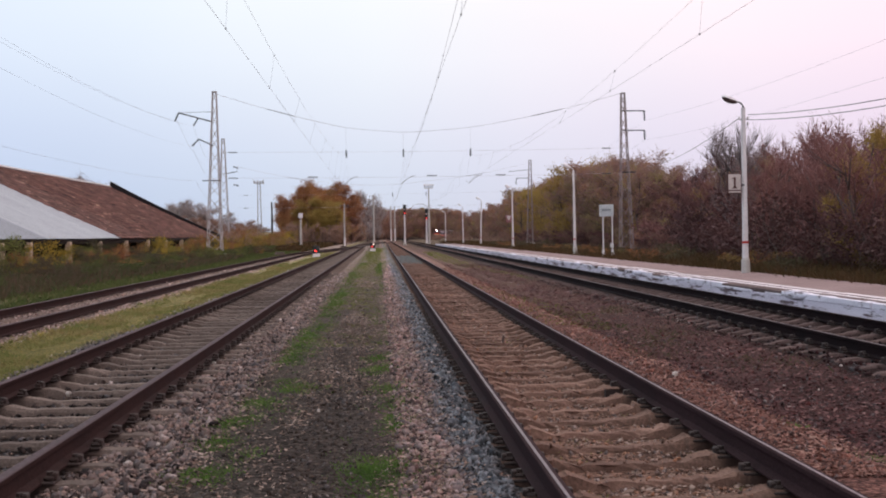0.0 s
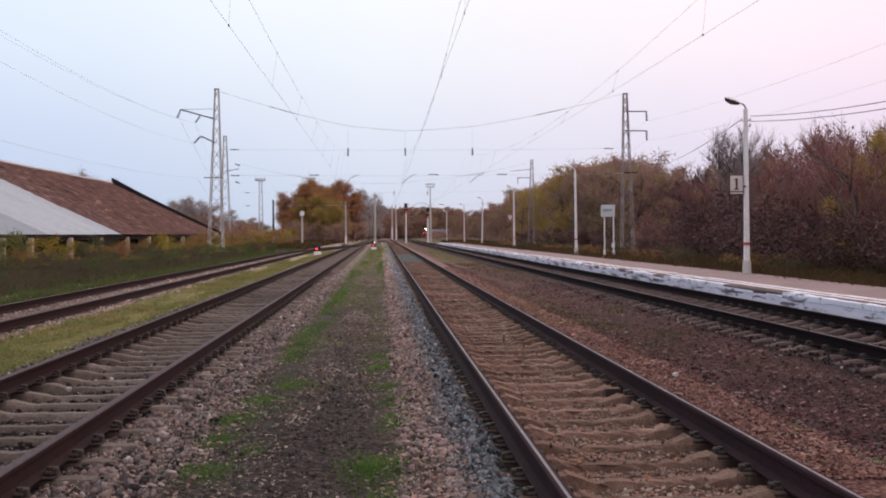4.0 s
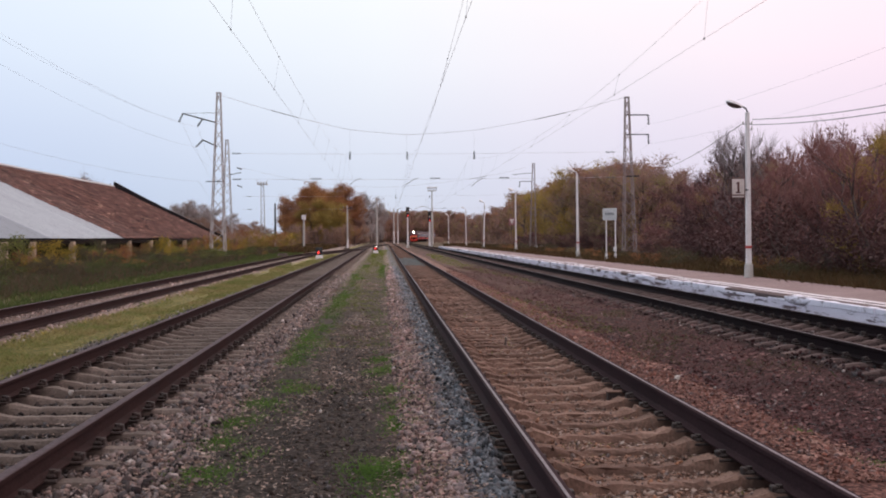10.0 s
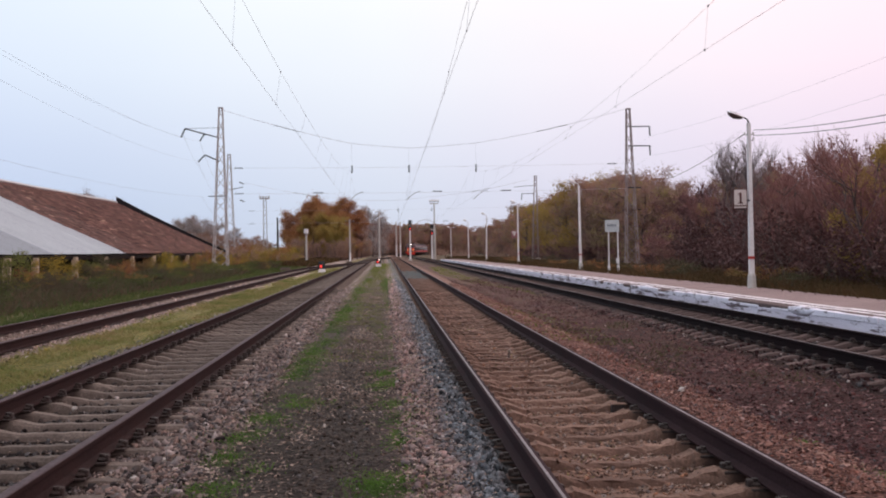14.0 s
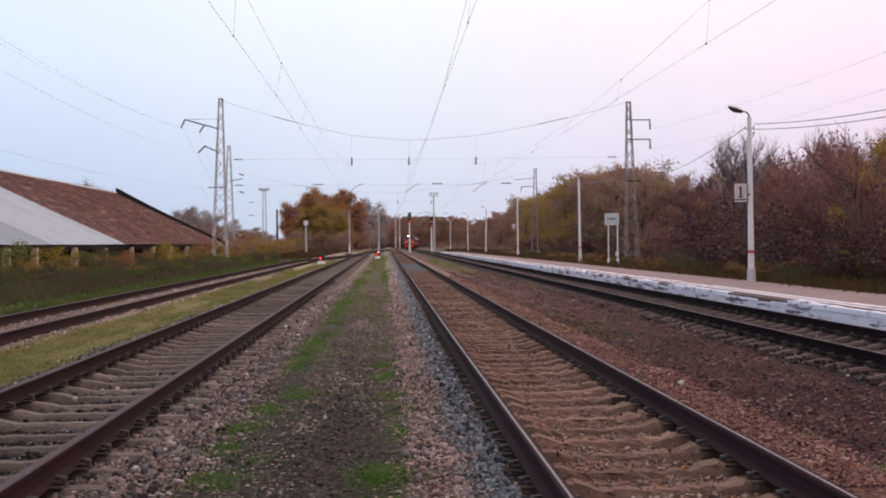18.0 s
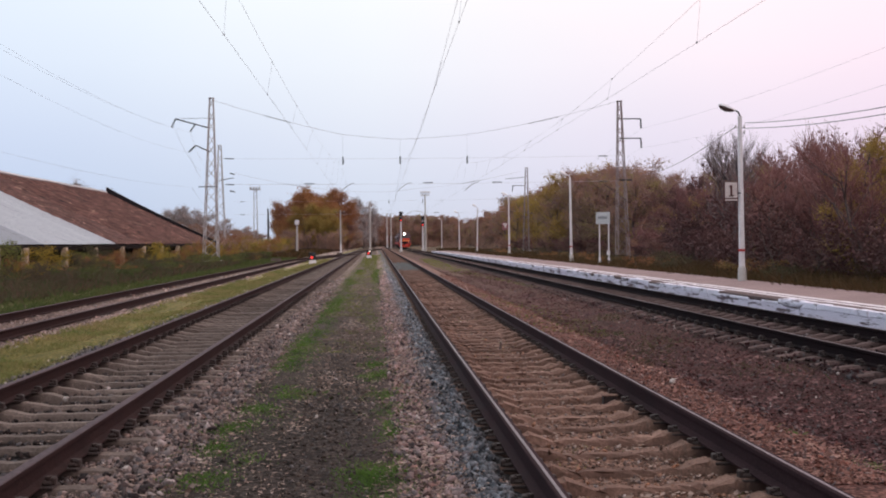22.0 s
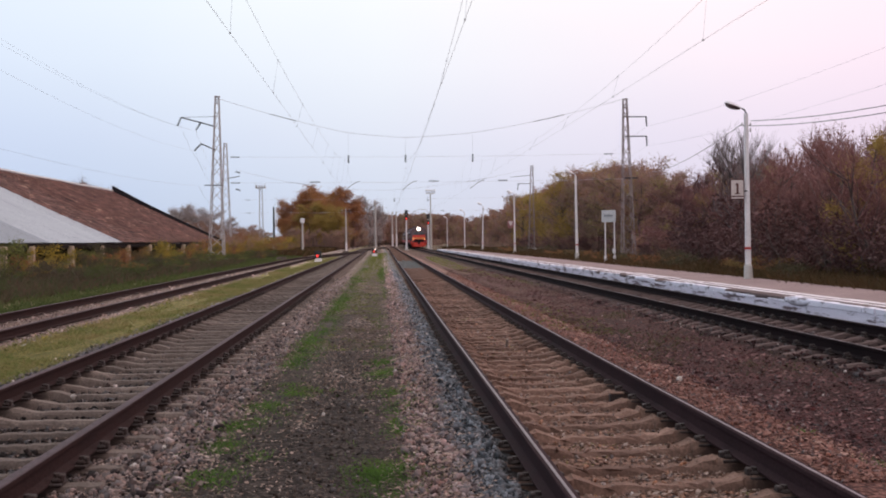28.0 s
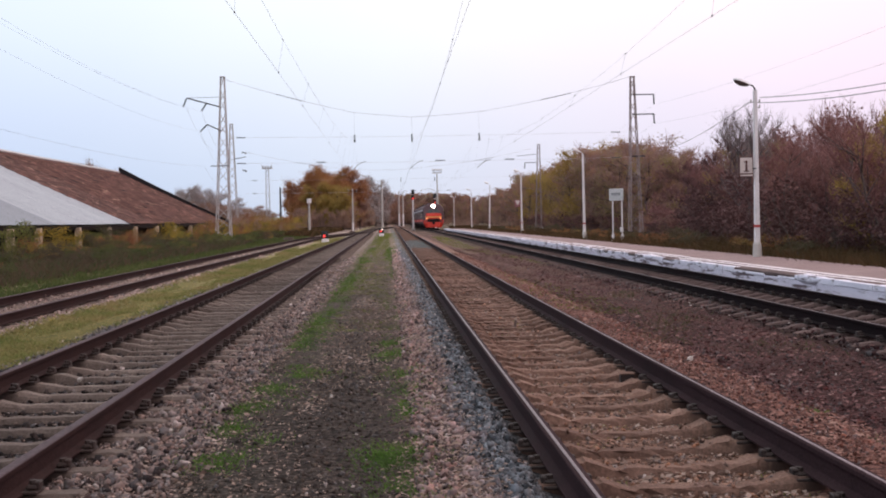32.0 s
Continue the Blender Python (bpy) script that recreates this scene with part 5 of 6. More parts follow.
TWIG_MAUVE = leaf_material("bare_mauve_twigs", [(0.150, 0.122, 0.124), (0.185, 0.150, 0.150), (0.210, 0.168, 0.162), (0.160, 0.130, 0.128)], through_light=0.15)
WOOD_MIX = leaf_material("mixed_autumn_wood", [(0.360, 0.275, 0.105), (0.260, 0.220, 0.100), (0.295, 0.182, 0.148), (0.240, 0.155, 0.142), (0.320, 0.182, 0.138), (0.370, 0.190, 0.110), (0.390, 0.275, 0.115)], 0.14)
LEAF_SCRUB = leaf_material("brown_scrub", [(0.230, 0.157, 0.137), (0.302, 0.198, 0.157), (0.338, 0.205, 0.153), (0.315, 0.242, 0.133)], 0.1)
LEAF_YELLOW = leaf_material("yellow_shrub_leaves", [(0.100, 0.105, 0.034), (0.260, 0.190, 0.038), (0.430, 0.275, 0.045), (0.150, 0.165, 0.045), (0.310, 0.160, 0.045)], 0.5)
LEAF_GREEN = leaf_material("dull_green_leaves", [(0.085, 0.105, 0.040), (0.130, 0.150, 0.050), (0.190, 0.180, 0.055), (0.110, 0.120, 0.045)], 0.5)
LEAF_REDDISH = leaf_material("reddish_weed_leaves", [(0.170, 0.090, 0.055), (0.310, 0.125, 0.060), (0.260, 0.165, 0.065), (0.170, 0.160, 0.055)], 0.4)
WEED = leaf_material("dry_weed_stems", [(0.055, 0.068, 0.034), (0.082, 0.070, 0.046), (0.120, 0.078, 0.054), (0.062, 0.082, 0.034), (0.110, 0.066, 0.050), (0.075, 0.095, 0.040)], 0.45)
GRASS_GREEN = leaf_material("green_grass_blades", [(0.045, 0.085, 0.022), (0.072, 0.135, 0.028), (0.100, 0.180, 0.034), (0.100, 0.120, 0.040)], 0.8)
VERGE_GREEN = leaf_material("dull_verge_grass", [(0.054, 0.063, 0.025), (0.072, 0.097, 0.032), (0.095, 0.113, 0.038), (0.104, 0.088, 0.043)], 0.5)
GRASS_MOSS = leaf_material("olive_path_grass", [(0.100, 0.125, 0.032), (0.145, 0.175, 0.038), (0.195, 0.215, 0.046), (0.190, 0.165, 0.065)], 0.5)
GRASS_DRY = leaf_material("yellowed_grass_blades", [(0.120, 0.150, 0.048), (0.175, 0.185, 0.062), (0.255, 0.215, 0.092), (0.300, 0.215, 0.115)], 0.6)
GRASS_OLIVE = leaf_material("olive_bank_grass", [(0.046, 0.034, 0.015), (0.071, 0.048, 0.021), (0.092, 0.052, 0.027), (0.052, 0.048, 0.018)], 0.5)
CHIP_TAN = leaf_material("tan_leaf_scraps", [(0.110, 0.078, 0.062), (0.190, 0.135, 0.108), (0.300, 0.220, 0.180), (0.400, 0.320, 0.270)], 1.0, through_light=0.1)
CHIP_RED = leaf_material("reddish_leaf_scraps", [(0.100, 0.046, 0.037), (0.172, 0.080, 0.062), (0.262, 0.140, 0.110), (0.390, 0.250, 0.200)], 1.0, through_light=0.1)
CHIP_MAUVE = leaf_material("dark_leaf_scraps", [(0.040, 0.019, 0.019), (0.080, 0.038, 0.037), (0.150, 0.078, 0.073), (0.290, 0.175, 0.160)], 1.0, through_light=0.1)


def cards(rng, centres, size, aspect=0.6):
    """Small diamond leaves turned every way: vertices and faces."""
    n = len(centres)
    a = rng.normal(size=(n, 3))
    a /= np.linalg.norm(a, axis=1)[:, None]
    b = np.cross(a, rng.normal(size=(n, 3)))
    b /= np.linalg.norm(b, axis=1)[:, None]
    s = size * rng.uniform(0.6, 1.3, (n, 1))
    v = np.stack([centres - a * s, centres - b * s * aspect, centres + a * s, centres + b * s * aspect], 1).reshape(-1, 3)
    return v, np.arange(4 * n).reshape(n, 4)


def sprigs(rng, base, tip, width):
    """Thin twigs from base to tip."""
    n = len(base)
    d = tip - base
    side = np.cross(d, rng.normal(size=(n, 3)))
    side /= np.linalg.norm(side, axis=1)[:, None] + 1e-9
    side *= width * rng.uniform(0.7, 1.3, (n, 1))
    v = np.stack([base - side, base + side, tip + side * 0.3, tip - side * 0.3], 1).reshape(-1, 3)
    return v, np.arange(4 * n).reshape(n, 4)


def weld(pieces):
    vs, fs, k = [], [], 0
    for v, f in pieces:
        vs.append(v)
        fs.append(f + k)
        k += len(v)
    return np.concatenate(vs), np.concatenate(fs)


def tree_shape(seed, h, wide, leaves, leaf, twigs, low=0.25, bushy=1.0, rise=(0.15, 0.6), thin=1.0):
    """A tree of height h: its wood (trunk, limbs) and its crown (twigs and leaves), as arrays of quads."""
    rng = np.random.default_rng(seed)
    wood, tips, bases = Geo(), [], []
    stems = 1 if bushy < 1.5 else 4
    for st in range(stems):
        off = rng.normal(size=2) * (0.0 if stems == 1 else 0.35)
        pts = [(off[0], off[1], -0.1)]
        for i in range(1, 6):
            s = i / 5
            pts.append((off[0] + rng.normal() * 0.05 * h * s * 0.6 + off[0] * s * 1.5, off[1] + rng.normal() * 0.05 * h * s * 0.6 + off[1] * s * 1.5, h * 0.86 * s * (1 if stems == 1 else rng.uniform(0.7, 1.0))))
        r = 0.018 * h / (1 if stems == 1 else 1.6)
        wood.tube(pts, r, r * 0.15, 6)
        for _ in range(14 if stems == 1 else 5):
            s = rng.uniform(low, 0.98)
            k = s * 5
            i = min(4, int(k))
            p = np.array(pts[i]) * (1 - k + i) + np.array(pts[i + 1]) * (k - i)
            ang = rng.uniform(0, 6.283)
            shape = math.sin(min(1.0, (1.06 - s) / (1.06 - low)) ** 0.7 * 2.2) * 0.55 + 0.35
            ln = wide * shape * rng.uniform(0.6, 1.1)
            q = p + np.array([math.cos(ang) * ln, math.sin(ang) * ln, rng.uniform(*rise) * ln])
            q[2] = min(q[2], h * 0.97)
            mid = (p + q) / 2 + np.array([0, 0, -0.06 * ln])
            wood.tube([p, mid, q], r * 0.42, r * 0.10, 4)
            for t in (0.35, 0.55, 0.75, 0.9, 1.0):
                tips.append(p * (1 - t) + q * t)
        tips.append(np.array(pts[-1]))
    tips = np.array(tips)
    pieces = []
    c = tips[rng.integers(0, len(tips), leaves)] + rng.normal(size=(leaves, 3)) * np.array([0.13, 0.13, 0.10]) * wide * bushy ** 0.3
    c[:, 2] = np.clip(c[:, 2], 0.15, h * 1.03)
    pieces.append(cards(rng, c, leaf))
    b = tips[rng.integers(0, len(tips), twigs)]
    t = b + rng.normal(size=(twigs, 3)) * np.array([0.16, 0.16, 0.12]) * wide + np.array([0, 0, 0.16 * wide * (rise[0] + rise[1])])
    pieces.append(sprigs(rng, b, t, (0.008 + 0.0012 * h) * (0.55 if leaves < 100 else thin)))
    wv = np.array(wood.v)
    quads = np.array([f if len(f) == 4 else (f[0], f[1], f[2], f[3]) for f in wood.f if len(f) == 4])
    return (wv, quads), weld(pieces)


SHAPES = {}


def shapes(kind):
    if kind not in SHAPES:
        spec = {"thicket": [(s, 7.0, 1.9, 2800, 0.037, 1900, 0.04, 2.0, (0.6, 1.5), 0.55) for s in (1, 2, 3, 4)],
                "wood": [(s, 9.0, 2.9, 3200, 0.095, 1200, 0.04, 1.0, (0.3, 1.0)) for s in (11, 12, 13, 14)],
                "oak": [(s, 13.0, 4.8, 11000, 0.15, 1200, 0.05, 1.0, (0.2, 0.8)) for s in (21, 22, 23)],
                "thicket_far": [(s, 7.0, 1.9, 600, 0.085, 500, 0.04, 2.0, (0.6, 1.5)) for s in (5, 6, 7, 8)],
                "wood_far": [(s, 9.4, 2.9, 1800, 0.112, 250, 0.04, 1.0, (0.3, 1.0)) for s in (15, 16, 17, 18)],
                "belt": [(s, 13.0, 5.0, 1500, 0.29, 180, 0.02, 1.0, (0.2, 1.0)) for s in (51, 52, 53, 54)],
                "bush_far": [(s, 9.4, 2.9, 300, 0.30, 60, 0.04, 1.0, (0.3, 1.0)) for s in (19, 20)],
                "bare": [(s, 11.5, 2.9, 20, 0.05, 1000, 0.25, 1.0, (0.8, 1.8)) for s in (31, 32, 33)],
                "shrub": [(s, 2.2, 1.1, 1150, 0.054, 220, 0.05, 2.0, (0.4, 1.2)) for s in (41, 42, 43, 44)]}[kind]
        SHAPES[kind] = [(s[1], tree_shape(*s)) for s in spec]
    return SHAPES[kind]


MESHES = {}


def plant(kind, k, x, y, h, crown_mat, name, label, category, group="", fat=1.0, turn=0.0):
    """One tree or shrub: trunk with limbs, and crown."""
    h0, (wood, crown) = shapes(kind)[k % len(shapes(kind))]
    key = (kind, k % len(shapes(kind)), crown_mat.name)
    if key not in MESHES:
        MESHES[key] = (soup("trunk", *wood, BARK_GREY if kind == "bare" else BARK), soup("crown", *crown, crown_mat))
    root = thing(name, label, category, group, pose(x, y, ground_z(x, y), 0, 0, turn))
    s = h / h0
    for nm, me in zip(("trunk", "crown"), MESHES[key]):
        ob = part(nm, me, None, root)
        ob.scale = (s * fat, s * fat, s)
        if kind == "shrub" and nm == "trunk":
            tagged(ob, kind="stuff")
    return root


def woods(name, kind, spots, crown_mat, label):
    """Many trees as one piece of far wood."""
    cv, wv = [], []
    rng = random.Random(len(spots))
    for x, y, h in spots:
        h0, (wood, crown) = rng.choice(shapes(kind))
        s, a = h / h0, rng.uniform(0, 6.28)
        m = np.array([[math.cos(a), -math.sin(a), 0], [math.sin(a), math.cos(a), 0], [0, 0, 1]]).T * s
        at = np.array([x, y, ground_z(x, y)])
        cv.append((crown[0] @ m + at, crown[1]))
        wv.append((wood[0] @ m + at, wood[1]))
    root = thing(name, label, "wood", kind="stuff")
    part("crowns", soup("crowns", *weld(cv), crown_mat), None, root)
    part("trunks", soup("trunks", *weld(wv), BARK), None, root)


# skyline of the wood behind the platform: bearing (x over y) and rise over the eye
SKYLINE = [(0.085, 0.019), (0.105, 0.028), (0.127, 0.040), (0.149, 0.054), (0.182, 0.067), (0.216, 0.078), (0.265, 0.081), (0.31, 0.067), (0.338, 0.077), (0.365, 0.088), (0.404, 0.090), (0.449, 0.100), (0.497, 0.114), (0.6, 0.125), (1.5, 0.15)]


def wood_height(x, y):
    e = float(np.interp(x / y, [p[0] for p in SKYLINE], [p[1] for p in SKYLINE]))
    return min(16.0, max(3.2, 1.67 + e * math.hypot(x, y) * 0.97))


def wood_edge(y):
    return float(np.interp(y, [0, 45, 62, 88, 130, 170, 250], [16.2, 16.6, 20.6, 25.2, 26.5, 28.0, 30.0]))


def build_wood():
    rng = random.Random(7)
    near, far = [], []
    y = 12.0
    while y < 250:
        x = wood_edge(y)
        while x < wood_edge(y) + (13 if y < 62 else 20):
            px, py = x + rng.uniform(-1, 1), y + rng.uniform(-1.3, 1.3)
            if px > wood_edge(py) - 0.2 and 0.06 < px / py < 1.3:
                (near if px < wood_edge(py) + 2.8 and py < 150 else far).append((px, py, wood_height(px, py) * rng.uniform(0.72, 1.0)))
            x += 2.3 + 0.05 * (x - wood_edge(y)) + y * 0.008
        y += 2.3 + y * 0.022
    for i, (px, py, h) in enumerate(near):
        thick = py < 62
        plant("thicket" if thick else "wood", i, px, py, h, (TWIG_BROWN if i % 5 else TWIG_SHADED) if thick else (LEAF_OLIVE if i % 4 == 0 else WOOD_MIX if py > 110 or i % 2 else TWIG_BROWN), "thicket_tree" if thick else "wood_tree",
              "bare brown many-stemmed thicket tree at the wood's edge" if thick else "autumn tree with brown and rusty leaves at the wood's edge", "tree", "trees of the wood's edge", 1.25, rng.uniform(0, 360))
    woods("near_wood", "thicket_far", [p for p in far if p[1] < 62 or p[0] / p[1] > 0.31], TWIG_BROWN, "dense bare brown thicket behind the platform")
    hill = [p for p in far if p[1] >= 62 and p[0] / p[1] <= 0.31]
    yellowing = [p for k, p in enumerate(hill) if k % 3 == 0 and p[0] / p[1] < 0.25]
    woods("hill_wood", "wood_far", [p for p in hill if p not in yellowing], WOOD_MIX, "autumn wood of brown, rusty and yellowing trees")
    woods("yellowing_wood", "wood_far", yellowing, LEAF_OLIVE, "olive and yellowing trees among the autumn wood")
    for px, py, h in ((18.3, 51, 6.6), (19.8, 56, 6.9), (20.9, 60, 6.8)):
        plant("bare", int(px), px, py, h, TWIG_MAUVE, "bare_tree", "bare grey tree rising out of the thicket", "tree", "bare trees")
    plant("wood", 2, 16.5, 33.2, 5.3, LEAF_OLIVE, "yellow_tree", "small tree with yellowing leaves in the thicket", "tree", "trees of the wood's edge", 0.9)
    for i in range(120):
        y = 23 + 0.8 * i + rng.uniform(-0.8, 0.8)
        k = rng.choice((0, 0, 1, 2, 2, 3))
        plant("shrub", i, rng.uniform(-15.4, -11.4), y, rng.uniform(0.4, 0.95), (WEED, LEAF_REDDISH, VERGE_GREEN, LEAF_GREEN)[k], "tall_weed", ("dry brown", "reddish", "dull green", "leafy green")[k] + " tall weed clump beside the siding", "weed", "weeds beside the siding", 1.6, 39 * i)
    # the belt of trees beyond the curve, left of the line
    belt = []
    for row in range(3):
        y = 318.0
        while y < 690:
            x = track_x("centre", y) - 10 - 7 * row - rng.uniform(0, 4)
            if x / y > -0.075:
                belt.append((x, y + rng.uniform(-2, 2), rng.uniform(0.72, 1.0) * (3.5 + 0.0245 * y)))
            y += 5.2
    woods("far_belt", "belt", belt, WOOD_MIX, "far belt of brown autumn trees beyond the curve")
    right = []
    for i in range(110):
        y = rng.uniform(215, 640)
        x = max(27 + 0.012 * y, track_x("platform", y) + 13) + abs(rng.gauss(0, 1)) * 14
        right.append((x, y, rng.uniform(0.7, 1.0) * min(16.0, wood_height(x, y))))
    woods("far_wood", "belt", right, WOOD_MIX, "far autumn wood inside the curve")
    scrub = [(rng.uniform(-21, -6.5), rng.uniform(206, 218), rng.uniform(2.4, 5.2)) for _ in range(52)] + [(rng.uniform(-12, -4.5), rng.uniform(255, 300), rng.uniform(5, 9)) for _ in range(14)]
    woods("scrub", "wood_far", scrub, LEAF_SCRUB, "low brown and yellowish scrub under the trees")
    for i in range(84):
        y = 14 + 2.6 * i + rng.uniform(-0.8, 0.8)
        # low shrubs take the darker twigs, so the wood's foot looks shaded
        plant("shrub", i, wood_edge(y) - rng.uniform(0.2, 1.2), y, rng.uniform(1.9, 3.3) if i < 20 else rng.uniform(1.3, 2.6), TWIG_SHADED if i < 22 else (TWIG_BROWN, WOOD_MIX, TWIG_SHADED)[i % 3], "brown_shrub", "low brown shrub at the wood's edge", "shrub", "shrubs of the wood's edge", 1.3, 61 * i)
    brush = []
    for i in range(90):
        y = 335 + 1.6 * i
        brush.append((track_x("platform", y) + rng.uniform(6.5, 12.0), y, rng.uniform(1.2, 2.6)))
    for i in range(60):
        y = rng.uniform(172, 330)
        brush.append((track_x("platform", y) + rng.uniform(7.5, 18.0), y, rng.uniform(1.0, 2.4)))
    woods("brush", "bush_far", brush, LEAF_SCRUB, "low brown brush beside the curve of the line")
    for i in range(44):
        y = 14 + 2.7 * i + rng.uniform(-1, 1)
        plant("shrub", i, rng.uniform(12.9, 15.4), y, rng.uniform(0.5, 1.15), (WEED, LEAF_REDDISH, GRASS_OLIVE, WEED)[i % 4], "tall_weed", ("dry brown", "reddish", "olive", "dry brown")[i % 4] + " weed clump behind the platform", "weed", "weeds behind the platform", 1.6, 43 * i)
    # clump on the left
    for i, (x, y, h, mat, lab) in enumerate([(-18.5, 235, 13.4, LEAF_RUST, "large tree with orange-brown autumn crown"), (-13.5, 240, 14.4, LEAF_RUST, "large tree with orange-brown autumn crown"),
                                             (-9.4, 248, 13.8, LEAF_RUST, "large tree with rusty autumn crown"), (-15.5, 222, 9.5, LEAF_OLIVE, "tree with yellow-brown leaves"),
                                             (-10.8, 222, 9.0, LEAF_OLIVE, "tree with yellow-brown leaves"), (-16.2, 246, 13.8, LEAF_RUST, "large tree with orange-brown autumn crown"), (-11.5, 252, 14.0, LEAF_RUST, "large tree with orange-brown autumn crown"), (-20.5, 242, 11.5, LEAF_RUST, "tree with orange-brown autumn crown"), (-13.0, 228, 10.5, LEAF_OLIVE, "tree with yellow-brown leaves"), (-7.8, 226, 8.2, WOOD_MIX, "low tree with brown leaves"), (-19.4, 226, 8.5, LEAF_RUST, "low tree with rusty leaves"), (-5.9, 262, 6.0, WOOD_MIX, "low tree with brown leaves"), (-11.2, 236, 13.9, LEAF_RUST, "large tree with orange-brown autumn crown"), (-15.2, 233, 13.2, LEAF_RUST, "large tree with orange-brown autumn crown"), (-7.9, 238, 11.0, LEAF_RUST, "tree with rusty autumn crown"), (-6.3, 236, 6.8, WOOD_MIX, "low tree with brown leaves"), (-9.0, 219, 8.4, LEAF_OLIVE, "tree with yellow-brown leaves")]):
        plant("oak", i, x, y, h, mat, "autumn_tree", lab, "tree", "trees left of the tracks", 1.05, 50 * i)
    for i, (x, y, h) in enumerate([(-7.0, 300, 15.5), (-3.5, 315, 14.5), (-10, 310, 14), (-0.5, 335, 13.0), (-48, 250, 11.5), (-44, 262, 11), (-52, 258, 10), (-41, 255, 9.5), (-46, 256, 11), (-50, 262, 11), (-38, 258, 8.5), (-45.5, 150, 11.2), (-40.8, 150, 10.9), (-43.6, 153, 10.3)]):
        plant("wood", i, x, y, h, TWIG_GREY, "bare_tree", "bare grey tree in the distance", "tree", "bare trees", 1.2, 70 * i)
    for i, (x, y, h) in enumerate([(-40, 240, 6.5), (-36.5, 236, 6), (-33.5, 244, 5.2), (-43, 235, 6.8), (-38, 232, 5.8), (-31, 240, 4.6), (-46, 246, 6.6), (-42, 250, 6.8), (-50, 252, 6.4), (-39, 252, 6.2), (-35, 250, 5.6), (-31.5, 252, 5.4), (-28.5, 246, 4.8), (-33, 258, 6.4), (-29, 256, 5.2), (-45, 258, 8.2), (-47, 240, 7.2)]):
        plant("wood", i, x, y, h, LEAF_SCRUB, "brown_bush", "reddish brown bush in the distance", "bush", "bushes left of the tracks", 1.7, 40 * i)
    for i in range(26):
        x, y = rng.uniform(-22, -12.5), rng.uniform(112, 165)
        plant("shrub", i, x, y, rng.uniform(1.4, 2.9), (LEAF_YELLOW, LEAF_SCRUB, LEAF_OLIVE, LEAF_REDDISH)[i % 4], "autumn_shrub", ("yellow", "brown", "yellow-brown", "reddish")[i % 4] + " autumn shrub in the grass", "shrub", "shrubs left of the tracks", 1.4, 33 * i)
    for i in range(64):
        y = 27 + 1.45 * i + rng.uniform(-0.6, 0.6)
        x = rng.uniform(-17.4, -14.6)
        plant("shrub", i, x, y, rng.uniform(0.95, 1.5) if i % 6 else rng.uniform(1.65, 1.95), (LEAF_YELLOW, LEAF_REDDISH, LEAF_GREEN, LEAF_YELLOW, WEED)[i % 5], ("yellow_shrub", "reddish_shrub", "green_shrub", "yellow_shrub", "dry_shrub")[i % 5],
              ("yellow-leaved", "reddish autumn", "dull green leaved", "yellow-leaved", "dry greenish brown")[i % 5] + " shrub before the shed", "shrub", "shrubs before the shed", 1.1, 47 * i)


build_wood()


def blades(name, label, spots, height, mat, lean=0.35, width=0.006):
    rng = np.random.default_rng(len(spots))
    base = np.array([(x, y, ground_z(x, y) - 0.02) for x, y in spots])
    h = height * rng.uniform(0.45, 1.2, (len(base), 1))
    tip = base + np.concatenate([rng.normal(size=(len(base), 2)) * lean * h, h], 1)
    wide = width * (1 + 0.05 * np.maximum(0, base[:, 1:2] - 10))
    ob = new(name, soup(name, *sprigs(rng, base, tip, wide), mat))
    return tagged(ob, label, "grass", kind="stuff")


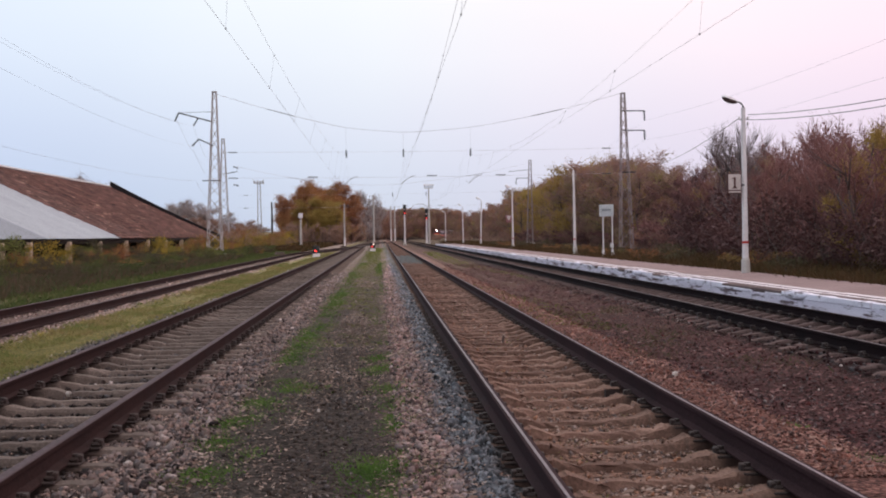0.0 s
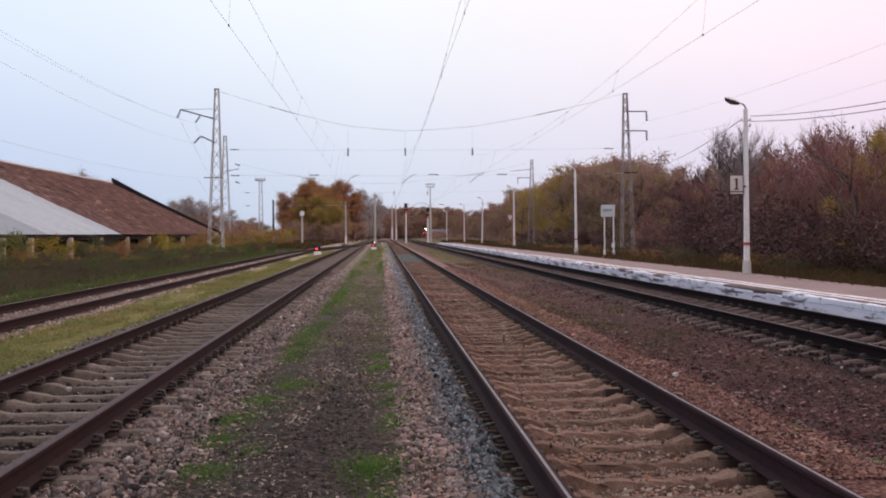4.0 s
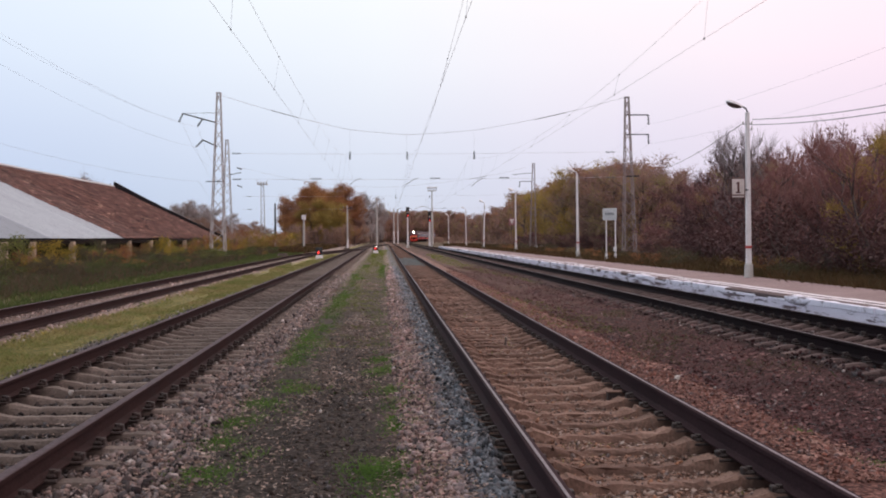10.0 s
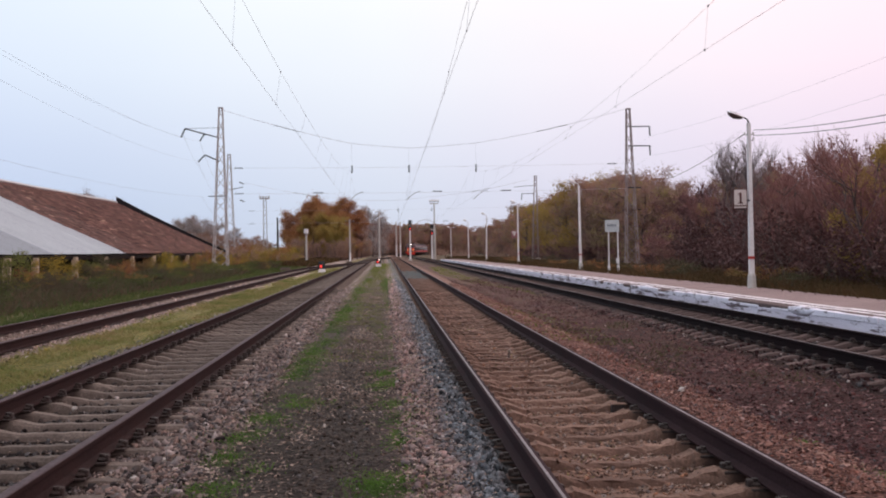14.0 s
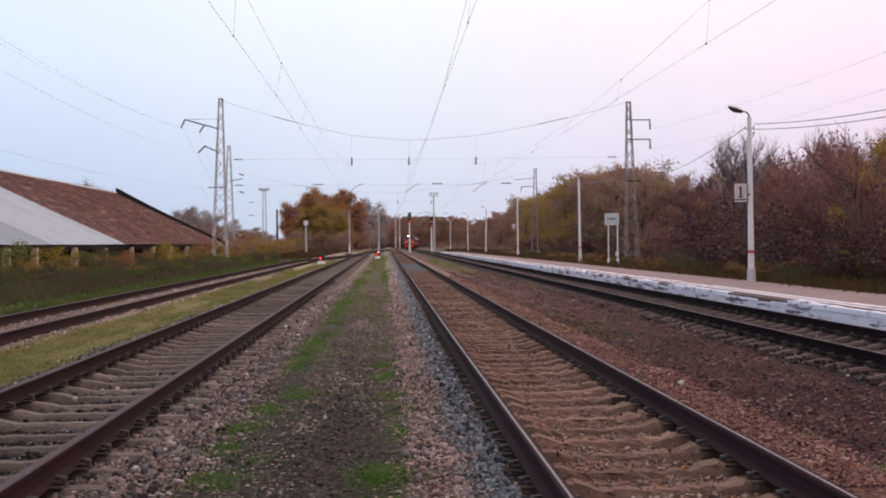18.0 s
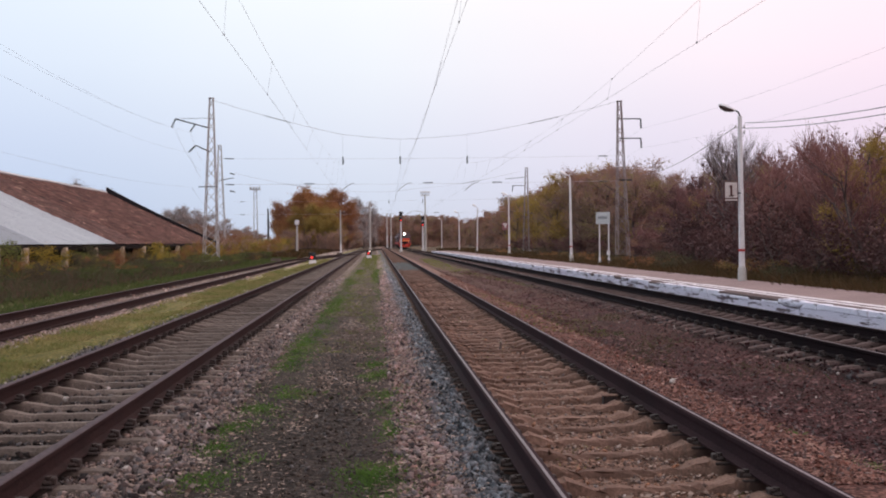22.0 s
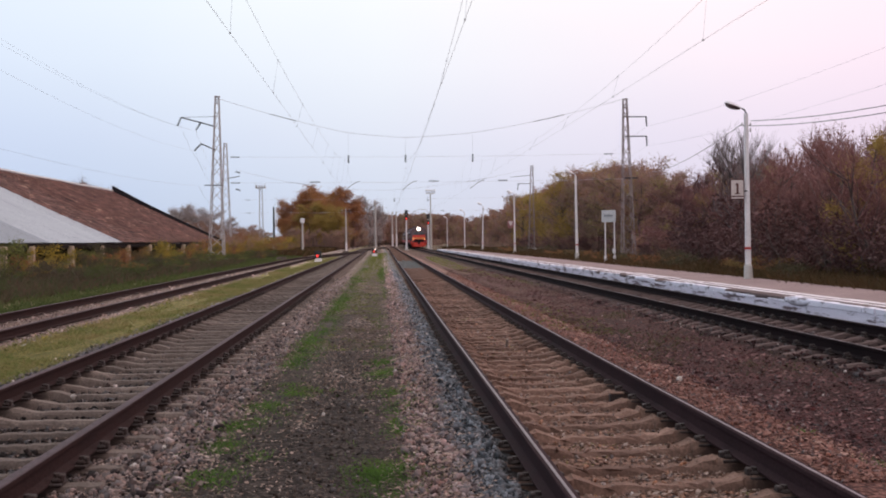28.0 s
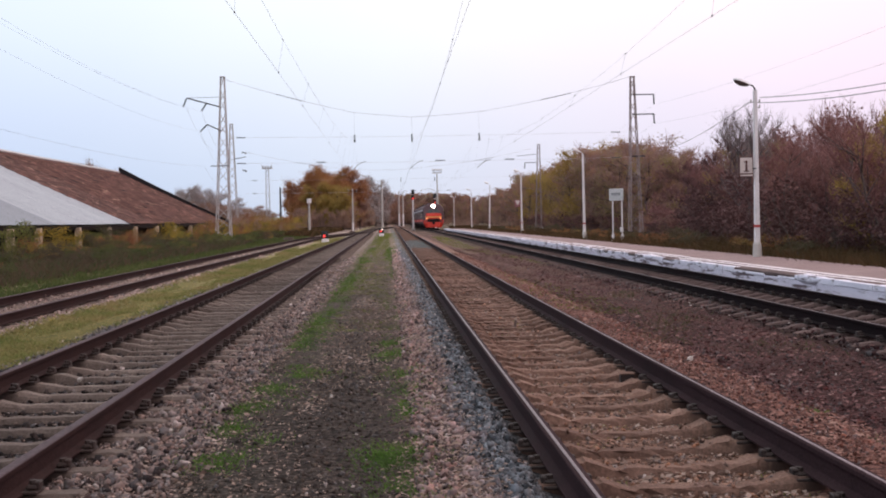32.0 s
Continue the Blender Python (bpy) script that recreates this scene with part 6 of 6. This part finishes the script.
def build_grass():
    rng = random.Random(21)
    def drift(x, y, a):
        return noise.noise((x * a, (y if y < 14 else 14 + 3.2 * math.log(1 + (y - 14) / 3.2)) * a * 0.5, 9.0))
    green = []
    while len(green) < 20000:
        y = 5.5 + 60 * rng.random() ** 2.2
        x = rng.choice((-1.32 + 0.0045 * y, -1.32 + 0.0045 * y, 0.05)) + rng.gauss(0, 0.17)
        if drift(x, y, 1.3) + 0.5 * drift(x, y, 5.0) + rng.gauss(0, 0.06 + 0.004 * y) > 0.16:
            green.append((x, y))
    for cx, cy, r in ((0.0, 7.35, 0.16), (0.12, 7.45, 0.14), (-0.1, 7.5, 0.1), (0.16, 9.0, 0.1), (0.2, 10.2, 0.14), (-1.42, 8.6, 0.11), (-1.38, 9.5, 0.12), (-1.3, 7.4, 0.12), (-1.05, 8.1, 0.09), (-1.25, 10.6, 0.13), (-0.95, 11.6, 0.14), (0.14, 11.3, 0.13), (0.12, 9.55, 0.06), (3.57, 8.59, 0.05), (3.69, 7.41, 0.07), (0.02, 13.0, 0.13), (0.0, 14.2, 0.12)):
        for _ in range(700 if r > 0.09 else 160):
            green.append((cx + rng.gauss(0, r), cy + rng.gauss(0, r * 1.5)))
    worn = []
    while len(worn) < 16000:
        y = 16 + 130 * rng.random() ** 1.5
        x = -0.62 + 0.0035 * y + rng.gauss(0, 0.42)
        if drift(x, y, 0.9) + 0.4 * drift(x, y, 4.0) + min(0.3, 0.004 * y) > 0.08:
            worn.append((x, y))
    blades("trodden_grass", "thin olive grass on the trodden path", worn, 0.035, GRASS_MOSS, 0.9, 0.0045)
    far_green = [(-1.02 + 0.0035 * y + rng.gauss(0, 0.34), y) for y in (24 + 110 * rng.random() ** 1.3 for _ in range(11000))]
    blades("far_green_grass", "green grass along the edge of the trodden path", [p for p in far_green if drift(p[0], p[1], 0.5) > -0.2], 0.04, GRASS_MOSS, 0.9, 0.0042)
    blades("green_grass", "short fresh green grass along the trodden path", green, 0.045, GRASS_GREEN, 0.9, 0.0042)
    dry = []
    while len(dry) < 46000:
        y = 7 + 100 * rng.random() ** 1.7
        x = rng.uniform(-5.95, -4.65) if rng.random() < 0.9 else rng.uniform(-6.3, -5.9)
        if drift(x, y, 0.8) + 0.5 * drift(x, y, 2.5) + rng.gauss(0, 0.1) > -0.12:
            dry.append((x, y))
    blades("yellowed_grass", "low yellowish grass strip between the tracks", dry, 0.065, GRASS_DRY, 0.9, 0.008)
    left = [(-9.3 - 4.5 * rng.random() ** 1.5, 14 + 120 * rng.random() ** 1.5) for _ in range(24000)]
    blades("verge_grass", "green verge grass beside the siding", left, 0.16, VERGE_GREEN, 0.6, 0.012)
    weeds = [(-10.6 - 7.2 * rng.random() ** 0.8, 18 + 112 * rng.random() ** 1.4) for _ in range(60000)]
    blades("dry_weeds", "tall dry brown weeds before the shed", [p for p in weeds if drift(p[0], p[1], 0.35) > -0.22], 0.36, WEED, 0.55, 0.011)
    bank = [(12.2 + 5.5 * rng.random() ** 1.3, 10 + 190 * rng.random() ** 1.5) for _ in range(56000)]
    blades("bank_grass", "olive and brown tall grass behind the platform", bank, 0.55, GRASS_OLIVE, 0.5, 0.011)
    between = []
    while len(between) < 3600:
        y = 18 + 90 * rng.random() ** 1.5
        x = rng.uniform(3.0, 6.2)
        if drift(x, y, 0.5) > 0.18:
            between.append((x, y))
    blades("sparse_dry_grass", "thin dry olive grass on the stony strip between the tracks", between, 0.05, GRASS_MOSS, 0.9, 0.006)
    mid = [(track_x("centre", y) + rng.uniform(-0.68, 0.68), y) for y in (93 + 75 * rng.random() ** 1.3 for _ in range(3500))]
    blades("grass_between_rails", "green grass grown between the rails", mid, 0.07, GRASS_GREEN, 0.7, 0.006)
    bed = []
    while len(bed) < 2600:
        y = 6 + 36 * rng.random() ** 1.5
        x = track_x("centre", y) + rng.uniform(-0.68, 0.68)
        if drift(x, y, 1.8) > 0.22:
            bed.append((x, y))
    blades("bed_grass", "sparse green shoots on the muddy sleepers", bed, 0.035, GRASS_MOSS, 0.9, 0.0042)
    tufts = []
    for cx, cy in ((4.44, 16.5), (4.1, 15.6), (4.9, 17.4), (3.7, 14.0), (5.1, 13.2), (4.3, 19.0), (3.9, 21.5), (5.2, 22.5)):
        tufts += [(cx + rng.gauss(0, 0.3), cy + rng.gauss(0, 0.45)) for _ in range(130)]
    blades("dry_tufts", "dry brown tufts on the stony strip", tufts, 0.08, WEED, 0.8, 0.006)
    far = [(rng.uniform(-30, -9), 120 + 160 * rng.random()) for _ in range(14000)]
    blades("far_grass", "green and yellow rough grass", far, 0.6, GRASS_OLIVE, 0.4, 0.04)


build_grass()


def chips(name, label, rng, x, y, size, mat, flat=0.35, lift=0.012):
    """Flat scraps of leaf and bark lying on the ground."""
    c = np.array([(a, b, ground_z(a, b) + lift) for a, b in zip(x, y)])
    v, f = cards(rng, c, size * np.exp(rng.normal(0, 0.35, (len(c), 1))) * (1 + 0.012 * c[:, 1:2]), 0.5)
    v[:, 2] = np.repeat(c[:, 2], 4) + (v[:, 2] - np.repeat(c[:, 2], 4)) * flat
    tagged(new(name, soup(name, v, f, mat)), label, "leaves", kind="stuff")


def drifted(rng, x, y, a, cut):
    """Keeps the points that fall into drifts."""
    keep = [noise.noise((p * a * 1.6, q * a * 0.16, 4.0)) + rng.normal() * 0.12 > cut for p, q in zip(x, y)]
    return x[keep], y[keep]


def build_litter():
    rng = np.random.default_rng(5)
    along = lambda n, d0, d1, k: d0 + (d1 - d0) * rng.random(n) ** k
    n = 27000
    chips("path_litter", "pale tan scraps of leaf and bark on the trodden path", rng, *drifted(rng, np.concatenate([rng.normal(-0.42, 0.22, n // 2), rng.uniform(-1.6, 0.1, n - n // 2)]), along(n, 5.5, 42, 1.7), 1.1, -0.05), 0.0145, CHIP_TAN)
    n = 8500
    chips("gravel_litter", "pinkish tan scraps of leaf and bark in the gravel", rng, rng.normal(0.38, 0.17, n), along(n, 5.5, 40, 1.7), 0.0165, CHIP_TAN, 0.45, 0.022)
    n = 3600
    chips("ballast_litter", "dry leaf scraps among the ballast", rng, rng.uniform(-2.2, -1.3, n), along(n, 6, 40, 1.7), 0.018, CHIP_TAN, 0.45, 0.024)
    n = 15000
    chips("bank_litter", "reddish brown leaf scraps on the stony strip", rng, rng.uniform(2.72, 3.8, n), along(n, 6.5, 50, 1.6), 0.0185, CHIP_RED, 0.4, 0.018)
    n = 19000
    chips("dark_litter", "dark mauve-brown leaf litter between the tracks", rng, *drifted(rng, rng.uniform(3.55, 6.1, n), along(n, 7, 60, 1.5), 0.8, -0.2), 0.023, CHIP_MAUVE, 0.4, 0.018)
    n = 13000
    chips("bed_litter", "brown leaf scraps on the muddy sleepers", rng, *drifted(rng, rng.uniform(1.15, 2.52, n), along(n, 5.5, 45, 1.6), 1.6, -0.1), 0.0175, CHIP_TAN, 0.4, 0.02)
    n = 2600
    chips("sleeper_litter", "dry scraps between the sleepers", rng, rng.uniform(-3.85, -2.55, n), along(n, 6.5, 45, 1.6), 0.018, CHIP_TAN, 0.4, 0.02)


build_litter()


# ---- loose stone ----
PALE_STONE = surface("chalky_pale_stone", (0.46, 0.42, 0.38), (0.58, 0.53, 0.48), 12, 60, (0.85, 0.95), 0, 0.4, 0.004)
TWIG_PALE = surface("bleached_twig", (0.30, 0.24, 0.20), (0.40, 0.32, 0.27), 12, 60, (0.85, 0.95), 0, 0.3, 0.002)


def build_scraps():
    twig = thing("dry_twig", "bleached dry twig lying in the gravel", "twig", m=pose(0.27, 13.7, ground_z(0.27, 13.7) + 0.03))
    part("stem", Geo().tube([(-0.2, -0.12, 0.0), (-0.05, 0.02, 0.03), (0.08, 0.03, 0.03), (0.22, -0.03, 0.01)], 0.012, 0.007, 6), TWIG_PALE, twig)
    part("side_shoot", Geo().tube([(-0.05, 0.02, 0.03), (0.02, 0.16, 0.05), (0.1, 0.24, 0.03)], 0.007, 0.004, 5), TWIG_PALE, twig)
    # dark block added in place of the dark hole between two sleepers
    box = thing("cable_clamp_block", "small dark block standing in for a dark gap beside the rail", "track fitting", m=pose(2.40, 10.5, -0.06))
    part("block", Geo().box((-0.07, -0.05, 0.0), (0.07, 0.05, 0.10), 0.01), IRON, box)
    part("lid_plate", Geo().box((-0.08, -0.055, 0.10), (0.08, 0.055, 0.112), 0.004), CONCRETE_BROWN, box)
    peg = thing("wooden_peg", "short brown wooden peg between the sleepers", "peg", m=pose(1.92, 15.97, -0.08, 4, 6, 0))
    part("shaft", Geo().tube([(0, 0, 0), (0, 0, 0.17)], 0.02, 0.016, 6), BARK, peg)
    part("head", Geo().tube([(0, 0, 0.165), (0, 0, 0.18)], 0.022, 0.018, 6), TWIG_PALE, peg)


build_scraps()


def build_stones():
    rng = np.random.default_rng(3)
    block = np.array([(a, b, c) for a in (-1, 1) for b in (-1, 1) for c in (-1, 1)]) * 0.72
    blocktri = np.array([(0, 1, 3), (0, 3, 2), (4, 6, 7), (4, 7, 5), (0, 4, 5), (0, 5, 1), (2, 3, 7), (2, 7, 6), (0, 2, 6), (0, 6, 4), (1, 5, 7), (1, 7, 3)])
    fields = [(-2.35, -1.45, 10500, 0.0175, 6.0, 40), (-2.2, -1.5, 2600, 0.026, 6.0, 40), (-1.45, 0.1, 2600, 0.011, 5.5, 30), (-0.75, -0.15, 1500, 0.014, 5.5, 34), (0.12, 0.87, 15000, 0.0160, 5.5, 45), (0.12, 0.86, 2600, 0.024, 5.5, 45), (2.85, 4.1, 6500, 0.0135, 6.5, 40),
              (4.1, 5.8, 3000, 0.014, 8, 40), (-4.85, -4.3, 3000, 0.021, 9, 45), (-3.75, -2.6, 5500, 0.021, 6.5, 40), (1.15, 2.55, 9500, 0.0130, 5.5, 40), (5.7, 8.7, 6000, 0.022, 9, 45), (-9.3, -5.9, 5000, 0.022, 13, 50)]
    pts, sizes = [], []
    for x0, x1, n, s, d0, d1 in fields:
        y = d0 + (d1 - d0) * 1.5 * rng.beta(0.75, 3.0, n)
        x = rng.uniform(x0, x1, n)
        pts.append(np.stack([x, y], 1))
        sizes.append(s * np.exp(np.clip(rng.normal(0, 0.42, n), -0.9, 0.7)) * (1 + y * 0.012))
    pts, sizes = np.concatenate(pts), np.concatenate(sizes)
    n = len(pts)
    z = np.array([ground_z(a, b) for a, b in pts])
    # stones that lie on top of the sleepers
    for which, gap, first in (("loop", 0.585, 5.42), ("centre", 0.560, 5.26)):
        off = np.abs(pts[:, 0] - TRACKS[which] - (0.0024 * np.maximum(0, pts[:, 1] - 12) if which == "centre" else 0))
        phase = ((pts[:, 1] - first) / gap) % 1.0
        over = (off < (1.20 if which == "loop" else 0.72)) & (np.minimum(phase, 1 - phase) * gap < (0.095 if which == "loop" else 0.075))
        bare = over & (rng.random(n) < (1.0 if which == "loop" else 0.75))
        z = np.where(bare, -0.4, np.where(over & (off < 0.4), -0.04, np.where(over, -0.012, z)))
    kept = z > -0.3
    pts, sizes, z = pts[kept], sizes[kept], z[kept]
    n = len(pts)
    q = rng.normal(size=(n, 3, 3))
    u = q[:, 0] / np.linalg.norm(q[:, 0], axis=1)[:, None]
    w = np.cross(u, q[:, 1])
    w /= np.linalg.norm(w, axis=1)[:, None]
    r = np.cross(u, w)
    rot = np.stack([u, w, r], 1) * np.stack([np.ones(n), rng.uniform(0.45, 0.95, n), rng.uniform(0.22, 0.6, n)], 1)[:, :, None]
    octa = np.array([(1, 0, 0), (-1, 0, 0), (0, 1, 0), (0, -1, 0), (0, 0, 1), (0, 0, -1)]) * 1.15
    octri = np.array([(0, 2, 4), (2, 1, 4), (1, 3, 4), (3, 0, 4), (2, 0, 5), (1, 2, 5), (3, 1, 5), (0, 3, 5)])
    pieces = []
    for pick, form, faces in ((pts[:, 1] < 14, block, blocktri), (pts[:, 1] >= 14, octa, octri)):
        k, m = len(form), int(pick.sum())
        shape = form[None] * (1 + rng.uniform(-0.45, 0.25, (m, k, 3)))
        v = np.einsum("nik,nkj->nij", shape, rot[pick]) * sizes[pick][:, None, None] + np.stack([pts[pick, 0], pts[pick, 1], (z + sizes * 0.25)[pick]], 1)[:, None]
        pieces.append((v.reshape(-1, 3), (faces[None] + k * np.arange(m)[:, None, None]).reshape(-1, 3)))
    # a few larger pale lumps
    for k, (a, b, s) in enumerate(((-1.93, 7.89, 0.036), (-1.86, 8.6, 0.030), (-2.25, 13.94, 0.036), (-3.42, 11.4, 0.036), (3.36, 11.48, 0.045), (0.42, 9.2, 0.028), (-0.62, 10.1, 0.024))):
        lump = thing("pale_stone", "pale chalky stone lying in the ballast", "stone", "pale stones in the ballast", pose(a, b, max(ground_z(a, b), -0.012 if k == 3 else -1) + s * 0.45, 20 * k, 15 * k, 50 * k))
        g = Geo().loft([[(s * r * math.cos(j * 0.785 + z), s * r * 0.8 * math.sin(j * 0.785 + z) * (1.1 if j % 3 else 0.8), s * z) for j in range(8)] for z, r in ((-0.6, 0.6), (-0.25, 1.0), (0.25, 0.95), (0.6, 0.5))])
        part("lump", g, PALE_STONE, lump)
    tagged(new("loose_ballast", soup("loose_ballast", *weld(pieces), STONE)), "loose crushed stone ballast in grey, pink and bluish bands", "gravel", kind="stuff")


build_stones()


# ---- sleepers, with their rail fastenings ----
def sleeper_geo(seed=0, rough=0.006, half=1.35, end=-0.055):
    """A concrete sleeper: high at the rail seats, lower at the middle, sloped sides, uneven with dirt."""
    rng = random.Random(seed)
    rings, n = [], 28
    knots = [(-half, end, 0.10), (-half + 0.03, end + 0.017, 0.105), (-1.05, 0.012, 0.112), (-0.6, 0.012, 0.112), (-0.35, -0.035, 0.095), (0.35, -0.035, 0.095), (0.6, 0.012, 0.112), (1.05, 0.012, 0.112), (half - 0.03, end + 0.017, 0.105), (half, end, 0.10)]
    xs = sorted({k[0] for k in knots} | {-half + 2 * half * i / n for i in range(1, n)})
    for x in xs:
        top = float(np.interp(x, [k[0] for k in knots], [k[1] for k in knots]))
        w = float(np.interp(x, [k[0] for k in knots], [k[2] for k in knots]))
        seat = 0.15 if 0.62 < abs(x) < 0.98 else 1.0
        j = [rng.gauss(0, rough) * seat for _ in range(6)]
        rings.append([(x, -w, -0.16), (x, w, -0.16), (x, w * 0.74 + j[0], top - 0.03 + j[1]), (x, w * 0.56 + j[2], top + j[3]), (x, -w * 0.56 + j[4], top + j[3] * 0.6), (x, -w * 0.74 + j[5], top - 0.03 + j[1])])
    return Geo().loft(rings)


def fastening_geo():
    g = Geo().box((-0.155, -0.085, 0.0), (0.155, 0.085, 0.022), 0.006)
    for s in (-1, 1):
        g.box((s * 0.108 - 0.035, -0.05, 0.02), (s * 0.108 + 0.035, 0.05, 0.055), 0.012)
        g.tube([(s * 0.108, 0, 0.05), (s * 0.108, 0, 0.078)], 0.016, 0.014, 6)
        g.tube([(s * 0.108, 0, 0.055), (s * 0.108, 0, 0.08)], 0.028, 0.026, 6)
        g.box((s * 0.14 - 0.02, -0.035, 0.02), (s * 0.14 + 0.02, 0.035, 0.075), 0.008)
    return g


def build_sleepers():
    rng = random.Random(13)
    clip = fastening_geo().mesh("fastening")
    clip.materials.append(IRON)
    for which, gap, first, near_end, far_end, mat, fixed in (("loop", 0.585, -2.77, 48, 200, CONCRETE, 34), ("centre", 0.560, -2.58, 44, 240, CONCRETE_BROWN, 22), ("platform", 0.560, -2.4, 48, 200, CONCRETE_WORN, 24), ("siding", 0.6, -1.0, 48, 150, CONCRETE, 0)):
        root = TRACK_ROOTS[which]
        muddy = 0.011 if which == "centre" else 0.005
        kinds = []
        for k in range(7):
            kinds.append((sleeper_geo(k + 1, muddy, 1.23, -0.012) if which == "loop" else sleeper_geo(k + 1, muddy)).mesh("sleeper"))
            kinds[-1].materials.append({"loop": RAIL_SHADE_GREY, "centre": RAIL_SHADE_BROWN}.get(which, mat))
        base = Geo().box((-1.33, -0.10, -0.14), (1.33, 0.10, 0.0))
        bv, bf = np.array(base.v), np.array([f for f in base.f if len(f) == 4])
        rest, d = [], first
        while d < far_end:
            x, y = track_x(which, d), d + rng.uniform(-0.02, 0.02)
            tilt, turn, dz = rng.uniform(-0.25, 0.25), rng.uniform(-0.5, 0.5), rng.uniform(-0.012, 0.006)
            if d < near_end:
                ob = part("sleeper", rng.choice(kinds), None, root)
                ob.matrix_basis = pose(x, y, dz, rng.uniform(-1.5, 1.5), tilt, turn)
                if d < fixed:
                    for side in (-1, 1):
                        c = part("fastening", clip, None, ob)
                        c.matrix_basis = pose(side * GAUGE / 2, 0, (-0.018 if which == "centre" else 0.012) - dz * 0.5)
            else:
                rest.append((bv + np.array([x, y, dz]), bf))
            d += gap
        tagged(part("far_sleepers", soup("far_sleepers", *weld(rest), mat), None, root), kind="stuff")


build_sleepers()

motions()
